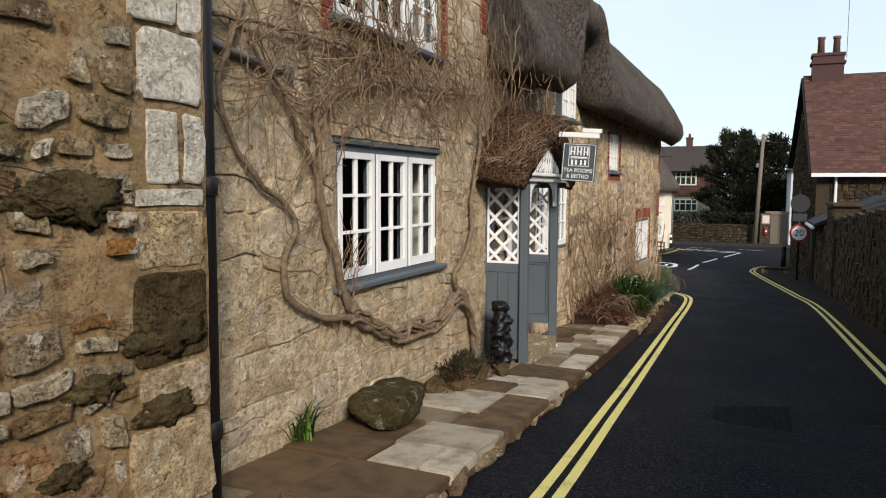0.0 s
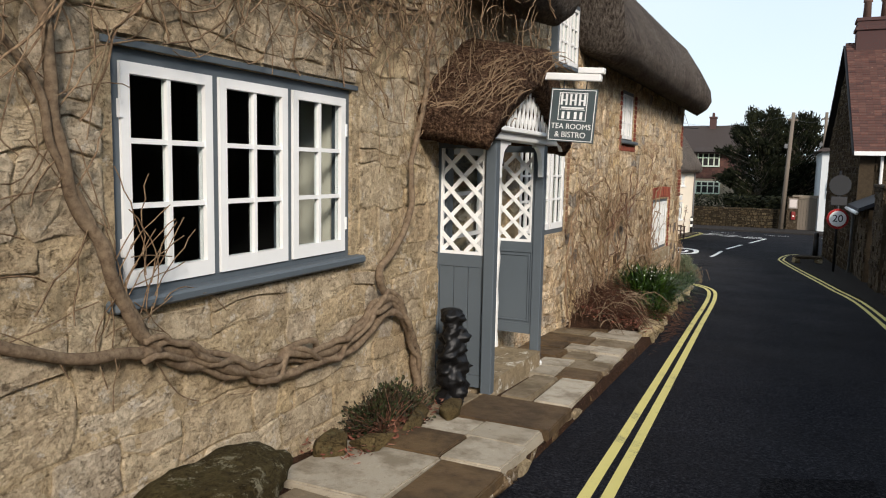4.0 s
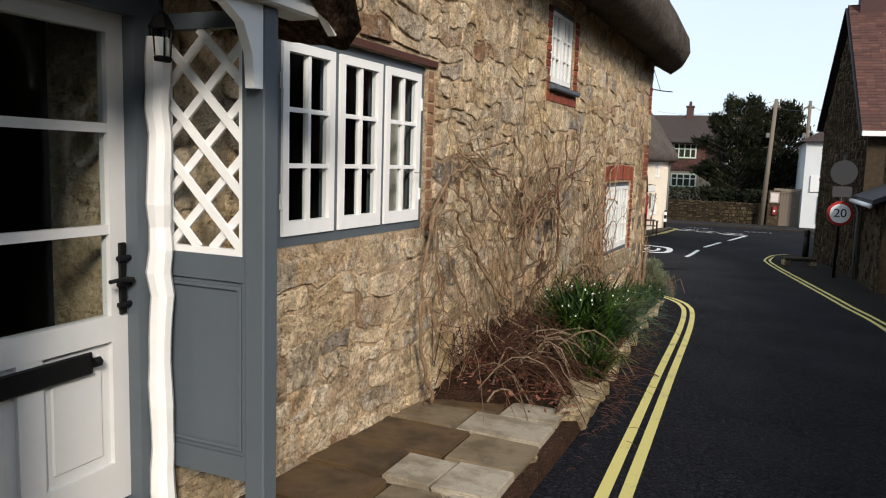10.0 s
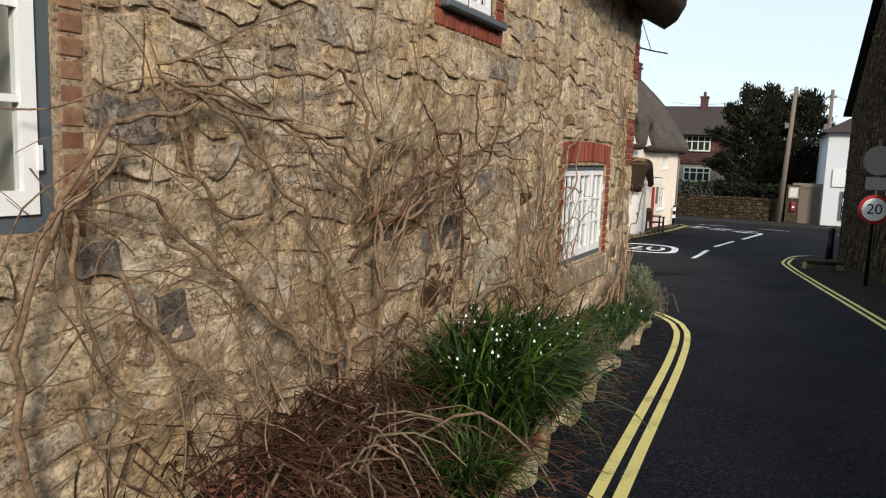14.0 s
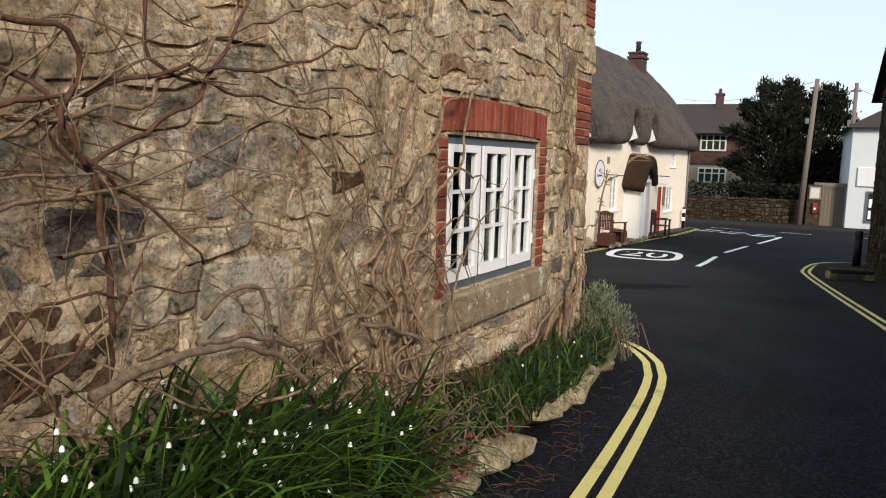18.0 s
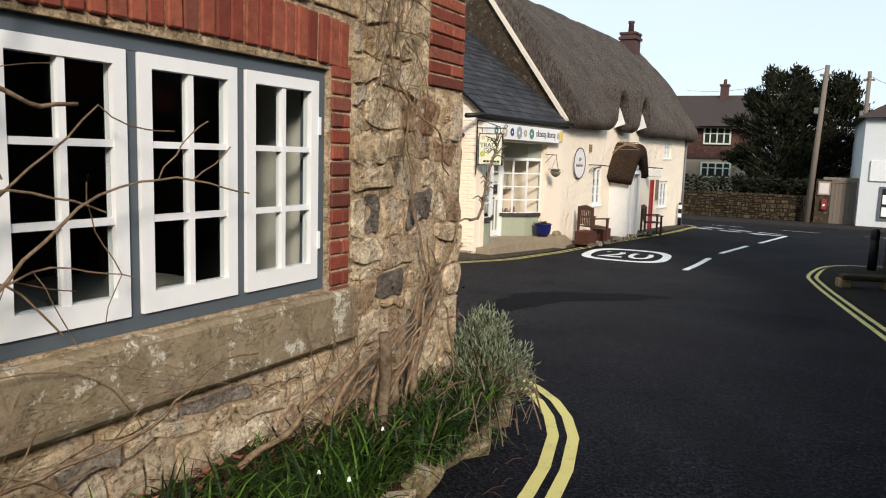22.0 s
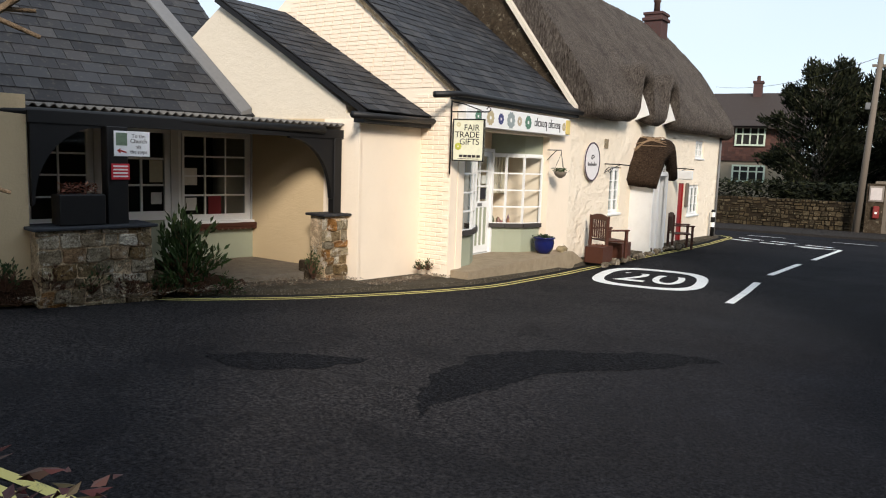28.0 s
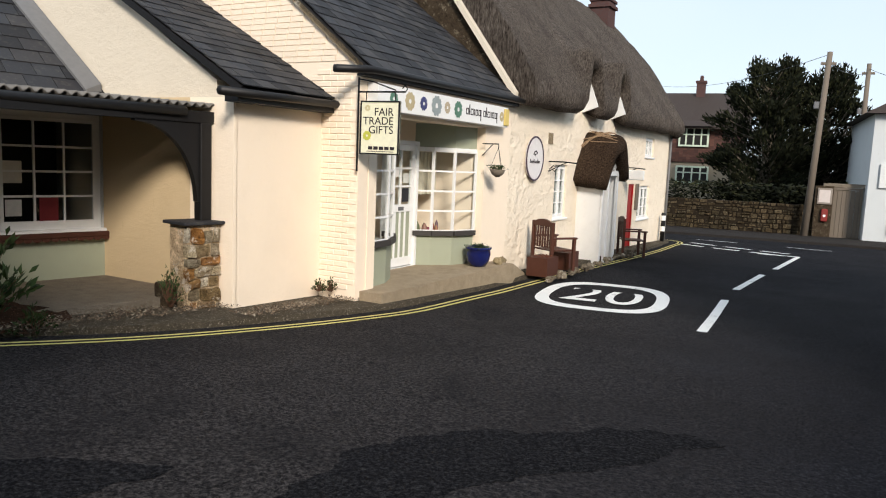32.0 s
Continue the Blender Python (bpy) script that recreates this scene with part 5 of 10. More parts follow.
# ---- flagstone footway by the tea rooms ----
FLAG = 0.13
base = B()
edge = [(-1.70, y) for y in (2.0, 4, 6, 8, 10, 12.2)]
strip(base, [(-2.95, y) for _, y in edge], edge, FLAG - 0.03)
o = len(base.v)
for x, y in edge:
    base.v += [(x, y, ground_z(y) + FLAG - 0.03), (x + 0.02, y, ground_z(y) - 0.05)]
for i in range(len(edge) - 1):
    base.f.append((o + 2 * i, o + 2 * i + 1, o + 2 * i + 3, o + 2 * i + 2))
pave = solid("pavement", base, M_SOIL, "narrow footway of uneven old stone slabs", "pavement", "structure")
PALE, BROWN, TAN = M_SLAB
SLABS = [(2.0, 2.7, ((-2.86, -2.2, BROWN), (-2.2, -1.62, BROWN))), (2.7, 3.2, ((-2.86, -2.5, TAN), (-2.5, -1.62, BROWN))), (3.2, 3.95, ((-2.86, -2.35, BROWN), (-2.35, -1.62, BROWN))),
         (3.95, 4.44, ((-2.86, -2.25, BROWN), (-2.25, -1.88, PALE), (-1.88, -1.63, PALE))), (4.44, 5.06, ((-2.86, -2.27, BROWN), (-2.27, -1.65, PALE))),
         (5.06, 5.5, ((-2.55, -2.14, TAN), (-2.14, -1.63, BROWN))), (5.5, 6.3, ((-2.75, -2.05, PALE), (-2.05, -1.65, BROWN))),
         (6.3, 6.8, ((-2.6, -2.08, BROWN), (-2.08, -1.67, PALE))), (6.8, 7.2, ((-2.52, -2.12, PALE), (-2.12, -1.68, PALE))),
         (7.2, 7.92, ((-2.86, -2.42, TAN), (-2.42, -1.66, BROWN))), (7.92, 8.86, ((-2.3, -2.03, TAN), (-2.03, -1.70, PALE))),
         (8.86, 9.3, ((-2.4, -2.1, PALE), (-2.1, -1.72, BROWN))), (9.3, 9.75, ((-2.84, -2.45, BROWN), (-2.45, -2.1, PALE), (-2.1, -1.72, TAN))),
         (9.75, 10.2, ((-2.84, -2.3, BROWN), (-2.3, -1.98, TAN), (-1.98, -1.73, PALE))), (10.2, 10.62, ((-2.84, -2.4, BROWN), (-2.4, -2.08, PALE), (-2.08, -1.74, PALE))),
         (10.62, 11.15, ((-2.84, -2.2, BROWN), (-2.2, -1.75, TAN))), (11.15, 11.6, ((-2.82, -2.35, TAN), (-2.35, -1.76, PALE))), (11.6, 12.0, ((-2.8, -2.2, BROWN), (-2.2, -1.78, PALE)))]
rs = random.Random(11)
for ya, yb, row in SLABS:
    for x0, x1, tone in row:
        gx, gy = rs.uniform(0.006, 0.014), rs.uniform(0.006, 0.014)
        cx, cy = (x0 + x1) / 2, (ya + yb) / 2 + rs.uniform(-0.02, 0.02)
        bm = bmesh.new()
        bmesh.ops.create_cube(bm, size=1.0)
        for q in bm.verts:
            q.co = (q.co.x * (x1 - x0 - 2 * gx) + rs.uniform(-0.015, 0.015), q.co.y * (yb - ya - 2 * gy) + rs.uniform(-0.015, 0.015), q.co.z * 0.08)
        bmesh.ops.bevel(bm, geom=bm.edges[:], offset=0.010, segments=2, affect="EDGES")
        ob = part("slab", B().take(bm), tone, pave)
        ob.location = (cx, cy, ground_z(cy) + FLAG - 0.03 + rs.uniform(-0.008, 0.012))
        ob.rotation_euler = (-math.atan(0.062) + rs.uniform(-0.01, 0.01), rs.uniform(-0.01, 0.01), rs.uniform(-0.015, 0.015))


# ---- rocks that hold the flower bed ----
def rock(rng, lx, ly, lz):
    """An angular stone: the hull of scattered points, its edges worn."""
    bm = bmesh.new()
    for i in range(20):
        p = Vector((rng.uniform(-1, 1), rng.uniform(-1, 1), rng.uniform(-1, 1)))
        m = max(abs(p.x), abs(p.y), abs(p.z))
        p = p / m * rng.uniform(0.8, 1.0)
        bm.verts.new((p.x * lx * 0.55, p.y * ly * 0.55, p.z * lz * 0.55))
    out = bmesh.ops.convex_hull(bm, input=bm.verts[:])
    bmesh.ops.delete(bm, geom=[q for q in out["geom_interior"] if isinstance(q, bmesh.types.BMVert)], context="VERTS")
    bmesh.ops.bevel(bm, geom=bm.edges[:], offset=min(lx, ly, lz) * 0.04, segments=1, affect="EDGES")
    return B().take(bm)


rs = random.Random(23)
y = 2.2
while y < 12.0:
    l = rs.uniform(0.14, 0.34)
    z = rs.uniform(0.09, 0.13)
    solid("edge_stone", rock(rs, 0.14, l, z), M_EDGE, "dirty brown stone under the edge of the footway", "rock", m=pose(float(np.interp(y, (4, 7, 12), (-1.69, -1.745, -1.82))) + rs.uniform(-0.02, 0.03), y + l / 2, ground_z(y) + z * 0.36, 3, rs.uniform(-6, 6), rs.uniform(-6, 6)), group="stones under the footway's edge")
    y += l * rs.uniform(0.95, 1.1)
kerb_line = fine([(-1.66, 11.9), (-1.72, 13.0), (-1.82, 14.6), (-1.88, 16.3), (-1.90, 18.0), (-1.93, 19.2), (-2.08, 20.1), (-2.42, 20.7), (-3.1, 21.0)], 0.1)
rs = random.Random(21)
acc, nxt = 0.0, 0.0
for i in range(1, len(kerb_line)):
    acc += (kerb_line[i] - kerb_line[i - 1]).length
    if acc >= nxt:
        L = rs.uniform(0.26, 0.5)
        nxt = acc + L * rs.uniform(0.85, 1.25)
        p = kerb_line[i]
        dr = (kerb_line[min(i + 1, len(kerb_line) - 1)] - kerb_line[i - 1])
        hgt = rs.uniform(0.14, 0.26)
        solid("edging_rock", rock(rs, rs.uniform(0.2, 0.28), L, hgt), M_KERBST, "rough pale stone edging the flower bed", "rock", m=pose(p.x - 0.08, p.y, ground_z(p.y) + hgt * 0.40, rs.uniform(-6, 6), rs.uniform(-8, 8), math.degrees(math.atan2(dr.y, dr.x)) - 90 + rs.uniform(-8, 8)), group="rocks edging the flower bed")

bed = B()
bk = fine([(-1.70, 11.6), (-1.75, 13.0), (-1.86, 14.6), (-1.93, 16.3), (-1.95, 18.0), (-1.98, 19.2), (-2.12, 20.05), (-2.45, 20.65)], 0.25)
NB = 8
for p in bk:
    wx = xw(min(p.y, 19.8)) - 0.03
    for j in range(NB + 1):
        t = j / NB
        x = p.x + (wx - p.x) * t
        hz = 0.14 + 0.22 * t + 0.06 * noise.noise((x * 3, p.y * 2, 0)) + 0.03 * noise.noise((x * 9, p.y * 9, 0))
        if p.y < 12.4:
            hz *= max(0.25, (p.y - 11.3) / 1.1)
        bed.v.append((x, p.y, ground_z(p.y) + hz))
for i in range(len(bk) - 1):
    for j in range(NB):
        o = i * (NB + 1) + j
        bed.f.append((o, o + 1, o + NB + 2, o + NB + 1))
solid("flower_bed", bed, M_SOIL, "leaf-strewn brown soil of the flower bed", "flower bed", "structure", smooth=True)


# ---- climbers and plants ----
def bark_material(name, a, b):
    k = Mat(name, 0.9, 0, 0.15)
    k.color(k.mix(k.ramp(k.noise(30, 6, 0.7), [(0.35, (0, 0, 0)), (0.7, (1, 1, 1))]), a, b))
    k.bump(k.noise(60, 6, 0.75), 1.0, 0.012)
    return k.m


M_BARK = bark_material("climber_bark", lin(138, 120, 98), lin(88, 72, 58))
M_TWIG = bark_material("dry_twigs", lin(158, 134, 106), lin(92, 70, 54))
M_TWIGD = bark_material("brown_twigs", lin(112, 82, 64), lin(70, 50, 40))
M_DEADSTEM = bark_material("dead_russet_stems", lin(98, 68, 52), lin(46, 31, 24))


def leaf_material(name, tones, rough=0.6):
    k = Mat(name, rough, 0, 0.2)
    c = k.ramp(k.rand(True), [(i / (len(tones) - 1), c) for i, c in enumerate(tones)])
    k.color(c)
    k.b.inputs["Subsurface Weight"].default_value = 0.0
    return k.m


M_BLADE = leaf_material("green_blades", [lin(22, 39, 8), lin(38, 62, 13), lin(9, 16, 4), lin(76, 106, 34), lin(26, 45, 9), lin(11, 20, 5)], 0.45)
M_LAV = leaf_material("grey_green_foliage", [lin(112, 122, 98), lin(138, 144, 118), lin(88, 98, 74), lin(76, 84, 62)], 0.8)
M_EVER = leaf_material("evergreen_leaves", [lin(44, 62, 30), lin(60, 80, 40), lin(36, 50, 26), lin(80, 92, 52)])
M_DARKEVER = leaf_material("dull_evergreen_leaves", [lin(34, 42, 22), lin(48, 56, 30), lin(60, 44, 34), lin(28, 34, 18)])
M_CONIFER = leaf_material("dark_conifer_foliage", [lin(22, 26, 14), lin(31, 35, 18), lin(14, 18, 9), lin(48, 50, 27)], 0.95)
M_DEAD = leaf_material("dead_leaves", [lin(104, 58, 46), lin(130, 84, 66), lin(78, 42, 34), lin(150, 112, 92)], 0.9)
M_PETAL = plain("white_petals", (0.8, 0.82, 0.78, 1), 0.6)


def wander(rng, p, ang, length, step=0.055, curl=0.5, lift=0.0, dmin=-0.05, dmax=-0.22, droop=0.0):
    """A twig on a wall in s, d, z; ang is its heading in the wall."""
    pts = [Vector(p)]
    d = p[1]
    turn = rng.uniform(-curl, curl)
    for i in range(max(2, int(length / step))):
        turn += rng.uniform(-curl, curl) * 0.5
        turn *= 0.8
        ang += turn * 0.55 - droop * math.cos(ang)
        d += rng.uniform(-0.02, 0.02)
        d = min(dmin, max(dmax, d))
        pts.append(pts[-1] + Vector((math.cos(ang) * step, 0, math.sin(ang) * step)))
        pts[-1].y = d
    return pts


def stem(parent, pts, r0, r1, mat=None, name="stem", d=-0.05, wob=0.02, seed=0):
    """A woody stem through (s, z) points on the wall."""
    p = [Vector((s, z)) for s, z in pts]
    q = fine(p, 0.05)
    n = len(q)
    line = [(v.x + wob * noise.noise((i * 0.35, seed, 0)), d - 0.02 + wob * noise.noise((i * 0.3, seed, 9)), v.y + wob * noise.noise((i * 0.35, seed, 4))) for i, v in enumerate(q)]
    b = B()
    b.tube(line, [(r0 + (r1 - r0) * i / (n - 1)) * (1 + 0.22 * noise.noise((i * 0.5, seed, 2))) for i in range(n)], 8)
    return part(name, b, mat or M_BARK, parent, smooth=True), line


wis = thing("climber", COT1, "bare woody wisteria trained round the tea-room window", "climbing plant")
rs = random.Random(31)
lines = []
MAIN1 = [(7.46, -0.32), (7.42, 0.0), (7.31, 0.22), (7.16, 0.42), (6.99, 0.51), (6.80, 0.47), (6.57, 0.36), (6.3, 0.30), (6.1, 0.31), (5.81, 0.38), (5.67, 0.31), (5.27, 0.43), (4.97, 0.58), (4.75, 0.62)]
MAIN2 = [(7.40, 0.05), (7.2, 0.33), (6.95, 0.40), (6.7, 0.30), (6.45, 0.24), (6.1, 0.25), (5.7, 0.25)]
for pts, r0, r1 in ((MAIN1, 0.036, 0.028), (MAIN2, 0.03, 0.024),
                    ([(5.7, 0.27), (5.4, 0.38), (5.05, 0.50), (4.8, 0.60), (4.6, 0.63), (4.36, 0.68), (4.07, 0.80), (3.95, 0.94), (3.95, 1.14), (4.05, 1.33), (3.97, 1.49), (3.72, 1.61), (3.48, 1.84), (3.34, 2.1), (3.42, 2.4), (3.6, 2.75)], 0.032, 0.014),
                    ([(6.99, 0.51), (6.86, 0.71), (7.12, 0.9), (7.31, 1.14), (7.34, 1.5), (7.52, 1.9), (7.60, 2.35), (7.75, 2.6), (7.95, 2.75)], 0.028, 0.016),
                    ([(4.85, 0.58), (4.70, 0.8), (4.56, 1.1), (4.43, 1.34), (4.38, 1.58), (4.37, 1.84), (4.33, 2.06), (4.30, 2.3), (4.2, 2.7)], 0.030, 0.018),
                    ([(4.78, 0.7), (4.60, 1.0), (4.50, 1.25), (4.36, 1.5), (4.30, 1.75), (4.1, 1.95), (3.95, 2.2), (3.6, 2.45)], 0.02, 0.012),
                    ([(4.35, 2.0), (4.6, 2.25), (5.1, 2.42), (5.7, 2.47), (6.4, 2.5), (7.1, 2.55), (7.7, 2.62)], 0.018, 0.012),
                    ([(3.3, 2.55), (3.9, 2.6), (4.6, 2.62), (5.4, 2.6), (6.2, 2.62)], 0.014, 0.008)):
    ob, ln_ = stem(wis, pts, r0, r1, seed=rs.random() * 90)
    lines.append(ln_)
# extra strands twisted round the old stem
for e in range(4):
    p0 = [(s + 0.03 * math.sin(i * 1.3 + e * 1.7), z + 0.045 * math.cos(i * 1.1 + e * 1.6)) for i, (s, z) in enumerate(MAIN1)]
    p0 = p0[0 if e < 2 else 4:]
    stem(wis, p0, 0.024, 0.015, seed=40 + e * 7, d=-0.05 - 0.025 * (e % 2), wob=0.05, name="strand")
tw = B()
for i in range(400):
    s = rs.triangular(3.1, 8.3, 5.4)
    z = rs.gauss(2.50 + 0.06 * (s - 5), 0.19)
    if s < 4.2:
        z = rs.gauss(2.45, 0.25)
    p = (s, -0.05 - abs(rs.gauss(0, 0.09)), z)
    path = wander(rs, p, rs.choice((0, 3.14)) + rs.gauss(0, 0.42), rs.uniform(0.35, 1.5), curl=0.8, dmax=-0.34)
    if not any(4.7 < q[0] < 6.6 and q[2] < 1.9 for q in path):
        tw.tube(path, 0.0040 * rs.uniform(0.6, 1.6), 3, False)
for i in range(90):
    s = rs.uniform(7.2, 9.6)
    tw.tube(wander(rs, (s, -0.15 - abs(rs.gauss(0, 0.2)), rs.gauss(2.72, 0.14)), rs.uniform(0, 6.28), rs.uniform(0.3, 0.9), curl=0.6, dmax=-0.6), 0.0045 * rs.uniform(0.6, 1.4), 3, False)
for i in range(70):
    ln_ = rs.choice(lines[2:6])
    p = rs.choice(ln_)
    tw.tube(wander(rs, p, rs.uniform(0, 6.28), rs.uniform(0.1, 0.55), curl=0.5), 0.0035 * rs.uniform(0.7, 1.5), 3, False)
for i in range(22):
    tw.tube(wander(rs, (rs.uniform(4.55, 4.9), -0.08, rs.uniform(0.7, 1.1)), rs.uniform(-0.6, 1.9), rs.uniform(0.2, 0.6), curl=0.4), 0.003, 3, False)
tagged(part("twig_tangle", tw, M_TWIG, wis, "tangle of thin brown twigs", True), kind="stuff")
rod = B()
rod.tube([(2.85, -0.05, 2.44), (3.3, -0.06, 2.40), (3.7, -0.05, 2.36), (4.08, -0.04, 2.36), (4.08, -0.04, 2.29)], 0.022, 8)
solid("wall_pipe", rod, M_LEAD, "short grey pipe fixed to the wall", "pipe", m=COT1, smooth=True)
gap = B()
gap.tube([(2.79, -0.44, -0.6), (2.79, -0.44, 5.0)], 0.048, 10)
dp = thing("drainpipe", COT1, "black drainpipe in the corner between the walls", "drainpipe")
part("pipe", gap, M_BLACK, dp, smooth=True)
for z in (0.35, 1.55, 2.75):
    b = B()
    b.lathe([(0.05, z), (0.06, z + 0.01), (0.06, z + 0.09), (0.05, z + 0.10)], 12, 2.79, -0.44)
    part("collar", b, M_BLACK, dp, smooth=True)

# second climber, along the other stretch of wall
clm = thing("climber", COT2, "bare tangled climber spreading over the rubble wall", "climbing plant")
rs = random.Random(47)
lines = []
def grow(r0, r1, mat, *paths, d=-0.10, wob=0.05):
    """Stems through (s, z) points on the wall, each an object of its own."""
    for pts in paths:
        ob, ln_ = stem(clm, pts, r0, r1, mat, seed=rs.random() * 90, d=d, wob=wob)
        lines.append(ln_)


# long arching stems over the bare wall
grow(0.0145, 0.008, M_TWIG,
     [(1.95, -0.6), (1.77, -0.15), (1.74, 0.22), (1.76, 0.39), (1.86, 0.66), (1.93, 0.85), (2.08, 1.0), (2.34, 1.08), (2.65, 1.12), (3.0, 1.05)],
     [(3.51, -0.35), (3.48, -0.01), (3.25, 0.49), (3.08, 0.68), (2.78, 0.96), (2.59, 1.08), (2.3, 1.2)],
     [(3.78, -0.3), (3.78, -0.01), (3.72, 0.74), (3.6, 1.09), (3.41, 1.33), (3.15, 1.28), (2.68, 1.22), (2.36, 1.17)],
     [(3.6, -0.4), (3.51, -0.2), (3.0, 0.12), (2.61, 0.46), (2.23, 0.75), (2.01, 0.77)])
grow(0.010, 0.006, M_TWIG,
     [(1.86, 0.62), (1.89, 0.71), (2.01, 0.81), (2.13, 0.92), (2.12, 0.99)],
     [(2.11, 0.52), (2.22, 0.32), (2.43, 0.1), (2.64, -0.02), (2.8, -0.3)],
     [(3.51, -0.14), (2.93, 0.21), (2.64, 0.41), (2.38, 0.59), (2.26, 0.68)],
     [(3.69, 0.83), (3.24, 1.02), (2.78, 1.12), (2.59, 1.19), (2.44, 1.28), (2.29, 1.25)],
     [(4.47, 0.72), (4.12, 0.6), (3.75, 0.65), (3.33, 0.84), (2.99, 1.04), (2.74, 1.12), (2.5, 1.17), (2.36, 1.16)])
grow(0.010, 0.006, M_TWIG,
     [(2.71, 0.66), (2.58, 0.73), (2.41, 0.87), (2.39, 1.06), (2.27, 1.14)],
     [(4.03, -0.06), (3.66, 0.01), (3.45, 0.26), (3.25, 0.54)],
     [(3.93, 0.48), (4.25, 0.69), (4.95, 0.9), (5.62, 1.28), (6.8, 1.61)],
     [(1.94, 0.15), (1.96, -0.01), (2.09, -0.1), (2.34, -0.07), (2.52, -0.01), (2.68, -0.07)],
     [(1.94, 0.74), (1.94, 0.52), (1.99, 0.31), (1.99, 0.14)],
     [(5.41, -0.64), (4.63, -0.37), (4.03, -0.16), (3.72, -0.01)])
grow(0.011, 0.005, M_TWIGD,
     [(3.6, 0.58), (4.06, 0.78), (4.22, 0.92), (4.41, 1.08), (4.2, 1.27)],
     [(3.5, 0.40), (4.04, 0.66), (4.4, 0.81), (4.81, 0.92), (5.15, 1.02), (5.73, 1.10), (6.37, 1.35)],
     [(4.86, 0.1), (4.82, 0.39), (4.81, 0.65), (4.9, 0.77), (5.23, 0.92), (5.48, 1.36), (5.55, 1.54)],
     [(4.41, 1.08), (4.71, 1.08), (4.77, 0.94), (4.67, 0.78), (5.08, 0.49), (5.23, 0.33)],
     [(3.6, 0.6), (4.18, 0.83), (4.54, 0.82), (4.83, 0.65)],
     [(4.77, 0.67), (4.67, 0.83), (4.56, 0.95), (4.41, 1.08)])
grow(0.008, 0.004, M_TWIGD,
     [(3.5, 0.05), (4.04, 0.20), (4.43, 0.17), (4.73, 0.28), (5.23, 0.22)],
     [(4.0, -0.2), (4.28, -0.05), (4.34, 0.31), (4.45, 0.92)],
     [(5.01, 1.43), (5.01, 1.15), (5.08, 1.01), (6.01, 0.91)],
     [(3.4, -0.1), (3.79, -0.03), (4.08, -0.02), (4.43, -0.11)],
     [(4.4, -0.1), (4.55, 0.02), (4.86, 0.19), (4.96, 0.35)])
# stems beside and over the window
grow(0.013, 0.006, M_TWIG,
     [(6.5, -0.75), (6.77, -0.15), (6.95, 0.01), (7.25, -0.09)],
     [(6.6, -0.75), (6.55, -0.1), (6.78, 0.2), (7.0, 0.5), (7.14, 0.6), (7.28, 0.74), (7.41, 1.11), (7.6, 1.3)],
     [(6.3, 0.2), (6.8, 0.5), (7.03, 0.61), (7.16, 0.68), (7.4, 0.64), (7.62, 0.66)],
     [(6.6, -0.2), (6.78, 0.23), (7.0, 0.13), (7.26, -0.11)],
     [(6.5, 0.5), (6.9, 0.8), (7.19, 1.07), (7.6, 1.25), (8.3, 1.32)],
     [(6.9, -0.8), (6.72, -0.4), (6.62, -0.1), (6.5, 0.2), (6.6, 0.8), (6.8, 1.2)])
# stems at the corner, and the old gnarled trunk at their foot
grow(0.009, 0.005, M_TWIG,
     [(9.5, -0.9), (9.75, -0.55), (9.84, -0.37), (9.79, -0.21), (9.67, 0.06), (9.60, 0.35), (9.51, 0.54), (9.54, 0.75), (9.39, 0.9), (9.32, 1.2)],
     [(9.79, -0.21), (9.97, -0.10), (10.12, 0.0), (10.16, 0.11), (10.30, 0.12)], d=-0.06, wob=0.03)
grow(0.007, 0.004, M_TWIG,
     [(9.84, -0.35), (10.0, -0.62), (10.14, -0.9), (10.25, -1.15)],
     [(9.63, -0.14), (9.55, -0.33), (9.35, -0.43), (9.09, -0.59), (8.7, -0.8)],
     [(9.1, -0.9), (9.3, -0.67), (9.45, -0.5), (9.6, -0.38), (9.72, -0.1)],
     [(9.56, 0.70), (9.74, 0.61), (9.93, 0.39)], d=-0.12)
grow(0.030, 0.016, M_BARK, [(9.62, -1.05), (9.50, -0.78), (9.56, -0.5), (9.72, -0.22)], [(9.2, -1.0), (9.33, -0.72), (9.5, -0.52), (9.68, -0.3)], d=-0.14, wob=0.05)
# grey stems that lie over the leaves of the bed
grow(0.017, 0.010, M_BARK, [(4.6, 0.02), (4.79, 0.06), (4.95, 0.06), (5.11, 0.06), (5.27, 0.03), (5.42, -0.04), (5.55, -0.16), (5.63, -0.27)], d=-0.32, wob=0.03)
grow(0.013, 0.008, M_BARK, [(5.15, 0.05), (5.5, 0.0), (5.66, -0.06), (5.88, -0.08), (6.05, -0.04), (6.28, -0.05), (6.43, -0.02)],
     [(5.2, 0.14), (5.27, 0.2), (5.36, 0.23), (5.45, 0.2), (5.5, 0.1), (5.54, -0.04)],
     [(6.18, -0.06), (6.43, -0.14), (6.67, -0.22), (6.78, -0.36), (6.76, -0.51), (6.58, -0.58), (6.31, -0.44)], d=-0.16, wob=0.03)
grow(0.009, 0.005, M_TWIG, [(5.52, -0.26), (5.7, -0.3), (5.89, -0.33), (6.11, -0.42), (6.46, -0.48), (6.88, -0.51)], [(5.89, -0.51), (6.12, -0.56), (6.37, -0.59), (6.67, -0.72)], d=-0.36)
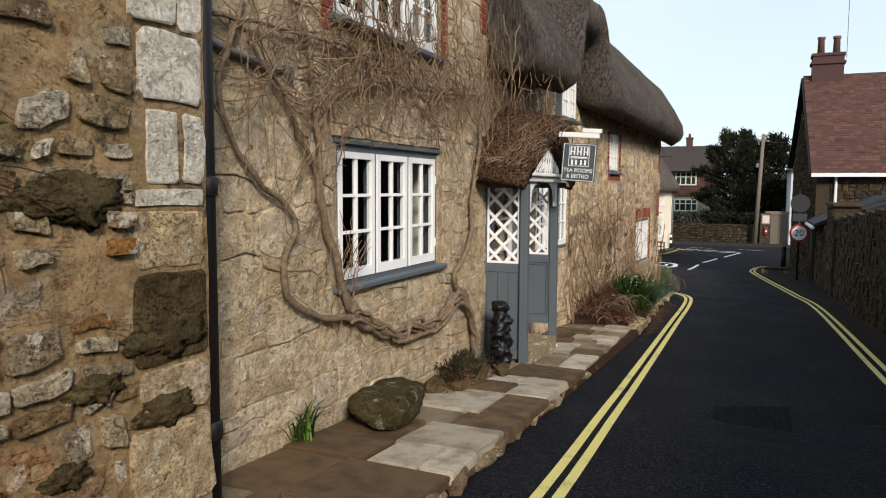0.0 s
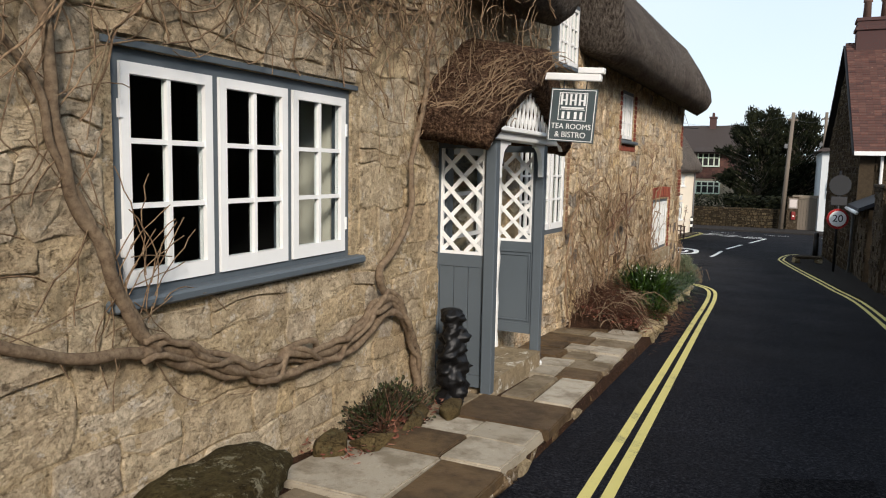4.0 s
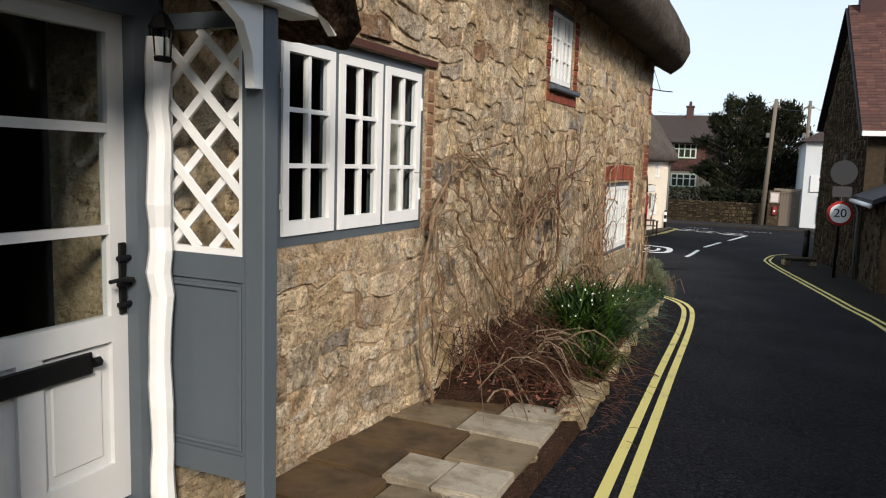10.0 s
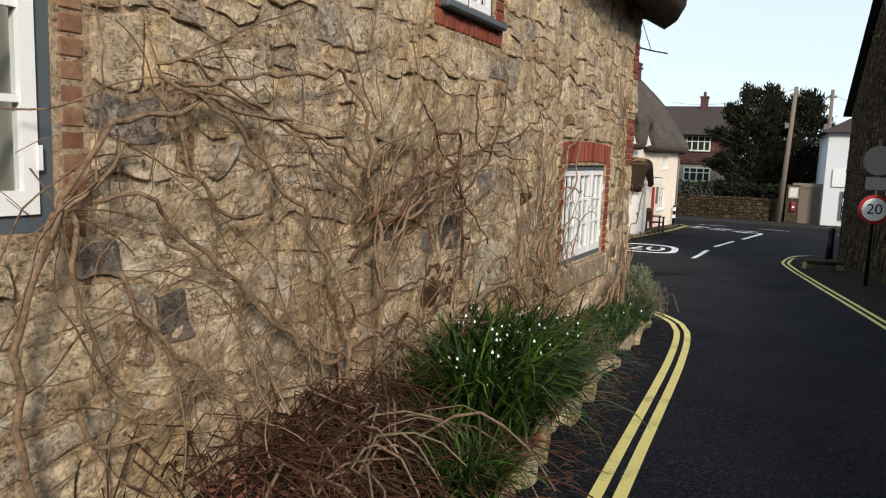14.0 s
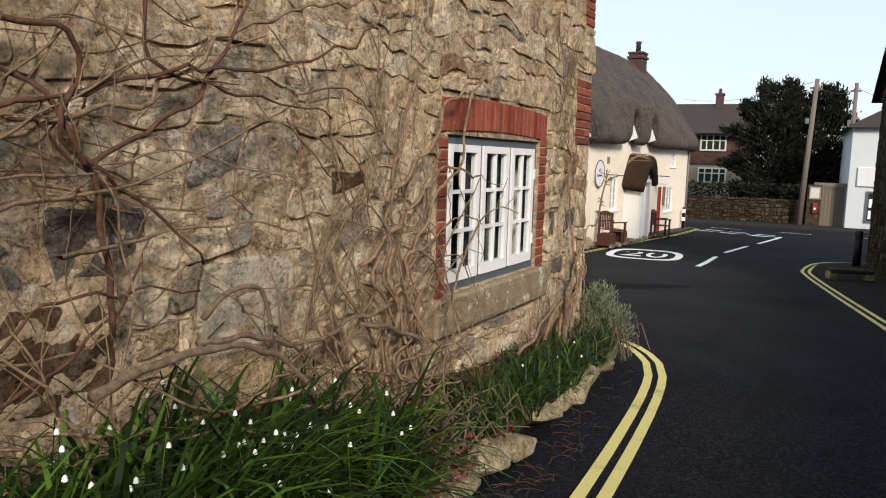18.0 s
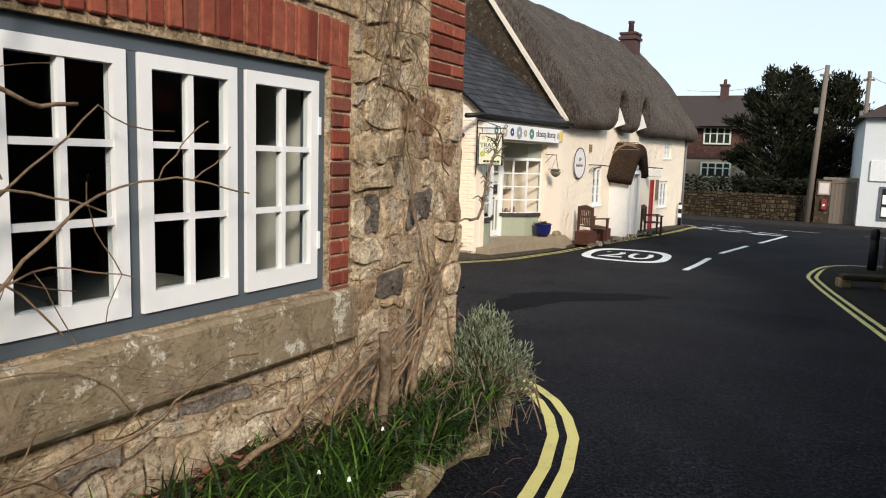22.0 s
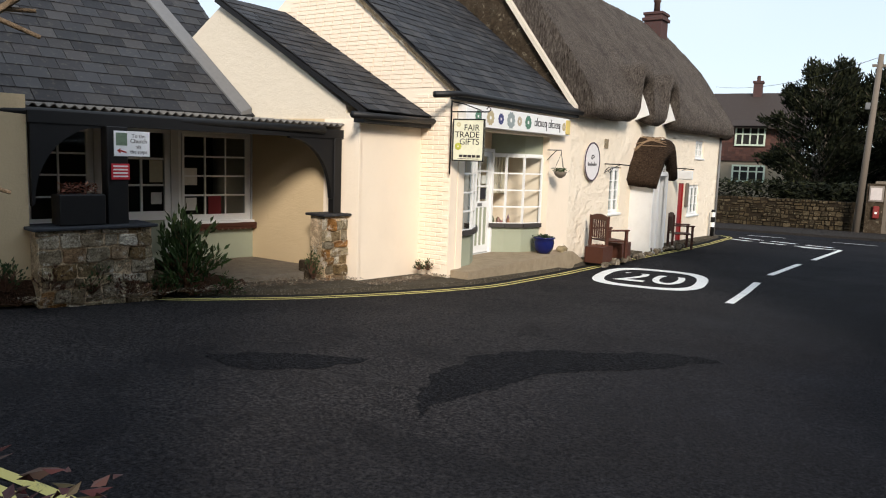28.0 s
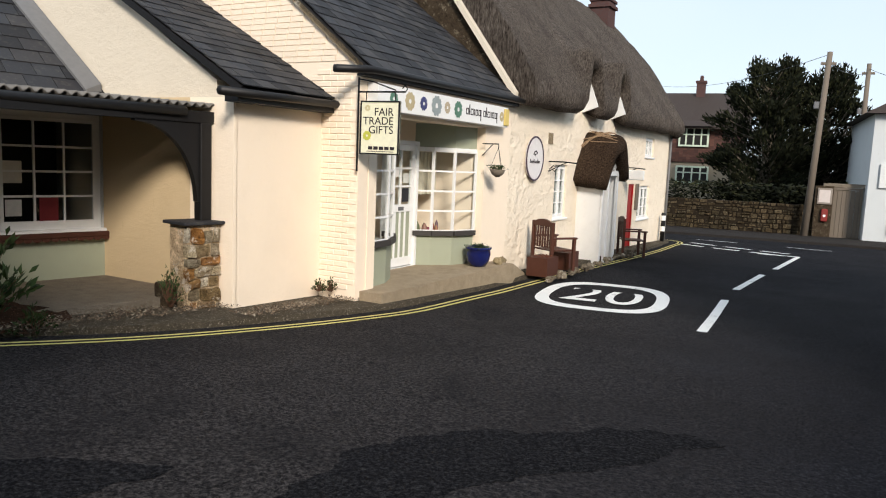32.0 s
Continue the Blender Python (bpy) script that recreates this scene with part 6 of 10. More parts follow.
grow(0.012, 0.007, M_TWIG, [(6.05, 0.3), (6.1, 0.12), (6.2, -0.02), (6.41, -0.23)], [(6.43, 0.26), (6.36, 0.11), (6.52, -0.03), (6.61, -0.16), (6.82, -0.32)], [(6.56, 0.25), (6.52, 0.09), (6.61, -0.04), (6.81, -0.14), (6.84, -0.27)], d=-0.1, wob=0.03)
grow(0.014, 0.008, M_TWIG, [(8.18, -0.68), (8.41, -0.61), (8.66, -0.53), (8.89, -0.39), (9.07, -0.33)], [(8.69, -0.67), (8.8, -0.54), (9.04, -0.43), (9.23, -0.35)], [(8.91, -0.89), (9.0, -0.74), (9.08, -0.53), (9.14, -0.38)],
     [(8.23, -0.84), (8.42, -0.94), (8.74, -1.09), (8.99, -1.11), (9.01, -1.02), (8.85, -0.88)], [(9.31, -1.07), (9.37, -0.87), (9.59, -0.79), (9.95, -0.84)], d=-0.2, wob=0.03)
grow(0.034, 0.026, M_BARK, [(9.0, -1.1), (9.05, -0.85), (9.1, -0.59), (9.06, -0.33)], d=-0.24, wob=0.03)
for e in range(6):
    s1 = 8.45 + 0.19 * e + rs.uniform(-0.05, 0.05)
    grow(0.008, 0.004, M_TWIG, [(s1, -1.0 + rs.uniform(0, 0.2)), (s1 * 0.55 + 4.34, -0.62 + rs.uniform(-0.06, 0.06)), (9.66 + rs.uniform(-0.08, 0.08), -0.22 + rs.uniform(-0.08, 0.1)), (9.7 + rs.uniform(-0.12, 0.1), -0.02 + rs.uniform(-0.1, 0.1))], d=-0.12 - 0.02 * (e % 5))
tw = B()


def arch(rng, s, z, ang, length, bendy, r, out=0.12):
    """A long stem that leaves the bed and arches over against the wall."""
    pts, n = [], 22
    d = -0.30 * rng.random() - 0.06
    for i in range(n + 1):
        t = i / n
        pts.append((s, d, z))
        ang += bendy / n + rng.uniform(-0.20, 0.20)
        s += math.cos(ang) * length / n
        z += math.sin(ang) * length / n
        d += (-0.05 - out * math.sin(t * 3.1) * rng.random() - d) * 0.18
    tw.tube(pts, [r * (1 - 0.65 * i / n) for i in range(n + 1)], 4, False)
    return pts


arcs = []
for i in range(26):
    s = rs.gauss(3.3, 0.45)
    arcs.append(arch(rs, s, -0.40 + rs.random() * 0.3, rs.gauss(1.75, 0.6), rs.uniform(0.8, 2.0), rs.choice((-1, 1)) * rs.uniform(0.8, 3.4), rs.uniform(0.003, 0.006)))
for i in range(16):
    s = rs.gauss(6.4, 0.35)
    arcs.append(arch(rs, s, -0.75 + rs.random() * 0.25, rs.gauss(1.6, 0.6), rs.uniform(0.8, 1.9), rs.choice((-1, 1)) * rs.uniform(0.8, 3.0), rs.uniform(0.005, 0.010)))
for i in range(9):
    s = rs.gauss(8.95, 0.2)
    arcs.append(arch(rs, s, -0.95 + rs.random() * 0.15, rs.gauss(1.2, 0.5), rs.uniform(0.4, 0.8), rs.choice((-1, 1)) * rs.uniform(0.3, 1.6), rs.uniform(0.004, 0.008)))
for i in range(16):
    s = rs.uniform(4.6, 7.4)
    arcs.append(arch(rs, s, -0.62, rs.choice((0.25, 2.9)) + rs.gauss(0, 0.25), rs.uniform(0.7, 1.4), rs.uniform(-0.5, 0.5), rs.uniform(0.006, 0.011), 0.35))
for i in range(13):
    s = rs.gauss(6.55, 0.25)
    arcs.append(arch(rs, s, -0.7 + rs.random() * 0.5, rs.gauss(1.6, 0.45), rs.uniform(1.0, 1.9), rs.choice((-1, 1)) * rs.uniform(1.2, 3.4), rs.uniform(0.007, 0.011)))
for i in range(18):
    s = rs.uniform(3.4, 4.6)
    arcs.append(arch(rs, s, rs.uniform(0.1, 1.0), rs.gauss(0.25, 0.4), rs.uniform(0.9, 1.9), rs.uniform(-0.8, 0.8), rs.uniform(0.006, 0.011)))
for i in range(30):
    s = rs.uniform(3.6, 6.6)
    arcs.append(arch(rs, s, rs.uniform(-0.65, -0.25), rs.choice((0.2, 2.9)) + rs.gauss(0, 0.3), rs.uniform(0.6, 1.3), rs.uniform(-0.8, 0.8), rs.uniform(0.006, 0.012), 0.55))
for i in range(230):
    p = rs.choice(rs.choice(arcs[:62] + arcs[-61:-30])[6:])
    tw.tube(wander(rs, p, rs.uniform(0, 6.28), rs.uniform(0.12, 0.5), curl=0.4, dmin=-0.03, dmax=-0.30), 0.0024 * rs.uniform(0.6, 1.6), 3, False)
for i in range(210):
    p = rs.choice(rs.choice(lines[4:32]))
    tw.tube(wander(rs, p, rs.uniform(0, 6.28), rs.uniform(0.08, 0.42), curl=0.4, dmin=-0.04, dmax=-0.22), 0.0024 * rs.uniform(0.6, 1.6), 3, False)
for i in range(34):
    p = lines[32][rs.randrange(len(lines[32]) * 2 // 3, len(lines[32]))]
    tw.tube(wander(rs, p, rs.uniform(0, 6.28), rs.uniform(0.08, 0.35), curl=0.4, dmin=-0.04, dmax=-0.14), 0.0024 * rs.uniform(0.6, 1.5), 3, False)
for i in range(90):
    p = rs.choice(rs.choice(lines[:15] + lines[15:21]))
    tw.tube(wander(rs, p, rs.gauss(0.5, 0.7) + rs.choice((0, 3.14)), rs.uniform(0.2, 0.8), curl=0.45, dmin=-0.03, dmax=-0.26), 0.0031 * rs.uniform(0.6, 1.5), 3, False)
for i in range(36):
    p = (rs.uniform(6.0, 7.0), -0.08, rs.uniform(-0.6, 0.9))
    tw.tube(wander(rs, p, rs.gauss(1.5, 0.7), rs.uniform(0.3, 1.0), curl=0.4, dmin=-0.03, dmax=-0.26), 0.0034 * rs.uniform(0.6, 1.6), 3, False)
for i in range(40):
    p = (rs.gauss(3.6, 0.5), -0.06, rs.gauss(0.95, 0.25))
    tw.tube(wander(rs, p, rs.uniform(0, 6.28), rs.uniform(0.3, 1.0), curl=0.6, dmax=-0.2), 0.003 * rs.uniform(0.6, 1.5), 3, False)
for i in range(60):
    p = (rs.gauss(9.35, 0.2), -0.06, rs.gauss(1.45, 0.3))
    tw.tube(wander(rs, p, rs.uniform(0, 6.28), rs.uniform(0.15, 0.5), curl=0.7, dmax=-0.2), 0.0028 * rs.uniform(0.6, 1.4), 3, False)
tagged(part("twig_tangle", tw, M_TWIG, clm, "tangle of thin brown stems", True), kind="stuff")
# the spur that grows out past the corner
sp = B()
SPUR = [(10.28, -0.08, 0.12), (10.36, -0.10, 0.13), (10.42, -0.10, 0.20), (10.44, -0.11, 0.34), (10.48, -0.12, 0.48), (10.56, -0.12, 0.58)]
sp.tube(SPUR, [0.009, 0.009, 0.009, 0.008, 0.007, 0.005], 7, False)
for i in range(26):
    p = Vector(SPUR[rs.randrange(2, 6)]) + Vector((0, 0, rs.uniform(-0.05, 0.05)))
    a, e = rs.uniform(-0.8, 3.9), rs.uniform(-0.2, 0.9)
    l = rs.uniform(0.05, 0.15)
    q = p + Vector((math.cos(a) * math.cos(e), 0.5 * math.sin(a) * math.cos(e), math.sin(e))) * l
    sp.tube([tuple(p), tuple((p + q) / 2 + Vector((0, 0, 0.02))), tuple(q)], [0.005, 0.0042, 0.003], 5, False)
part("spur", sp, M_BARK, clm, "stubby grey branch past the corner", True)

# heap of dead stems and leaves in the bed
heap = B()
for i in range(520):
    y = rs.triangular(11.6, 14.0, 12.7)
    t = rs.random() ** 1.5
    x = xw(y) + 0.05 + 0.75 * t
    z = ground_z(y) + 0.28 + rs.random() * 0.25 * (1 - t)
    a = rs.uniform(-0.5, 3.6)
    l = rs.uniform(0.25, 0.9)
    h = rs.uniform(0.02, 0.24) * (1.1 - t)
    pts = [(x, y, z), (x + 0.25 * l * math.cos(a), y + 0.4 * l * math.sin(a), z + h), (x + 0.5 * l * math.cos(a) + 0.08, y + 0.8 * l * math.sin(a), z + h * 0.9 - 0.05), (x + 0.6 * l * math.cos(a) + 0.12, y + l * math.sin(a), max(ground_z(y) + 0.2, z + h * 0.3 - 0.15))]
    pts = [Vector(v) + Vector((rs.gauss(0, 0.02), rs.gauss(0, 0.03), rs.gauss(0, 0.02))) for v in pts]
    heap.tube([v.to_tuple() for v in pts], 0.0028 * rs.uniform(0.6, 1.9), 3, False)
solid("dead_stems", heap, M_DEADSTEM, "heap of dry reddish-brown stems under the climber", "dead plants", "stuff", smooth=True)
# thick dry canes that arch over the heap, and the brown tangle between the leaf clumps
canes = B()
for i in range(46):
    y = rs.triangular(11.5, 13.7, 12.5)
    x = xw(y) + rs.uniform(0.08, 0.5)
    z = ground_z(y) + rs.uniform(0.16, 0.3)
    out, along, up = rs.uniform(0.1, 0.75), rs.uniform(-0.8, 0.7), rs.uniform(0.15, 0.62)
    pts = []
    for j in range(7):
        t = j / 6
        pts.append((x + out * t + rs.gauss(0, 0.012), y + along * t ** 1.3 + rs.gauss(0, 0.015), max(ground_z(y) + 0.14, z + up * 2.6 * t * (1 - t) - 0.12 * t)))
    r = rs.uniform(0.004, 0.010)
    canes.tube(pts, [r * (1 - 0.09 * j) for j in range(7)], 5, False)
for i in range(240):
    y = rs.choice((rs.gauss(16.15, 0.32), rs.gauss(19.2, 0.4)))
    x = xw(y) + rs.uniform(0.05, 0.62)
    z = ground_z(y) + rs.uniform(0.16, 0.42)
    a, l = rs.uniform(0, 6.28), rs.uniform(0.15, 0.5)
    canes.tube([(x, y, z), (x + 0.3 * l * math.cos(a), y + 0.5 * l * math.sin(a), z + rs.uniform(0.0, 0.14)), (x + 0.5 * l * math.cos(a), y + l * math.sin(a), max(ground_z(y) + 0.15, z - rs.uniform(0, 0.16)))], rs.uniform(0.002, 0.006), 4, False)
solid("dead_canes", canes, M_BARK, "dry brown canes arching out of the bed", "dead plants", "stuff", smooth=True)


def leaves_on(b, rng, p, size, n=1):
    """Small curled leaves, lying at random."""
    for i in range(n):
        u = Vector((rng.uniform(-1, 1), rng.uniform(-1, 1), rng.uniform(-0.4, 0.4))).normalized()
        v = u.cross(Vector((rng.uniform(-0.4, 0.4), rng.uniform(-0.4, 0.4), 1))).normalized()
        k = size * rng.uniform(0.6, 1.4)
        c = Vector(p)
        w = u.cross(v) * k * 0.2
        b.add([c - u * k, c - v * k * 0.45 + w, c + u * k, c + v * k * 0.45 + w], [(0, 1, 2), (0, 2, 3)])


lt = B()
for i in range(5200):
    y = rs.triangular(11.5, 20.2, 12.9)
    t = rs.random()
    x = xw(min(y, 19.8)) + 0.05 + t * (1.0 if y < 19 else 0.7)
    lim = float(np.interp(y, (11.5, 13, 16.3, 20.4), (-1.68, -1.75, -1.93, -2.2)))
    x = min(x, lim)
    hz = 0.14 + 0.22 * (lim - x) / max(0.2, lim - xw(min(y, 19.8)))
    leaves_on(lt, rs, (x, y, ground_z(y) + hz + 0.02 + rs.random() * 0.04), 0.024)
solid("leaf_litter", lt, M_DEAD, "scattered dead brown leaves on the bed", "dead leaves", "stuff")
st = B()
for i in range(260):
    y = rs.triangular(11.0, 20.0, 14.0)
    lim = float(np.interp(y, (9, 11.8, 13, 16.3, 19.2, 20.4), (-1.66, -1.60, -1.62, -1.80, -1.80, -2.0)))
    x = lim + abs(rs.gauss(0, 0.09))
    a = rs.uniform(0, 6.28)
    l = rs.uniform(0.04, 0.16)
    st.tube([(x, y, ground_z(y) + 0.006), (x + l * 0.5 * math.cos(a), y + l * 0.5 * math.sin(a), ground_z(y) + 0.02), (x + l * math.cos(a), y + l * math.sin(a), ground_z(y) + 0.008)], 0.0018, 3, False)
solid("twig_litter", st, M_TWIGD, "dry broken twigs along the gutter", "twigs", "stuff")


def blade(b, rng, base, lean, length, width):
    """One strap leaf that arches over."""
    a = rng.uniform(0, 6.28)
    out = Vector((math.cos(a), math.sin(a), 0))
    side = Vector((-out.y, out.x, 0)) * width / 2
    p = Vector(base)
    el = radians(rng.uniform(48, 86))
    o = len(b.v)
    n = 6
    for i in range(n + 1):
        t = i / n
        w = side * (1 - t ** 3) * (0.7 + 0.5 * t * (1 - t))
        b.v += [tuple(p - w), tuple(p + w)]
        p = p + (out * math.cos(el) + Vector((0, 0, math.sin(el)))) * length / n
        el -= lean / n * (0.4 + 1.5 * t)
    for i in range(n):
        b.f.append((o + 2 * i, o + 2 * i + 1, o + 2 * i + 3, o + 2 * i + 2))


def clump(name, cx, cy, rx, ry, n, length, label, flowers=0, width=0.016, cat="plant"):
    rng = random.Random(int(cx * 100 + cy * 10))
    c = thing(name, Matrix.Translation((cx, cy, 0)), label, cat)
    b = B()
    for i in range(n):
        a, r = rng.uniform(0, 6.28), math.sqrt(rng.random())
        x, y = rx * r * math.cos(a), ry * r * math.sin(a)
        z = ground_z(cy + y) + 0.16
        blade(b, rng, (x, y, z), rng.uniform(1.2, 2.9), length * rng.uniform(0.6, 1.15), width * rng.uniform(0.7, 1.3))
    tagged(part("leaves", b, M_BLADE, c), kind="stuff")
    if flowers:
        f, s = B(), B()
        for i in range(flowers):
            a, r = rng.uniform(0, 6.28), math.sqrt(rng.random()) * 1.05
            x, y = rx * r * math.cos(a), ry * r * math.sin(a)
            z = ground_z(cy + y) + 0.16
            h = length * rng.uniform(0.45, 0.78)
            q = Vector((x + rng.uniform(-0.06, 0.06), y + rng.uniform(-0.06, 0.06), z + h))
            s.tube([(x, y, z), (x, y, z + h * 0.6), tuple(q), tuple(q + Vector((0.02, -0.01, -0.015)))], 0.0025, 3, False)
            m = Matrix.Translation(q + Vector((0.022, -0.012, -0.035)))
            o = len(f.v)
            f.lathe([(0.002, 0.012), (0.006, 0.007), (0.0075, 0.0), (0.0085, -0.004)], 6)
            f.v[o:] = [tuple(m @ Vector(v)) for v in f.v[o:]]
        tagged(part("stalk_cluster", s, M_BLADE, c), kind="stuff")
        tagged(part("flowers", f, M_PETAL, c, "small white nodding bells"), kind="stuff")
    return c


SNOW = "clump of green strap leaves with small white bell flowers"
clump("snowflake_clump", -2.10, 13.88, 0.28, 0.34, 640, 0.88, SNOW, 22, 0.026)
clump("snowflake_clump", -2.30, 14.45, 0.34, 0.40, 620, 0.95, SNOW, 26, 0.026)
clump("snowflake_clump", -2.20, 15.05, 0.38, 0.45, 640, 0.80, SNOW, 40, 0.025)
clump("snowflake_clump", -2.34, 15.75, 0.20, 0.30, 260, 0.46, SNOW, 8, 0.016)
clump("grass_tuft", -1.86, 12.95, 0.16, 0.18, 300, 0.46, "low tuft of green strap leaves at the bed's edge", 0, 0.013)
clump("grass_tuft", -2.15, 16.9, 0.27, 0.6, 760, 0.42, "low tuft of green strap leaves under the window", 0, 0.013)
clump("grass_tuft", -2.15, 17.9, 0.27, 0.6, 860, 0.42, "low tuft of green strap leaves under the window", 4, 0.013)
clump("grass_tuft", -2.15, 18.9, 0.27, 0.6, 860, 0.42, "low tuft of green strap leaves under the window", 0, 0.013)
clump("grass_tuft", -2.20, 19.5, 0.24, 0.4, 460, 0.38, "low tuft of green strap leaves near the corner", 0, 0.012)
clump("grass_tuft", -2.80, 4.12, 0.08, 0.10, 50, 0.34, "small tuft of bluish strap leaves against the wall", 0, 0.016)


def shrub(name, m, rx, ry, rz, n, size, mat, label, twigs=60, cat="shrub", flat=0.45, seed=1):
    """Leaves on fine twigs, filling a low dome."""
    rng = random.Random(seed)
    s = thing(name, m, label, cat)
    t = B()
    l = B()
    for i in range(twigs):
        a, e = rng.uniform(0, 6.28), rng.uniform(0.15, 1.5)
        k = rng.uniform(0.75, 1.08)
        tip = Vector((rx * math.cos(a) * math.cos(e) * k, ry * math.sin(a) * math.cos(e) * k, rz * math.sin(e) * k))
        mid = tip * 0.5 + Vector((rng.uniform(-0.05, 0.05), rng.uniform(-0.05, 0.05), 0.05 * rz))
        t.tube([(0.1 * tip.x, 0.1 * tip.y, 0), tuple(mid), tuple(tip)], [0.008, 0.005, 0.002], 4, False)
        for j in range(n // twigs):
            v = 0.35 + 0.7 * rng.random() ** 0.6
            p = tip * v + Vector((rng.gauss(0, 0.06 * rx), rng.gauss(0, 0.06 * ry), rng.gauss(0, 0.06 * rz)))
            u = (tip.normalized() + Vector((rng.uniform(-0.8, 0.8), rng.uniform(-0.8, 0.8), rng.uniform(-0.3, 0.8)))).normalized()
            w = u.orthogonal().normalized()
            w = Matrix.Rotation(rng.uniform(0, 6.28), 3, u) @ w
            h = size * rng.uniform(0.6, 1.4)
            q = u.cross(w) * h * 0.12
            l.add([p, p + u * h * 0.5 - w * h * flat * 0.5 + q, p + u * h, p + u * h * 0.5 + w * h * flat * 0.5 + q], [(0, 1, 2), (0, 2, 3)])
    tagged(part("twig_tangle", t, M_TWIGD, s), kind="stuff")
    tagged(part("leaves", l, mat, s), kind="stuff")
    return s


shrub("lavender_bush", pose(-2.20, 19.95, -1.08), 0.33, 0.36, 0.56, 7000, 0.042, M_LAV, "rounded grey-green lavender bush at the wall's corner", 130, flat=0.22, seed=4)
shrub("low_shrub", pose(-2.68, 6.72, -0.38), 0.24, 0.62, 0.30, 2400, 0.034, M_DARKEVER, "small straggly evergreen shrub in a wall bed", 90, seed=7)
M_MOSSROCK = stone_material("mossy_rock", [lin(84, 72, 48), lin(70, 60, 40)], False, dirt=0.95, lichen=(0.10, 0.09, 0.045, 1))
for x, y, lx, ly, lz, rz in ((-2.50, 6.85, 0.10, 0.45, 0.12, 8), (-2.50, 6.28, 0.18, 0.28, 0.12, -20), (-2.68, 6.05, 0.20, 0.24, 0.14, 30), (-2.40, 7.22, 0.14, 0.34, 0.14, 12)):
    solid("bed_rock", rock(random.Random(int(y * 100)), lx, ly, lz), M_MOSSROCK, "mossy brown rock edging the little wall bed", "rock", m=pose(x, y, ground_z(y) + 0.13 + lz * 0.35, 4, 6, rz), group="rocks of the little wall bed")
lt = B()
for i in range(420):
    y = rs.uniform(5.9, 7.5)
    leaves_on(lt, rs, (rs.uniform(-2.85, -2.42), y, ground_z(y) + 0.14 + rs.random() * 0.06), 0.02)
solid("leaf_litter", lt, M_DEAD, "dead leaves among the rocks of the wall bed", "dead leaves", "stuff")
shrub("low_shrub", pose(-2.3, 17.0, -0.95), 0.3, 0.5, 0.35, 300, 0.03, M_TWIGD, "low bare brown shrub in the bed", 90, seed=9)

for ts in (7.75, 8.55):
    tbl = thing("tea_table", COT2 @ Matrix.Translation((ts, 1.05, -0.9)), "small round pale tea-room table behind the window", "table", "tea-room tables")
    b = B()
    b.lathe([(0.40, 0.70), (0.42, 0.705), (0.42, 0.725), (0.40, 0.73)], 28)
    part("tabletop", b, M_REVEAL, tbl, smooth=True)
    b = B()
    b.lathe([(0.22, 0.0), (0.2, 0.03), (0.04, 0.06), (0.035, 0.70)], 16)
    part("pedestal", b, M_DARKWOOD, tbl, smooth=True)
    chr_ = thing("tea_chair", COT2 @ pose(ts + 0.42, 1.25, -0.9, 0, 0, 30), "dark wooden chair drawn up to the tea table", "chair", "tea-room chairs")
    b = B()
    b.box(-0.2, 0.2, -0.2, 0.2, 0.43, 0.46, 0.01)
    part("seat", b, M_DARKWOOD, chr_)
    for x, y, h in ((-0.18, -0.18, 0.43), (0.18, -0.18, 0.43), (-0.18, 0.18, 0.95), (0.18, 0.18, 0.95)):
        b = B()
        b.tube([(x, y, 0), (x, y, h)], 0.016, 8)
        part("leg", b, M_DARKWOOD, chr_, smooth=True)
    b = B()
    b.tube([(-0.18, 0.18, 0.92), (-0.1, 0.2, 0.97), (0.1, 0.2, 0.97), (0.18, 0.18, 0.92)], 0.02, 8)
    part("backrest", b, M_DARKWOOD, chr_, smooth=True)
rs = random.Random(58)
iv = thing("ivy_sprig", PIERF @ Matrix.Translation((1.55, 0, 1.75)), "small ivy sprig creeping over the rubble wall", "ivy")
b = B()
for i in range(7):
    b.tube(wander(rs, (rs.uniform(-0.25, 0.0), -0.03, rs.uniform(-0.2, 0.2)), rs.uniform(-0.8, 0.8), rs.uniform(0.2, 0.5), curl=0.4, dmax=-0.08), 0.003, 3, False)
tagged(part("stem_tangle", b, M_TWIGD, iv), kind="stuff")
b = B()
for i in range(90):
    leaves_on(b, rs, (rs.gauss(0.0, 0.12), -0.04 - rs.random() * 0.05, rs.gauss(0.0, 0.13)), 0.022)
tagged(part("leaf_cover", b, M_EVER, iv), kind="stuff")
for ms, mz, mr in ((1.98, 1.55, 0.22), (2.42, 0.62, 0.15), (2.05, 0.80, 0.12), (2.45, 0.95, 0.2), (1.9, 0.5, 0.1)):
    b = B()
    bm = bmesh.new()
    bmesh.ops.create_icosphere(bm, subdivisions=4, radius=1.0)
    for q in bm.verts:
        k = 1 + 0.5 * noise.noise(q.co * 2.2 + Vector((ms, mz, 0))) + 0.35 * noise.noise(q.co * 7)
        q.co = (q.co.x * mr * k, q.co.y * 0.030 * k - 0.012, q.co.z * mr * 0.42 * k)
    b.take(bm)
    solid("moss_patch", b, M_MOSSROCK, "dark brown-green moss cushion on the rubble wall", "moss", m=PIERF @ Matrix.Translation((ms, -0.012, mz)), smooth=True, group="moss on the rubble wall")

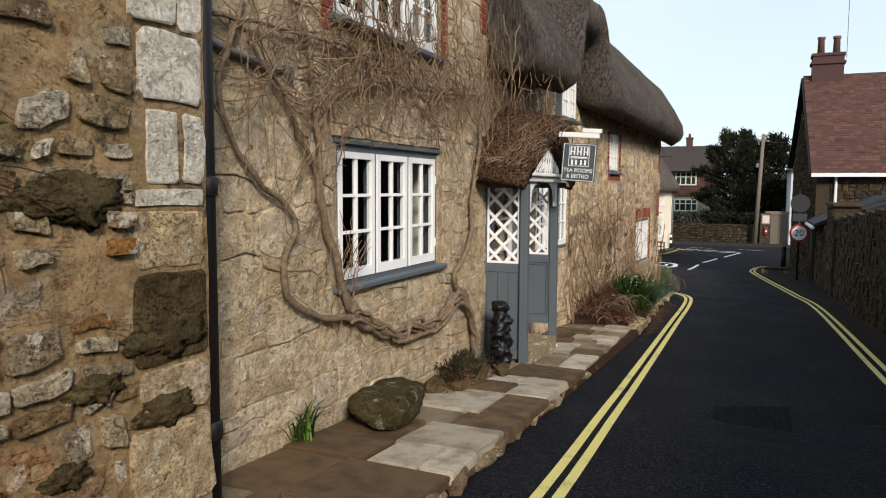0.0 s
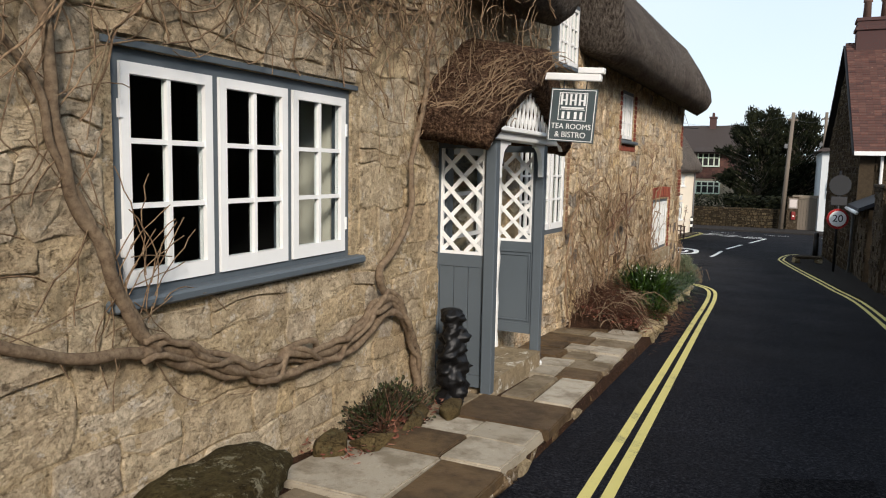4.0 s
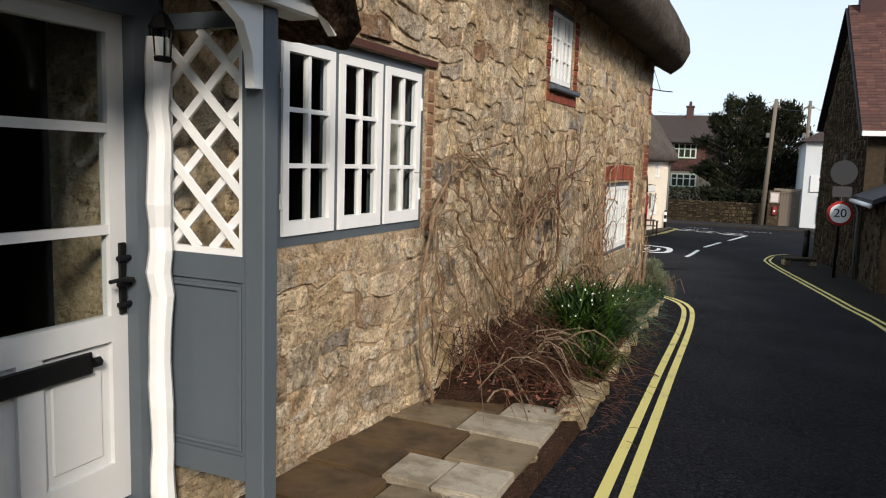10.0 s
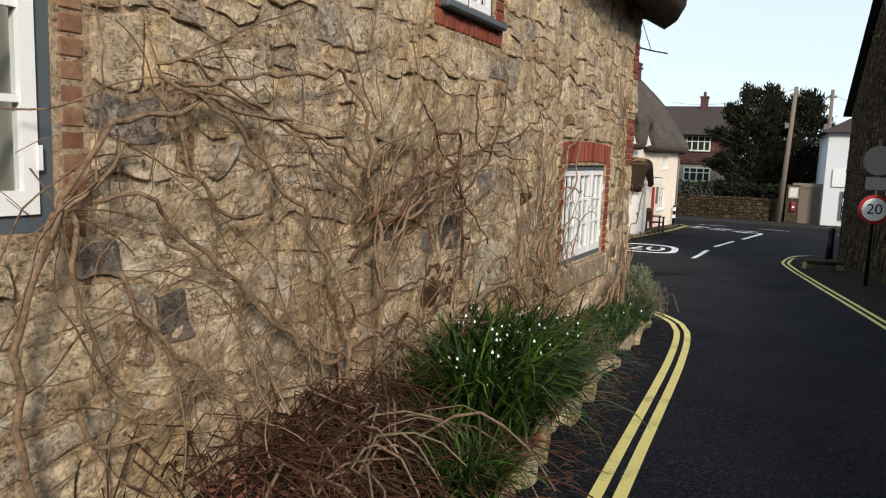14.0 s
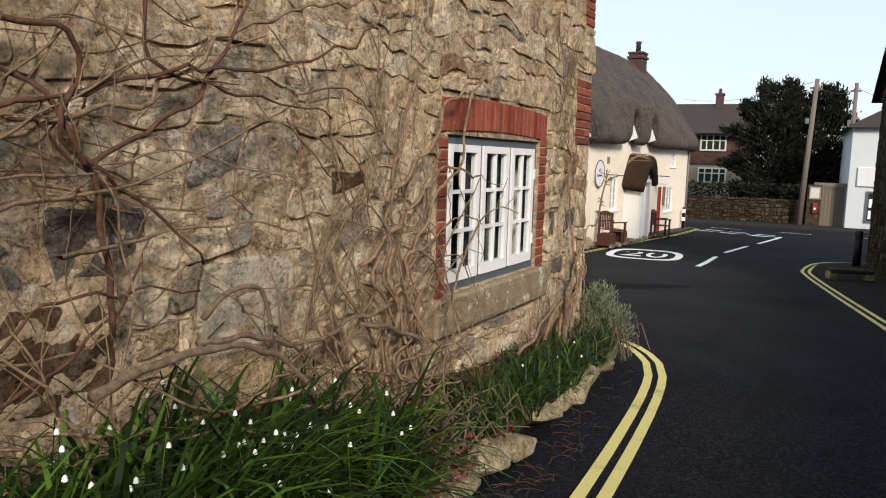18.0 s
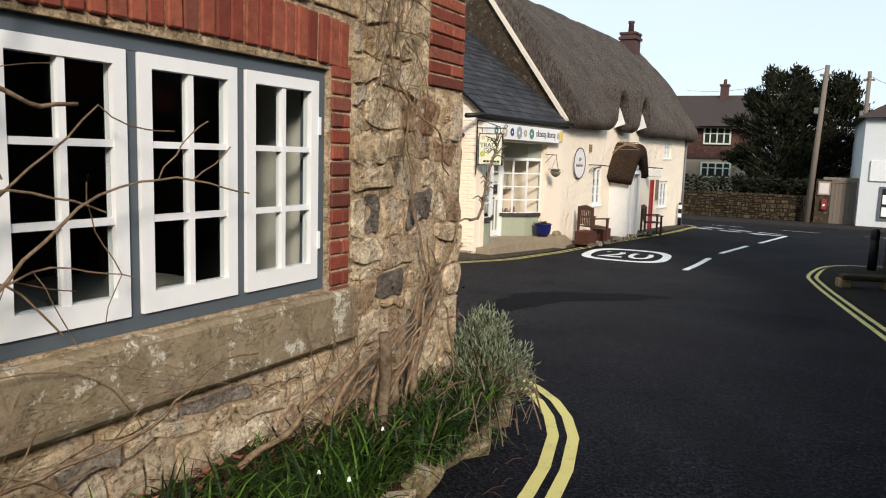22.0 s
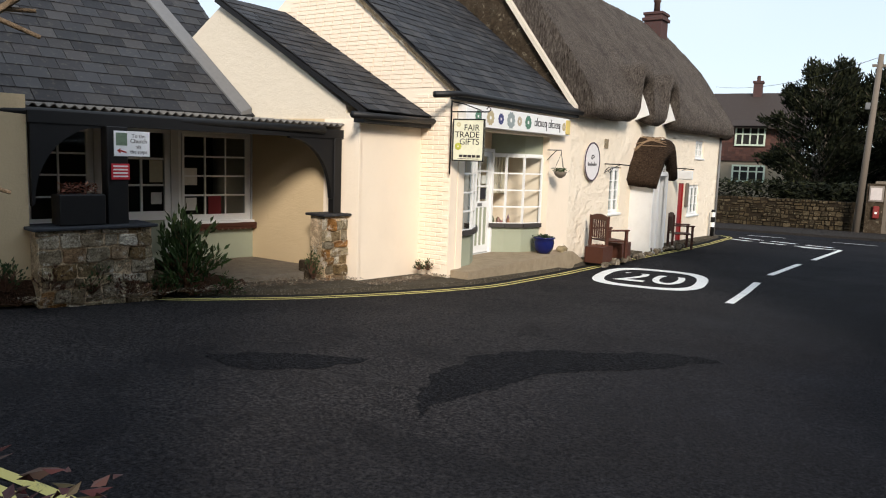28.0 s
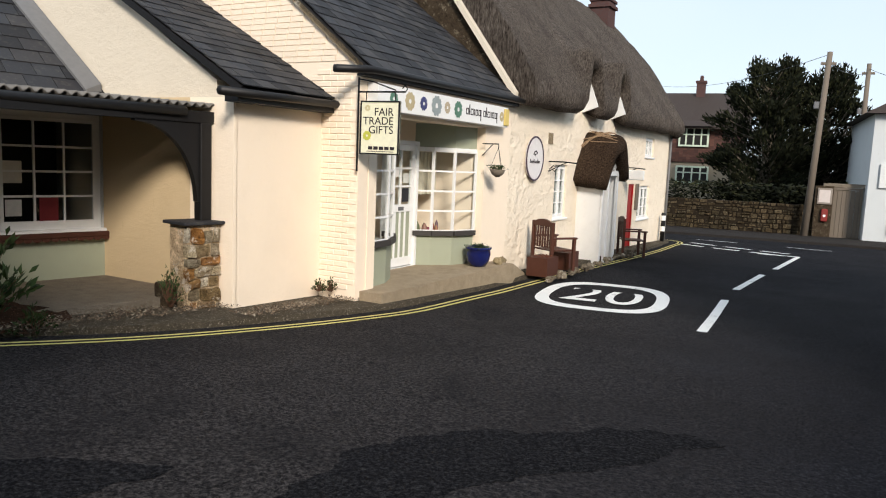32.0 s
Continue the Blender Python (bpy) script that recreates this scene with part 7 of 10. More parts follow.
hp = thing("plant_pot", pose(-2.92, 20.5, ground_z(20.5)), "dark pot with a reddish leafy plant round the corner", "pot")
b = B()
b.lathe([(0.13, 0), (0.17, 0.2), (0.19, 0.42), (0.21, 0.42), (0.21, 0.47), (0.17, 0.47), (0.16, 0.4)], 18)
part("pot_body", b, M_BLACK, hp, smooth=True)
b = B()
for i in range(420):
    leaves_on(b, rs, (rs.gauss(0, 0.13), rs.gauss(0, 0.13), 0.5 + abs(rs.gauss(0, 0.14))), 0.035)
tagged(part("leaves", b, leaf_material("plum_leaves", [lin(70, 34, 40), lin(52, 36, 34), lin(92, 50, 52), lin(60, 60, 40)]), hp), kind="stuff")


# ---- shop terrace: three stepped buildings ----
def gable(b, a, thick, pts):
    """A wall across the terrace at a, outlined in d, z."""
    k = len(pts)
    b.add([(a, d, z) for d, z in pts] + [(a + thick, d, z) for d, z in pts],
          [tuple(range(k)), tuple(reversed(range(k, 2 * k)))] + [(i, (i + 1) % k, (i + 1) % k + k, i + k) for i in range(k)])
    return b


def slate_roof(name, m, a0, a1, d0, z0, d1, z1, label, near=None, w=0.28, expo=0.21, cut=None, mat=None, mat_i=None, piece="slate", limit=290):
    """Slates in lapped courses on boards, from the eave (d0, z0) to the ridge (d1, z1)."""
    mat, mat_i = mat or M_SLATE, mat_i or M_SLATE_I
    sl = Vector((0, d1 - d0, z1 - z0))
    L, u = sl.length, sl.normalized()
    nrm = Vector((0, -u.z, u.y))
    b = B()
    q = [Vector((a0, d0, z0)), Vector((a1, d0, z0)), Vector((a1, d1, z1)), Vector((a0, d1, z1))]
    b.add([v + nrm * -0.01 for v in q] + [v + nrm * -0.09 for v in q], [(0, 1, 2, 3), (7, 6, 5, 4), (0, 4, 5, 1), (1, 5, 6, 2), (2, 6, 7, 3), (3, 7, 4, 0)])
    roof = solid(name, b, M_BLACK, label, "roof", "structure", m)
    rng = random.Random(int(a0 * 10 + d0 * 100))
    n = int(L / expo)
    expo = L / n
    t = B()
    t.box(-w / 2 + 0.005, w / 2 - 0.005, -0.006, 0.006, 0.0, expo * 1.35)
    me = t.mesh(piece, mat)
    rest = B()
    ang = math.atan2(u.z, u.y)
    items = []
    for r in range(n):
        x = a0 - (w / 2 if r % 2 else 0)
        while x < a1 - 0.02:
            c0, c1 = max(x, a0), min(x + w, a1)
            if c1 - c0 > 0.06:
                items.append((r, c0, c1))
            x += w
    items.sort(key=near or (lambda e: e[0]))
    for i, (r, c0, c1) in enumerate(items):
        p = Vector(((c0 + c1) / 2, d0, z0)) + u * (r * expo - 0.03) + nrm * (0.022 + rng.uniform(0, 0.006))
        rot = Matrix.Rotation(ang - math.pi / 2 - 0.05, 4, "X") @ Matrix.Rotation(rng.uniform(-0.012, 0.012), 4, "Y")
        mm = Matrix.Translation(p) @ rot @ Matrix.Diagonal(((c1 - c0) / w, 1, 1, 1))
        if i < limit:
            ob = part(piece, me, mat, roof)
            ob.matrix_local = mm
        else:
            rest.add([mm @ v.co for v in me.vertices], [tuple(pl.vertices) for pl in me.polygons])
    if rest.v:
        tagged(part(piece + "_courses", rest, mat_i, roof), kind="stuff")
    return roof


w5 = B()
pierced(w5, -1.5, 0.0, -2.4, 0.98, [], 0.63, 0.93)
gable(w5, -1.5, 0.25, [(0.931, -2.4), (0.931, 1.1), (3.7, 2.80), (6.6, 1.0), (6.6, -2.4)])
solid("wall_5", w5, M_WHITER, "flaking white-rendered gable and cream front of the low shop wing", "wall", "structure", SHOP)
w5b = B()
w5b.box(-1.515, -0.0, 0.60, 0.629, -2.3, 0.97)
w5b.box(-1.53, -1.501, 0.60, 2.9, -2.3, 0.80)
solid("wall_6", w5b, M_CREAM, "smooth cream painted wall of the shop wing", "wall", "structure", SHOP)
w7 = B()
gable(w7, 0.0, 0.22, [(0.0, -2.4), (0.0, 1.45), (2.95, 3.80), (6.0, 1.4), (6.0, -2.4)])
wall_7 = solid("wall_7", w7, M_CREAM, "cream painted brick gable of the shop", "wall", "structure", SHOP)
w8 = B()
w8.box(0.221, 0.40, -0.012, 0.35, -2.4, 1.44)
w8.box(3.62, 4.62, 0.0, 1.3, -2.4, 1.44)
w8.box(0.401, 3.619, 0.0, 0.30, 0.86, 1.44)
w8.box(0.221, 4.62, 1.3, 1.5, -2.4, 1.44)
solid("wall_8", w8, M_CREAM, "cream painted shop front walls round a recessed doorway", "wall", "structure", SHOP)
# painted brickwork on the gable return
rs = random.Random(71)
bkm = [brick_mesh(0.214, 0.064, 0.02, M_CREAM), brick_mesh(0.10, 0.064, 0.02, M_CREAM)]
ROT90 = Matrix.Rotation(radians(-90), 4, "Z")
z, r = -1.45, 0
while z < 1.35:
    d = 0.02 if r % 2 else 0.13
    while d < 0.62:
        ob = part("brick", bkm[0], M_CREAM, wall_7)
        ob.matrix_local = Matrix.Translation((-0.010 - rs.uniform(0, 0.003), d + 0.107, z + 0.036)) @ ROT90
        d += 0.225
    z += 0.075
    r += 1
mass = B()
z, r = 1.50, 0
while z < 3.4:
    lo = max(0.05, (z - 1.42) / 0.797 + 0.08) if z > 1.45 else 0.6
    d = lo + (0.1 if r % 2 else 0.0)
    hi = min(5.6, 6.0 - (z - 1.4) / 0.787 - 0.2)
    while d < hi - 0.2:
        mass.box(-0.010, 0.01, d, d + 0.214, z, z + 0.064)
        d += 0.225
    z += 0.075
    r += 1
tagged(part("brick_courses", mass, M_CREAM, wall_7), kind="stuff")

slate_roof("shop_roof", SHOP, -0.06, 4.66, -0.16, 1.42, 2.95, 3.90, "blue-grey slate roof over the gift shop", near=lambda e: e[0])
slate_roof("wing_roof", SHOP, -1.62, -0.02, 0.42, 1.02, 3.72, 2.90, "blue-grey slate roof over the low wing")
slate_roof("veranda_roof", VERR, -8.6, -1.54, 2.45, 0.90, 5.3, 3.06, "slate roof behind the veranda with a lead-edged side", near=lambda e: e[0] + abs((e[1] + e[2]) / 2 + 3) * 0.8, expo=0.24, w=0.34)
b = B()
n_ = 420
for i in range(n_ + 1):
    a = -8.6 + 7.04 * i / n_
    zz = 0.018 * math.sin(i * 0.98)
    b.v += [(a, 0.44, 0.775 + zz), (a, 2.55, 0.86 + zz), (a, 0.44, 0.755 + zz), (a, 2.55, 0.84 + zz)]
for i in range(n_):
    o = 4 * i
    b.f += [(o, o + 4, o + 5, o + 1), (o + 2, o + 3, o + 7, o + 6), (o, o + 2, o + 6, o + 4)]
solid("veranda_sheet", b, plain("galvanised_sheet", lin(112, 109, 104), 0.6, 0.3), "corrugated grey sheet over the veranda", "roof", "structure", VERR, smooth=True)
fl = B()
fl.add([(-1.75, 2.95, 0.95), (-1.53, 2.95, 0.95), (-1.53, 5.86, 3.28), (-1.75, 5.86, 3.28), (-1.75, 2.95, 0.99), (-1.53, 2.95, 1.08), (-1.53, 5.86, 3.42), (-1.75, 5.86, 3.32)], [(0, 1, 2, 3), (7, 6, 5, 4), (0, 4, 5, 1), (1, 5, 6, 2), (2, 6, 7, 3), (3, 7, 4, 0)])
solid("flashing", fl, M_LEAD, "grey lead flashing where roof meets gable", "flashing", "structure", SHOP)
# verge boards and gutters
for pts in ([(-0.10, 1.40), (2.95, 3.83)], [(0.45, 1.0), (3.72, 2.88)]):
    a = 0.0 if pts[0][0] < 0 else -1.5
    b = B()
    (d0, z0), (d1, z1) = pts
    b.add([(a - 0.06, d0, z0 - 0.07), (a - 0.06, d1, z1 - 0.07), (a - 0.06, d1, z1 + 0.02), (a - 0.06, d0, z0 + 0.02), (a - 0.02, d0, z0 - 0.07), (a - 0.02, d1, z1 - 0.07), (a - 0.02, d1, z1 + 0.02), (a - 0.02, d0, z0 + 0.02)], [(0, 1, 2, 3), (7, 6, 5, 4), (0, 4, 5, 1), (1, 5, 6, 2), (2, 6, 7, 3), (3, 7, 4, 0)])
    solid("verge_board", b, M_STEP, "weathered verge under the slates", "trim", "structure", SHOP)


def gutter(pts, label, mat=None, m=SHOP):
    b = B()
    b.tube(pts, 0.05, 10)
    return solid("gutter", b, mat or M_BLACK, label, "gutter", "structure", m, smooth=True)


gutter([(-0.55, -0.02, 1.33), (0.0, -0.19, 1.38), (4.7, -0.19, 1.40)], "black cast gutter under the shop eaves")
gutter([(-2.0, 0.36, 0.93), (0.12, 0.36, 0.95)], "black gutter on the low wing")
gutter([(-8.6, 0.40, 0.685), (-1.95, 0.40, 0.685)], "black gutter along the veranda", m=VERR)
b = B()
b.box(-1.7, 0.15, 0.40, 0.60, 0.84, 0.93)
solid("eaves_board", b, M_BLACK, "black eaves board on the low wing", "trim", "structure", SHOP)
b = B()
b.box(-0.08, 4.66, -0.13, 0.0, 1.30, 1.36)
solid("eaves_board", b, M_BLACK, "black eaves board over the shop sign", "trim", "structure", SHOP)

# fascia sign
fas = thing("shop_fascia", SHOP @ Matrix.Translation((2.13, -0.14, 1.07)), "white shop fascia with coloured flower rosettes and dark lettering shapes", "sign")
b = B()
b.box(-1.98, 1.98, -0.03, 0.14, -0.17, 0.17, 0.006)
part("board", b, M_WHITE, fas)
ROSE = [lin(90, 130, 110), lin(190, 176, 140), lin(70, 74, 120), lin(150, 160, 160), lin(186, 172, 146)]


def rosette(parent, x, z, r, col, y, name="flower_motif"):
    b = B()
    for i in range(10):
        w = math.pi * 2 * i / 10
        cx, cz = x + r * 0.72 * math.cos(w), z + r * 0.72 * math.sin(w)
        b.add([(cx + r * 0.3 * math.cos(v), y, cz + r * 0.3 * math.sin(v)) for v in [k * math.pi / 3 for k in range(6)]], [(5, 4, 3, 2, 1, 0)])
    n = 14
    for k0, k1 in ((0.55, 0.25),):
        o = len(b.v)
        for i in range(n):
            w = math.pi * 2 * i / n
            b.v += [(x + r * k0 * math.cos(w), y - 0.001, z + r * k0 * math.sin(w)), (x + r * k1 * math.cos(w), y - 0.001, z + r * k1 * math.sin(w))]
        for i in range(n):
            j = (i + 1) % n
            b.f.append((o + 2 * i, o + 2 * j, o + 2 * j + 1, o + 2 * i + 1))
    part(name, b, plain("motif_paint", col, 0.6), parent)


for i, (x, r) in enumerate(((-1.62, 0.10), (-1.22, 0.13), (-0.86, 0.10), (-0.5, 0.15), (-0.18, 0.09), (0.16, 0.13), (1.72, 0.085))):
    rosette(fas, x, 0.0, r, ROSE[i % 5], -0.034)
M_INK = plain("dark_ink", lin(40, 34, 36), 0.7)
for x0 in (0.42, 1.02):
    for k, (dx, w, h0, h1) in enumerate(((0.0, 0.07, -0.05, 0.05), (0.08, 0.02, -0.05, 0.11), (0.12, 0.08, -0.05, 0.05), (0.22, 0.02, -0.05, 0.05), (0.26, 0.06, -0.05, 0.05), (0.34, 0.06, -0.05, 0.05), (0.40, 0.02, -0.12, 0.05))):
        b = B()
        ring_frame(b, x0 + dx * 1.25, x0 + (dx + w) * 1.25, h0, h1, -0.034, -0.031, 0.018) if w > 0.03 else b.box(x0 + dx * 1.25, x0 + (dx + w) * 1.25, -0.034, -0.031, h0, h1)
        part("letter_shape", b, M_INK, fas)
b = B()
b.box(1.80, 1.97, -0.06, -0.032, -0.14, 0.14, 0.008)
part("alarm_box", b, plain("yellowed_plastic", lin(214, 190, 110), 0.5), fas, "yellowed plastic alarm box")

# hanging gift sign
gs = thing("hanging_sign", pose(-6.36, 30.02, 0.66, 0, 0, 2), "cream hanging sign lettered for fair trade gifts on an iron bracket", "sign")
b = B()
b.box(-0.27, 0.27, -0.015, 0.015, -0.33, 0.33, 0.004)
part("board", b, plain("cream_board", lin(226, 224, 196), 0.6), gs)
b = B()
ring_frame(b, -0.27, 0.27, -0.33, 0.33, -0.022, 0.022, 0.018)
part("board_rim", b, M_BLACK, gs)
for txt, zz in (("FAIR", 0.19), ("TRADE", 0.08), ("GIFTS", -0.03)):
    letters("lettering", txt, 0.135, Matrix.Translation((0.19, -0.0175, zz)) @ FACE, M_INK, gs, "RIGHT")
rosette(gs, -0.17, -0.10, 0.06, lin(190, 190, 80), -0.018)
rosette(gs, -0.17, 0.24, 0.04, lin(200, 190, 150), -0.018)
for i in range(5):
    b = B()
    b.box(-0.15 + 0.075 * i, -0.09 + 0.075 * i, -0.0185, -0.0155, -0.27, -0.23)
    part("letter_shape", b, M_INK, gs)
b = B()
b.box(-0.17, 0.2, -0.0185, -0.0155, -0.295, -0.288)
part("underline", b, M_INK, gs)
b = B()
b.tube([(-0.32, 0.02, -0.55), (-0.32, 0.02, 0.62)], 0.013, 6)
b.tube([(-0.32, 0.02, 0.44), (0.33, 0.0, 0.44)], 0.011, 6)
b.tube([(-0.32, 0.02, 0.60), (-0.1, 0.01, 0.56), (0.2, 0, 0.46)], 0.009, 6)
b.tube([(0.33, 0, 0.44), (0.36, 0, 0.48), (0.32, 0, 0.52), (0.29, 0, 0.48)], 0.008, 6)
part("iron_bracket", b, M_IRON, gs, "black wrought iron bracket")
for x in (-0.2, 0.2):
    b = B()
    b.tube([(x, 0, 0.33), (x, 0, 0.44)], 0.007, 5)
    part("hook", b, M_IRON, gs)

# bow windows and shop door
fb = B()
fb.slab([(0.1, -0.35), (4.1, -0.42), (4.1, 1.3), (0.1, 1.3)], -2.3, -1.46)
fb.slab([(4.101, -0.42), (4.85, -0.34), (4.85, 1.3), (4.101, 1.3)], -2.3, lambda x, y: -1.46 - 0.36 * (x - 4.1))
solid("shop_floor", fb, soil_material("pale_worn_concrete", lin(186, 168, 142), lin(164, 148, 124), lin(196, 182, 158)), "worn concrete floor of the shop entrance", "floor", "structure", SHOP)


M_SHELF = plain("dark_lead_grey_paint", lin(58, 54, 52), 0.6)


def bow(name, arc, z_sill, z_top, z_base, rows, label):
    """A curved shop window over a panelled base, along plan points."""
    w = thing(name, SHOP, label, "window", kind="structure")
    n = len(arc) - 1

    def sheet(b, z0, z1, out, t=0.03):
        for i in range(n):
            (a0, d0), (a1, d1) = arc[i], arc[i + 1]
            nx, ny = (d1 - d0), -(a1 - a0)
            l = math.hypot(nx, ny)
            nx, ny = nx / l, ny / l
            p = [(a0 + nx * out, d0 + ny * out), (a1 + nx * out, d1 + ny * out), (a1 + nx * (out - t), d1 + ny * (out - t)), (a0 + nx * (out - t), d0 + ny * (out - t))]
            b.slab(p, z0, z1)
        return b

    part("base_panel", sheet(B(), z_base, z_sill - 0.08, 0.0), M_SAGE, w, "pale sage green base panel")
    part("shelf", sheet(B(), z_sill - 0.08, z_sill - 0.0, 0.07, 0.12), M_SHELF, w, "dark scalloped sill board")
    part("head", sheet(B(), z_top, z_top + 0.06, 0.02, 0.06), M_WHITE, w)
    part("upper_panel", sheet(B(), z_top + 0.06, 0.88, 0.0), M_SAGE, w)
    for i in range(n + 1):
        b = B()
        a, d = arc[i]
        b.box(a - 0.02, a + 0.02, d - 0.02, d + 0.02, z_sill, z_top)
        part("upright_bar", b, M_WHITE, w)
    for r in range(rows + 1):
        z = z_sill + (z_top - z_sill) * r / rows
        part("cross_bar", sheet(B(), z - 0.014, z + 0.014, 0.012, 0.024), M_WHITE, w)
    for i in range(n):
        (a0, d0), (a1, d1) = arc[i], arc[i + 1]
        for r in range(rows):
            b = B()
            z0, z1 = z_sill + (z_top - z_sill) * r / rows, z_sill + (z_top - z_sill) * (r + 1) / rows
            b.add([(a0, d0, z0), (a1, d1, z0), (a1, d1, z1), (a0, d0, z1)], [(0, 1, 2, 3)])
            part("pane", b, M_GLASS, w).visible_shadow = False
    return w


bow("window_7", [(0.42, 0.06), (0.85, 0.10), (1.25, 0.28), (1.6, 0.52), (1.84, 0.80)], -0.84, 0.44, -1.46, 4, "curved small-paned shop window over a sage base")
bow("window_8", [(2.66, 0.80), (2.85, 0.55), (3.12, 0.30), (3.58, 0.14)], -0.88, 0.44, -1.46, 4, "curved small-paned shop window with blinds over a sage base")
sd = thing("door_2", SHOP, "white half-glazed shop door with grey lower panels", "door", kind="structure")
b = B()
ring_frame(b, 1.80, 2.70, -1.46, 0.58, 0.74, 0.86, 0.06, 0.001)
part("door_frame", b, M_WHITE, sd)
b = B()
ring_frame(b, 1.862, 2.638, -1.44, 0.515, 0.78, 0.83, 0.09, 0.14)
b.box(1.952, 2.548, 0.78, 0.83, -0.56, -0.44)
b.box(2.235, 2.265, 0.785, 0.825, -0.44, 0.425)
for z in (-0.15, 0.14):
    b.box(1.952, 2.548, 0.787, 0.823, z - 0.015, z + 0.015)
for x in (2.10, 2.25, 2.40):
    b.box(x - 0.02, x + 0.02, 0.785, 0.825, -1.30, -0.56)
part("door_leaf", b, M_WHITE, sd)
b = B()
b.box(1.952, 2.548, 0.80, 0.815, -1.30, -0.56)
part("lower_panel", b, M_SAGE, sd)
b = B()
b.box(1.952, 2.548, 0.803, 0.807, -0.44, 0.425)
part("pane", b, M_GLASS, sd).visible_shadow = False
b = B()
b.box(2.17, 2.33, 0.772, 0.78, -0.535, -0.475, 0.003)
part("letter_plate", b, M_LEAD, sd)
for x0, z0, x1, z1, col in ((1.97, 0.0, 2.2, 0.12, lin(230, 228, 220)), (2.3, -0.40, 2.5, -0.18, lin(40, 40, 44)), (2.32, -0.1, 2.48, 0.06, lin(210, 210, 200))):
    b = B()
    b.box(x0, x1, 0.796, 0.801, z0, z1)
    part("door_notice", b, plain("notice_card", col, 0.7), sd)
rmb = B()
rmb.slab([(0.45, 0.12), (0.84, 0.16), (1.22, 0.34), (1.56, 0.58), (1.76, 0.82), (1.76, 1.2), (0.45, 1.2)], -0.98, -0.95)
solid("display_shelf", rmb, M_WHITE, "low display shelf behind the curved shop window", "shelf", m=SHOP)
rmb = B()
rmb.slab([(2.74, 0.82), (2.89, 0.60), (3.15, 0.36), (3.58, 0.20), (3.58, 1.2), (2.74, 1.2)], -0.98, -0.95)
solid("display_shelf", rmb, M_WHITE, "low display shelf behind the shop window with blinds", "shelf", m=SHOP)
bl = B()
for i in range(14):
    x = 2.72 + 0.06 * i
    bl.box(x, x + 0.05, 0.92 - 0.02 * (i % 2), 0.93, -0.3, 0.42)
solid("window_blind", bl, M_CURTAIN, "pale pleated blind behind the bow window", "blind", m=SHOP)
rs = random.Random(77)
for i in range(12):
    x = rs.choice((rs.uniform(2.8, 3.5), rs.uniform(0.6, 1.6)))
    r = rs.uniform(0.03, 0.06)
    h = rs.uniform(0.08, 0.22)
    b = B()
    b.lathe([(r * 0.7, 0), (r, h * 0.3), (r * 0.8, h * 0.7), (r * 0.35, h * 0.9), (r * 0.3, h)], 10)
    solid("gift_ornament", b, plain("ornament_glaze", lin(rs.randint(90, 190), rs.randint(70, 130), rs.randint(50, 110)), 0.4), "small coloured ornament displayed in the shop window", "ornament", m=SHOP @ Matrix.Translation((x, rs.uniform(0.55, 0.9) if x > 2 else rs.uniform(0.75, 1.0), -0.948)), smooth=True, group="ornaments in the shop window")

# hanging basket, pot
hb = thing("hanging_basket", SHOP @ Matrix.Translation((3.52, -0.30, 0.18)), "small woven hanging basket on chains beside the shop window", "basket")
b = B()
b.lathe([(0.03, -0.13), (0.10, -0.08), (0.14, 0.0), (0.135, 0.0), (0.09, -0.05)], 14)
part("bowl", b, M_WOOD, hb, smooth=True)
for i in range(3):
    w = math.pi * 2 * i / 3
    b = B()
    b.tube([(0.13 * math.cos(w), 0.13 * math.sin(w), 0), (0, 0, 0.36)], 0.004, 4)
    part("chain", b, M_IRON, hb)
b = B()
b.tube([(0, 0.30, 0.42), (0, 0, 0.42), (0, 0, 0.36)], 0.01, 5)
b.tube([(0, 0.30, 0.22), (0, 0.1, 0.42)], 0.008, 5)
part("bracket", b, M_IRON, hb)
b = B()
for i in range(120):
    leaves_on(b, rs, (rs.gauss(0, 0.07), rs.gauss(0, 0.07), rs.uniform(0, 0.07)), 0.03)
tagged(part("leaves", b, M_EVER, hb), kind="stuff")
pt = thing("plant_pot", SHOP @ Matrix.Translation((3.35, -0.10, -1.46)), "glossy cobalt blue plant pot with small plants", "pot")
b = B()
b.lathe([(0.13, 0), (0.19, 0.1), (0.21, 0.22), (0.20, 0.29), (0.225, 0.30), (0.225, 0.33), (0.19, 0.33), (0.18, 0.28)], 24)
part("pot_body", b, M_BLUEPOT, pt, smooth=True)
b = B()
for i in range(200):
    leaves_on(b, rs, (rs.gauss(0, 0.08), rs.gauss(0, 0.08), rs.uniform(0.28, 0.38)), 0.03)
tagged(part("leaves", b, M_EVER, pt), kind="stuff")
for (a, d, s) in ((3.85, -0.25, 0.16), (4.1, -0.2, 0.12)):
    solid("loose_stone", rock(rs, s * 1.3, s, s), M_KERBST, "rough stone lying by the shop wall", "rock", m=SHOP @ pose(a, d, -1.42), smooth=True)
for a, d in ((-0.22, 0.42), (-0.12, 0.30)):
    ob = shrub("weed", SHOP @ pose(a, d, -1.47), 0.12, 0.12, 0.16, 120, 0.03, M_EVER, "small weed at the foot of the wall", 20, seed=int(a * 100))

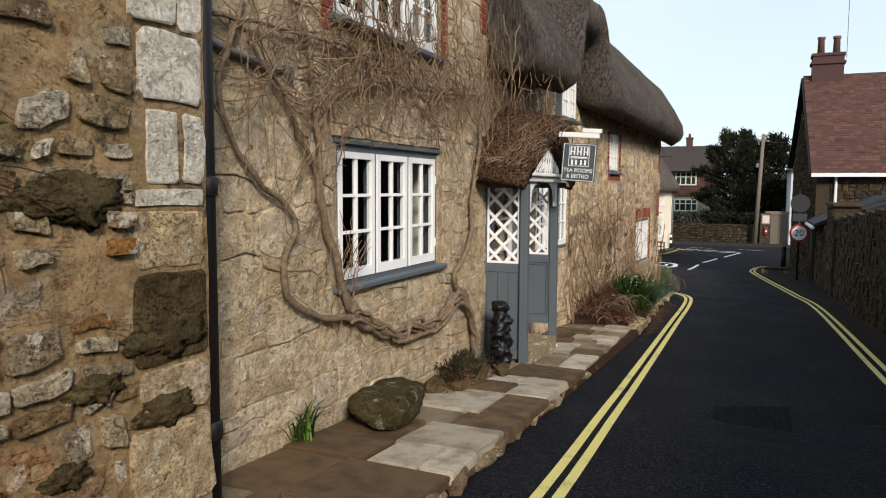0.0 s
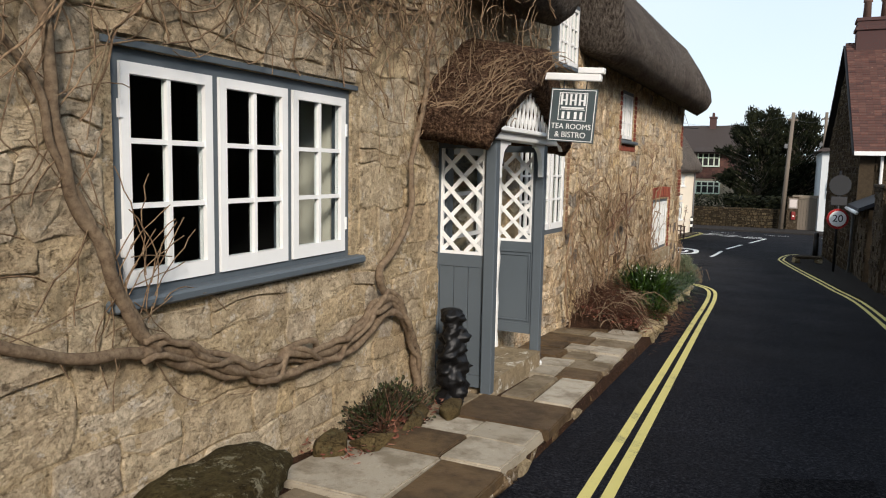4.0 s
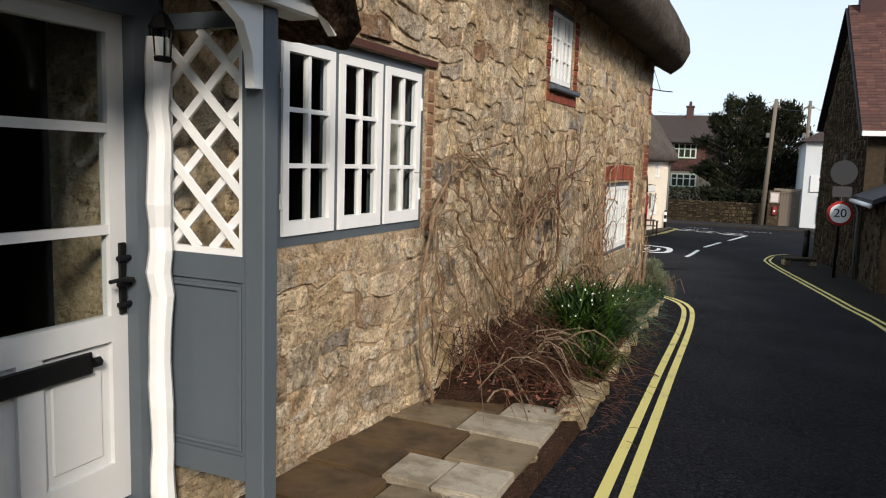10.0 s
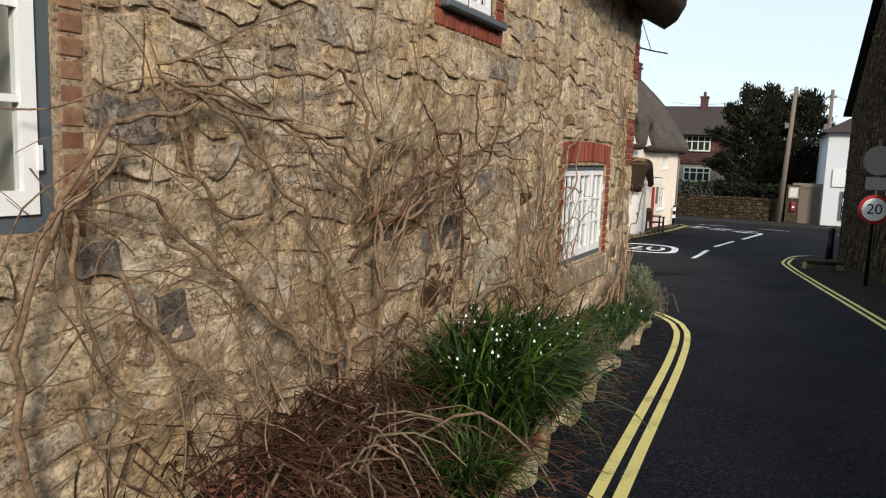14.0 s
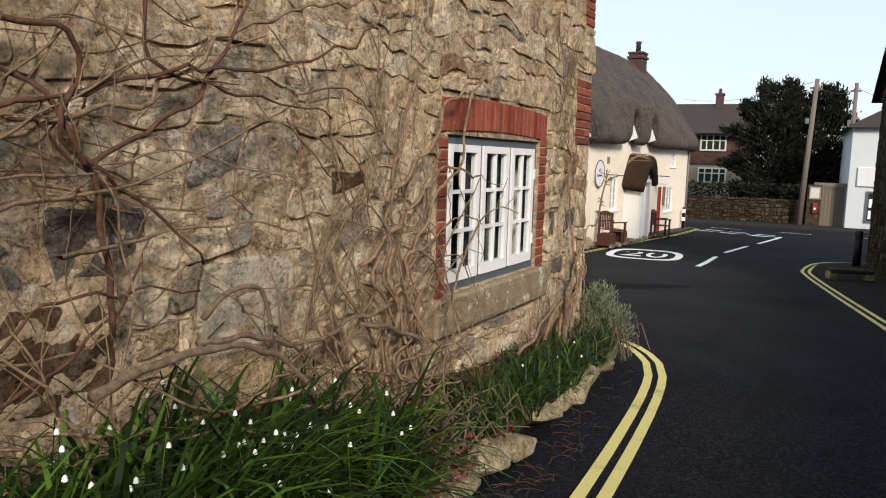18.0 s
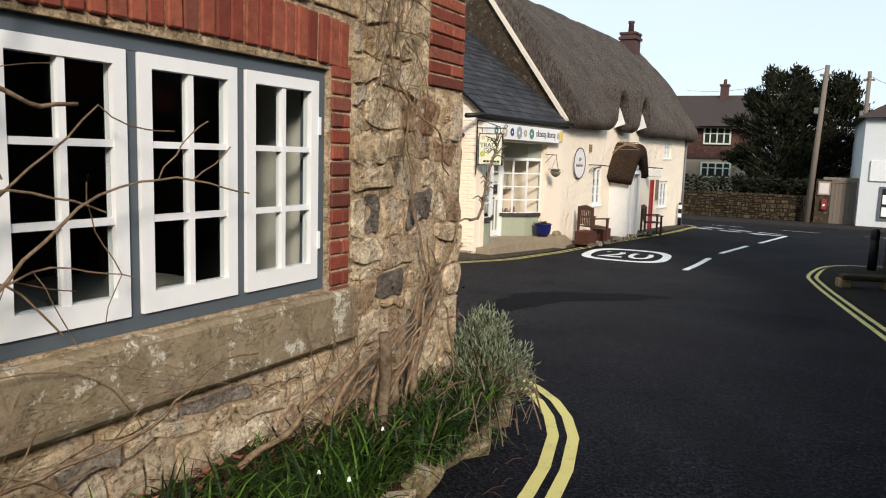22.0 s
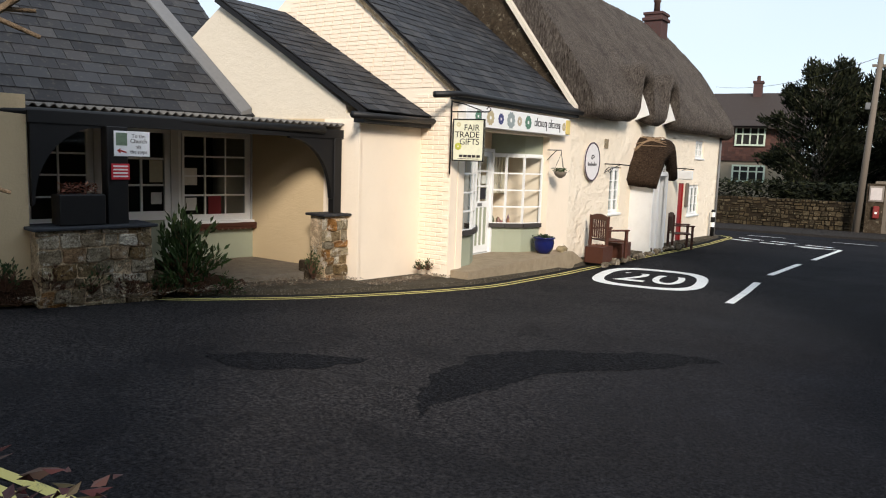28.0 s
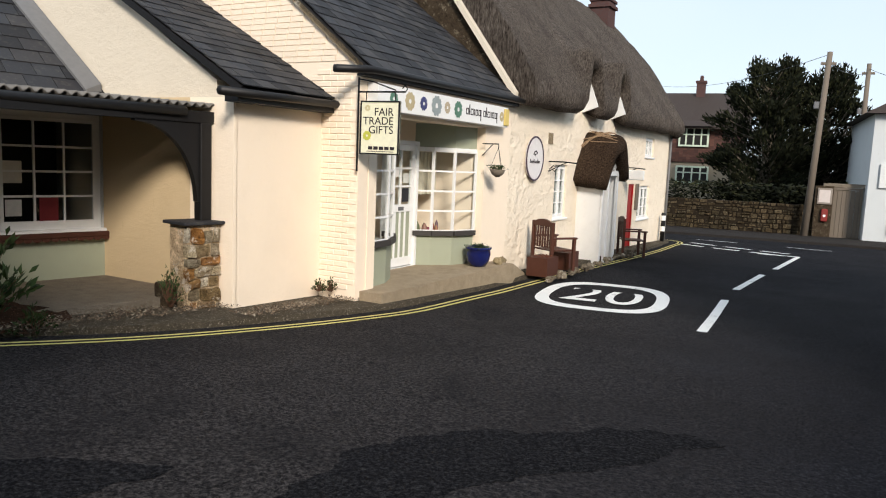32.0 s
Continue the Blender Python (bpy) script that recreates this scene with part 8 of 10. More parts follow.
# ---- thatched cottage at the end of the terrace ----
w9 = B()
C2 = (6.98, 7.72, -0.86, 0.30)
C3 = (13.8, 15.1, -1.22, -0.22)
CU = (14.3, 15.3, 0.62, 1.20)
CD = (12.75, 13.35, -1.95, -0.15)
pierced(w9, 4.62, 17.4, -2.7, 1.62, [C2, C3, CU, CD], 0.0, 0.4)
pierced(w9, 17.0, 17.4, -2.7, 1.62, [], 0.401, 5.2)
solid("wall_9", w9, M_CREAMST, "cream limewashed lumpy stone front of the thatched cottage", "wall", "structure", SHOP)
w10 = B()
gable(w10, 4.62, 0.3, [(0.41, 1.3), (0.1, 1.62), (2.75, 5.2), (5.4, 1.6), (5.4, -2.0), (0.41, -2.0)])
solid("wall_10", w10, M_DARKST_I, "brown stone gable above the slate roof", "wall", "structure", SHOP)
b = B()
b.add([(4.50, -0.1, 1.42), (4.50, 2.75, 5.28), (4.50, 2.75, 5.42), (4.50, -0.1, 1.56), (4.66, -0.1, 1.42), (4.66, 2.75, 5.28), (4.66, 2.75, 5.42), (4.66, -0.1, 1.56)], [(0, 1, 2, 3), (7, 6, 5, 4), (0, 4, 5, 1), (1, 5, 6, 2), (2, 6, 7, 3), (3, 7, 4, 0)])
solid("verge_board", b, M_WHITER, "pale painted verge coping on the gable", "trim", "structure", SHOP)
window("window_9", SHOP, C2, 2, 4, 1, "narrow white casement window in the cream wall", d=0.06, frame_mat=M_WHITE, stile=0.035, room=0.8)
window("window_10", SHOP, C3, 3, 3, 1, "white casement window in the cream wall", d=0.06, frame_mat=M_WHITE, stile=0.035, room=0.8)
window("window_11", SHOP, CU, 2, 2, 2, "small dark upper window under the thatch", d=0.06, frame_mat=M_WHITE, stile=0.03, room=0.8)
b = B()
ring_frame(b, CD[0], CD[1], CD[2], CD[3], 0.02, 0.1, 0.05, 0.01)
b.box(CD[0] + 0.05, CD[1] - 0.05, 0.05, 0.09, CD[2], CD[3] - 0.05)
for k in range(2):
    b.box(CD[0] + 0.12, CD[1] - 0.12, 0.04, 0.052, CD[2] + 0.2 + 0.85 * k, CD[2] + 0.85 + 0.75 * k, 0.006)
solid("door_3", b, M_REDP, "narrow red panelled cottage door", "door", "structure", SHOP)


def lip3(a):
    z = 1.50 + 0.02 * math.sin(a * 0.9)
    for c in (8.05, 10.25):
        z += 1.0 * math.exp(-((a - c) / 0.52) ** 6)
    return z


th = B()
prof3 = ((-0.14, 0.25), (-0.05, 0.40), (0.08, 0.46), (0.3, 0.42), (0.6, 0.24), (1.1, -0.08), (1.9, -0.65), (2.8, -1.35), (3.6, -2.1), (3.9, -2.7))
rows_a = [4.68 + 0.12 * i for i in range(113)]
ring = []
for a in rows_a:
    end = 18.15
    cap = 3.9 if a < 15.2 else 3.9 * max(0.0, 1 - ((a - 15.2) / (end - 15.2)) ** 2.2) ** 0.7
    lip, low = lip3(a), 1.50
    sec = [(-0.05, lip - 0.02)]
    for h, o in prof3:
        hh = min(h, max(cap - 0.14, -0.14 + 0.02 * h))
        oo = float(np.interp(hh, [p[0] for p in prof3], [p[1] for p in prof3]))
        z = max(lip + min(hh, 0.3), low + hh) if hh > 0.08 else lip + hh
        wob = 0.05 * noise.noise((a * 0.9, h * 1.3, 22.0)) + 0.02 * noise.noise((a * 4, h * 4, 25.0))
        sec.append((oo + wob - max(0, a - 17.4) * 0.25, z + 0.6 * wob))
    sec.append((-5.3, sec[-1][1] - 0.4))
    sec.append((-5.7, lip - 0.05))
    ring.append([(a, -o, z) for o, z in sec])
k = len(ring[0])
for r in ring:
    th.v += r
for i in range(len(ring) - 1):
    for j in range(k - 1):
        o = i * k + j
        th.f.append((o, o + 1, o + k + 1, o + k))
th.f.append(tuple(range(k)))
th.f.append(tuple(reversed(range((len(ring) - 1) * k, len(ring) * k))))
solid("cottage_thatch", th, M_THATCH, "smooth grey-brown thatch with two eyebrow notches", "roof", "structure", SHOP, smooth=True)
for c in (8.05, 10.25):
    b = B()
    b.add([(c + 0.40, -0.36, 1.62), (c + 0.40, 0.1, 1.45), (c + 0.40, 0.25, 2.5), (c + 0.40, -0.05, 2.42), (c + 0.46, -0.36, 1.62), (c + 0.46, 0.1, 1.45), (c + 0.46, 0.25, 2.5), (c + 0.46, -0.05, 2.42)], [(0, 1, 2, 3), (7, 6, 5, 4), (0, 4, 5, 1), (1, 5, 6, 2), (2, 6, 7, 3), (3, 7, 4, 0)])
    solid("dormer_cheek", b, M_WHITE, "white painted cheek of a thatch dormer", "dormer", "structure", SHOP)
    dw = (c - 0.30, c + 0.29, 1.5, 2.35)
    b = B()
    ring_frame(b, *dw, 0.06, 0.12, 0.05)
    b.box(c - 0.02, c + 0.02, 0.07, 0.11, 1.55, 2.3)
    b.box(c - 0.25, c + 0.24, 0.075, 0.105, 1.9, 1.93)
    f = solid("dormer_window", b, M_WHITE, "small white window inside the thatch notch", "window", "structure", SHOP)
    b = B()
    # pane painted near black for the unlit room behind
    b.box(c - 0.25, c + 0.24, 0.085, 0.09, 1.55, 2.3)
    part("pane", b, M_UNLIT, f)
chm = thing("chimney", SHOP @ Matrix.Translation((15.6, 2.0, 4.7)), "brick chimney with two terracotta pots", "chimney")
b = B()
b.box(-0.35, 0.35, -0.3, 0.3, -0.9, 0.75)
b.box(-0.41, 0.41, -0.36, 0.36, 0.55, 0.66, 0.01)
b.box(-0.39, 0.39, -0.34, 0.34, 0.75, 0.84, 0.01)
part("stack", b, M_OLDBRICK, chm)
for x in (-0.16, 0.16):
    b = B()
    b.lathe([(0.11, 0.84), (0.10, 1.2), (0.125, 1.22), (0.125, 1.3), (0.09, 1.3), (0.08, 1.0)], 14)
    part("pot", b, M_POT, chm, smooth=True)
rd = B()
for sg in (-1, 1):
    rd.tube([(5.2, 2.55 + sg * 0.25, 5.05), (10, 2.55 + sg * 0.25, 5.1), (15, 2.6 + sg * 0.2, 5.0)], 0.02, 5)
solid("ridge_spar", rd, M_WOOD, "hazel spars pinning the thatch ridge", "thatch spar", m=SHOP)

# cottage porch
cp = thing("porch", SHOP, "white boarded porch with its own thatched cap", "porch")
b = B()
b.box(8.46, 8.52, -0.56, 0.0, -1.95, 0.12)
part("side_panel", b, M_WHITE, cp)
b = B()
b.box(9.62, 9.68, -0.56, 0.0, -1.95, 0.12)
part("side_panel", b, M_WHITE, cp)
b = B()
for x in (8.46, 8.86, 9.56):
    b.box(x, x + 0.10, -0.60, -0.545, -1.95, 0.22)
b.box(8.46, 9.68, -0.605, -0.54, 0.10, 0.2)
part("front_frame", b, M_WHITE, cp)
b = B()
b.box(8.97, 9.55, -0.10, -0.05, -1.95, 0.10)
part("inner_door", b, M_DOORW, cp)
b = B()
apx = 9.1
for i in range(9):
    x = apx - 0.5 + i * 0.125
    b.tube([(x, -0.57, 0.18), (apx + (x - apx) * 0.15, -0.57, 0.62)], 0.014, 4)
part("fan_lattice", b, M_WHITE, cp)
hood = B()
n1 = 12
for i in range(n1 + 1):
    t = i / n1
    d = 0.05 - 0.84 * t
    fat = 1 - 0.35 * max(0.0, (t - 0.7) / 0.3) ** 2
    sec = []
    for j in range(21):
        v = -1 + j / 10
        x = apx + v * (0.98 if v < 0 else 0.76) * (0.9 + 0.1 * fat)
        z = 1.10 - 0.10 * t - (1.06 if v < 0 else 0.86) * abs(v) ** 1.9 * (1.06 - 0.06 * t) - 0.14 * (1 - fat)
        z += 0.09 * noise.noise((x * 3, d * 3, 31)) + 0.05 * noise.noise((x * 9, d * 9, 37))
        sec.append((x, d - 0.05 * (1 - abs(v)), z))
    for j in range(20, -1, -1):
        v = -1 + j / 10
        sec.append((apx + v * (0.80 if v < 0 else 0.66), d + 0.06 * t, 0.62 - 0.06 * t - (0.78 if v < 0 else 0.6) * abs(v) ** 1.4 + 0.02 * noise.noise((v * 9, d * 9, 3))))
    hood.v += sec
m2 = 42
for i in range(n1):
    for j in range(m2):
        jj = (j + 1) % m2
        hood.f.append((i * m2 + j, i * m2 + jj, (i + 1) * m2 + jj, (i + 1) * m2 + j))
hood.f.append(tuple(range(m2)))
hood.f.append(tuple(reversed(range(n1 * m2, n1 * m2 + m2))))
part("thatched_cap", hood, M_CAP, cp, "shaggy brown thatch cap with hazel spars", True)


def cap_z(v, t):
    return 1.15 - 0.10 * t - (1.06 if v < 0 else 0.86) * abs(v) ** 1.9


M_STRAW = plain("hazel_rod", lin(150, 124, 96), 0.8)
rs = random.Random(71)
for i in range(11):
    b = B()
    t0, t1 = rs.uniform(0.0, 0.3), rs.uniform(0.6, 0.95)
    v0, v1 = rs.uniform(-0.62, -0.1), rs.uniform(-0.6, 0.3)
    pts = []
    for j in range(7):
        q = j / 6
        v, t = v0 + (v1 - v0) * q, t0 + (t1 - t0) * q
        pts.append((apx + v * (0.98 if v < 0 else 0.76), 0.05 - 0.84 * t - 0.05 * (1 - abs(v)), cap_z(v, t)))
    b.tube(pts, 0.009, 5)
    part("spar", b, M_STRAW, cp)

# wall signs and lamps of the cottage
rsn = thing("round_sign", SHOP @ Matrix.Translation((5.72, -0.03, 0.40)), "round white wall sign with a dark rim", "sign")
b = B()
b.lathe([(0.40, -0.02), (0.42, 0.0), (0.42, 0.02), (0.40, 0.025)], 36)
ob = part("disc", b, plain("sign_white", lin(226, 222, 220), 0.5), rsn)
ob.rotation_euler = (radians(90), 0, 0)
b = B()
b.lathe([(0.405, 0.02), (0.435, 0.02), (0.435, 0.035), (0.405, 0.035), (0.405, 0.02)], 36)
ob = part("rim", b, plain("plum_paint", lin(70, 54, 66), 0.5), rsn)
ob.rotation_euler = (radians(90), 0, 0)
b = B()
b.tube([(-0.08, -0.03, 0.07), (-0.04, -0.03, 0.14), (0.04, -0.03, 0.15), (0.09, -0.03, 0.10)], 0.012, 5)
b.tube([(-0.03, -0.03, 0.05), (0.0, -0.03, 0.09), (0.05, -0.03, 0.09)], 0.01, 5)
part("emblem", b, M_INK, rsn)
for i in range(11):
    b = B()
    b.box(-0.25 + 0.046 * i, -0.225 + 0.046 * i, -0.031, -0.026, -0.09, -0.04 if i % 4 else -0.01)
    part("letter_shape", b, M_INK, rsn)
for a, z in ((6.6, 0.36), (12.0, 0.30)):
    b = B()
    b.tube([(a, 0, z), (a, -0.35, z), (a, -0.62, z - 0.02)], 0.014, 6)
    b.tube([(a, -0.02, z - 0.16), (a, -0.10, z - 0.08), (a, -0.2, z - 0.12), (a, -0.14, z - 0.2), (a, -0.08, z - 0.15)], 0.01, 6)
    b.tube([(a, 0.0, z - 0.2), (a, -0.4, z)], 0.01, 6)
    solid("iron_bracket", b, M_IRON, "black scrolled iron sign bracket on the cottage wall", "bracket", m=SHOP)
b = B()
b.box(11.95, 12.05, -0.6, -0.1, -0.02, 0.24, 0.02)
solid("small_sign", b, M_WHITE, "small white hanging sign on the cottage", "sign", m=SHOP)
b = B()
b.box(13.45, 13.72, -0.05, 0.0, -0.9, -0.15, 0.01)
solid("menu_board", b, M_WOOD, "brown framed menu board beside the window", "notice board", m=SHOP)
b = B()
b.box(6.5, 6.72, -0.02, 0.0, 0.72, 0.94)
solid("wall_vent", b, M_STEP, "small stone vent in the cottage wall", "vent", m=SHOP)
b = B()
b.tube([(17.3, -0.06, -2.1), (17.3, -0.06, 1.45)], 0.04, 8)
solid("drainpipe", b, M_LEAD, "pale drainpipe at the cottage corner", "drainpipe", m=SHOP, smooth=True)


# wooden armchairs and troughs
def armchair(name, m, label):
    c = thing(name, m, label, "chair", group="wooden garden chairs")
    for x in (-0.3, 0.3):
        for y, h in ((-0.26, 0.64), (0.26, 0.95)):
            b = B()
            b.box(x - 0.03, x + 0.03, y - 0.03, y + 0.03, 0, h, 0.005)
            part("leg", b, M_DARKWOOD, c)
        b = B()
        b.box(x - 0.04, x + 0.04, -0.32, 0.27, 0.63, 0.665, 0.008)
        part("armrest", b, M_DARKWOOD, c)
    for i in range(6):
        b = B()
        b.box(-0.28, 0.28, -0.28 + 0.09 * i, -0.205 + 0.09 * i, 0.40, 0.425, 0.004)
        part("seat_slat", b, M_DARKWOOD, c)
    for i in range(7):
        b = B()
        x = -0.24 + 0.08 * i
        b.box(x - 0.022, x + 0.022, 0.25, 0.27, 0.46, 0.90)
        part("back_slat", b, M_DARKWOOD, c)
    b = B()
    b.prism([(-0.3, 0.86), (0.3, 0.86), (0.3, 0.93)] + [(0.05 * j, 0.94 + 0.055 * (1 - (j / 5) ** 2)) for j in range(5, -6, -1)] + [(-0.3, 0.93)], 0.24, 0.285)
    part("top_rail", b, M_DARKWOOD, c)
    return c


armchair("garden_chair", SHOP @ pose(5.55, -0.60, -1.72, 0, 0, 58), "dark red-brown slatted garden armchair")
armchair("garden_chair", SHOP @ pose(10.6, -0.75, -1.90, 0, 0, 28), "dark brown garden armchair outside the cottage")
for a in (5.0, 6.15):
    t = thing("plant_trough", SHOP @ pose(a, -0.62, -1.74), "dark red-brown wooden plant trough", "trough", group="plant troughs")
    b = B()
    pierced(b, -0.28, 0.28, 0, 0.34, [], -0.2, 0.2)
    part("trough_body", b, M_DARKWOOD, t)
    b = B()
    for i in range(60):
        leaves_on(b, rs, (rs.uniform(-0.25, 0.25), rs.uniform(-0.16, 0.16), 0.36), 0.03)
    tagged(part("leaves", b, M_DEAD, t), kind="stuff")

# raised pavement along the terrace
kerb = fine([(-14, 26.85), (-11.5, 26.2), (-9.9, 25.82), (-8.95, 25.86), (-8.45, 26.1), (-8.12, 26.46), (-7.72, 26.95), (-7.4, 27.42), (-7.05, 28.06), (-6.68, 28.9), (-6.36, 29.82), (-6.18, 30.55), (-6.06, 31.95), (-5.82, 34.4), (-5.47, 37.65), (-4.92, 42.05), (-4.66, 45.8), (-5.0, 48.2), (-8, 49.6)], 0.4)
b = B()
for i, p in enumerate(kerb):
    z = ground_z(p.y)
    inn = Vector((-16.0, max(29.0, p.y + 1.6)))
    b.v += [(p.x, p.y, z - 0.03), (p.x - 0.02, p.y, z + 0.07), (inn.x, inn.y, ground_z(inn.y) + 0.16)]
for i in range(len(kerb) - 1):
    o = 3 * i
    b.f += [(o, o + 1, o + 4, o + 3), (o + 1, o + 2, o + 5, o + 4)]
solid("pavement", b, M_GRAVEL, "earthy gravel pavement before the shops", "pavement", "structure")
M_BORDER = stone_material("grey_border_stone", [lin(112, 104, 92), lin(84, 76, 66), lin(140, 130, 114), lin(98, 86, 70)], False)
rs = random.Random(83)
for i in range(44):
    t = i / 44
    a = 4.4 + 8.0 * t
    q = SHOP @ Vector((a, -1.0 + 0.35 * t + rs.uniform(-0.1, 0.1), 0))
    s = rs.uniform(0.06, 0.125)
    solid("border_stone", rock(rs, s * 1.4, s * 1.2, s), M_BORDER, "small rough stone edging the cottage border", "rock", m=pose(q.x, q.y, ground_z(q.y) + 0.11, 0, 0, rs.uniform(0, 180)), smooth=True, group="stones edging the cottage border")

# ---- veranda ----
VD = 2.9
LW = (-2.86, -1.62, -0.68, 0.64)
LW2 = (-5.4, -4.1, -0.68, 0.64)
LD = (-3.86, -2.98, -1.4, 0.66)
b = B()
pierced(b, -8.4, -1.531, -2.2, 0.76, [LW, LW2, LD], VD, VD + 0.25)
solid("wall_11", b, M_DOORW, "off-white boarded shop front under the veranda", "wall", "structure", VERB)
for a0, a1 in ((LW[0] - 0.04, LW[1] + 0.07), (LW2[0] - 0.04, LW2[1] + 0.1)):
    b = B()
    b.box(a0, a1, VD - 0.02, VD - 0.003, -1.28, -0.78, 0.004)
    b.box(a0, a1, VD - 0.03, VD - 0.003, -1.6, -1.29, 0.004)
    solid("stall_riser", b, M_SAGE, "sage green boarding below the shop window", "panel", "structure", VERB)
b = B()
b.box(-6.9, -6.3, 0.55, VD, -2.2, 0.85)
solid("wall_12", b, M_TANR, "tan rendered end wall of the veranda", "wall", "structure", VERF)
b = B()
b.box(-1.56, -1.531, 0.60, 1.30, -2.2, 0.9)
solid("wall_14", b, M_CREAM, "cream painted corner of the low wing", "wall", "structure", SHOP)
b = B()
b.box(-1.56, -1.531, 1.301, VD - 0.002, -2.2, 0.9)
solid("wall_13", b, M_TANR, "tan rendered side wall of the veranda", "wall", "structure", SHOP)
window("window_12", VERB, LW, 1, 4, 3, "white small-paned shop window with notices", d=VD + 0.03, frame_mat=M_WHITE, stile=0.04, wall=VD + 0.25, room=0.8)
window("window_13", VERB, LW2, 1, 4, 3, "white small-paned shop window under the veranda", d=VD + 0.03, frame_mat=M_WHITE, stile=0.04, wall=VD + 0.25, room=0.8)
vd = thing("door_4", VERB, "white half-glazed veranda door with a sage lower panel", "door", kind="structure")
b = B()
ring_frame(b, LD[0], LD[1], LD[2], LD[3], VD + 0.02, VD + 0.08, 0.09, 0.16)
b.box(LD[0] + 0.09, LD[1] - 0.09, VD + 0.025, VD + 0.075, -0.62, -0.5)
b.box(-3.435, -3.405, VD + 0.03, VD + 0.07, -0.5, 0.57)
for z in (-0.14, 0.22):
    b.box(LD[0] + 0.09, LD[1] - 0.09, VD + 0.032, VD + 0.068, z - 0.014, z + 0.014)
part("door_leaf", b, M_WHITE, vd)
b = B()
b.box(LD[0] + 0.09, LD[1] - 0.09, VD + 0.05, VD + 0.06, -1.24, -0.62)
part("lower_panel", b, M_SAGE, vd)
b = B()
b.box(LD[0] + 0.09, LD[1] - 0.09, VD + 0.05, VD + 0.054, -0.5, 0.57)
part("pane", b, M_GLASS, vd).visible_shadow = False
# flat near-black sheet painted as the unlit room behind the door
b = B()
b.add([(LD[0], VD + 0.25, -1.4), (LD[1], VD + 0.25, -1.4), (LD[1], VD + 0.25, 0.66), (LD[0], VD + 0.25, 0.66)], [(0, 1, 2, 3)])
part("dark_room_behind", b, M_UNLIT, vd)
b = B()
b.box(LW[0] - 0.06, LW[1] + 0.06, VD - 0.12, VD + 0.02, -0.75, -0.69, 0.01)
for i in range(13):
    x = LW[0] + 0.0 + 1.24 * i / 12
    b.prism([(x - 0.05, -0.749)] + [(x + 0.05 * math.cos(radians(q)), -0.755 - 0.035 * math.sin(radians(q))) for q in range(180, -1, -30)] + [(x + 0.05, -0.749)], VD - 0.118, VD - 0.10)
solid("scalloped_shelf", b, M_DARKWOOD, "dark scalloped board below the shop window", "shelf", "structure", VERB)
for (x0, x1, z0, z1, col) in ((-2.80, -2.55, -0.14, 0.10, lin(220, 216, 206)), (-2.74, -2.56, -0.50, -0.32, lin(214, 212, 206)), (-2.36, -2.14, -0.58, -0.28, lin(120, 40, 44)), (-3.30, -3.10, -0.1, 0.2, lin(190, 184, 160)), (-3.28, -3.12, -0.4, -0.24, lin(200, 200, 196))):
    b = B()
    b.box(x0, x1, VD + 0.026, VD + 0.031, z0, z1)
    solid("window_notice", b, plain("notice_paper", col, 0.8), "small notice stuck in the shop window", "notice", m=VERB)
b = B()
b.slab([(-6.6, 2.1), (-1.56, 1.05), (-1.56, VD + 0.05), (-6.6, VD + 1.1)], -2.2, -1.38)
solid("veranda_floor", b, M_CONC, "worn concrete veranda floor", "floor", "structure", SHOP)
# posts, beam and braces
b = B()
b.box(-6.3, -1.75, 0.48, 0.60, 0.58, 0.70)
solid("veranda_beam", b, M_BLACK, "black timber veranda beam", "beam", "structure", VERF)


def brace(a, sg, label):
    b = B()
    out = [(a, 0.6), (a + sg * 0.78, 0.6), (a + sg * 0.76, 0.56)] + [(a + sg * (0.03 + 0.72 * (1 - math.sin(radians(q)))), 0.56 - 0.80 * (1 - math.cos(radians(q)))) for q in range(10, 91, 10)] + [(a, -0.26)]
    b.prism(out, 0.50, 0.58)
    return solid("brace", b, M_BLACK, label, "brace", "structure", VERF)


vp = thing("veranda_post", VERF, "black timber veranda post standing on a stone pillar", "post")
b = B()
b.box(-2.17, -2.03, 0.47, 0.61, -0.46, 0.58, 0.008)
part("post", b, M_BLACK, vp)
b = B()
b.tube([(-1.94, 0.50, 0.75), (-1.94, 0.50, -0.30), (-1.86, 0.50, -0.40), (-1.86, 0.50, -1.35)], 0.04, 8)
part("downpipe", b, M_BLACK, vp, smooth=True)
brace(-2.17, -1, "black curved timber brace of the veranda")
brace(-6.28, 1, "black curved timber brace at the veranda's end")
b = B()
b.box(-5.50, -5.26, 0.42, 0.60, -0.50, 0.58, 0.008)
solid("veranda_post", b, M_BLACK, "broad black timber post carrying notices", "post", m=VERF)
# stone pillar and low wall
for nm, a0, a1, d0, d1, z0, z1, lab in (("stone_pillar", -2.42, -2.0, 0.36, 0.70, -1.55, -0.48, "squat rubble pillar under the veranda post"), ("low_wall", -6.3, -5.05, 0.3, 0.75, -1.6, -0.5, "low rubble wall with a slate coping")):
    b = B()
    b.box(a0, a1, d0, d1, z0, z1)
    pw_ = solid(nm, b, M_MORTAR2, lab, "wall", "structure", VERF)
    rs = random.Random(91)
    lay_stones(pw_, courses(rs, a0, a1, z0, z1, 0.08, 0.18, 0.1, 0.28, []), M_PIER, M_PIER_I, rs, lambda c: c[0], proud=0.03, gap=0.015, base=d0)
    b = B()
    b.box(a0 - 0.06, a1 + 0.06, d0 - 0.06, d1 + 0.06, z1 + 0.001, z1 + 0.035, 0.008)
    part("coping", b, M_SLATE, pw_)
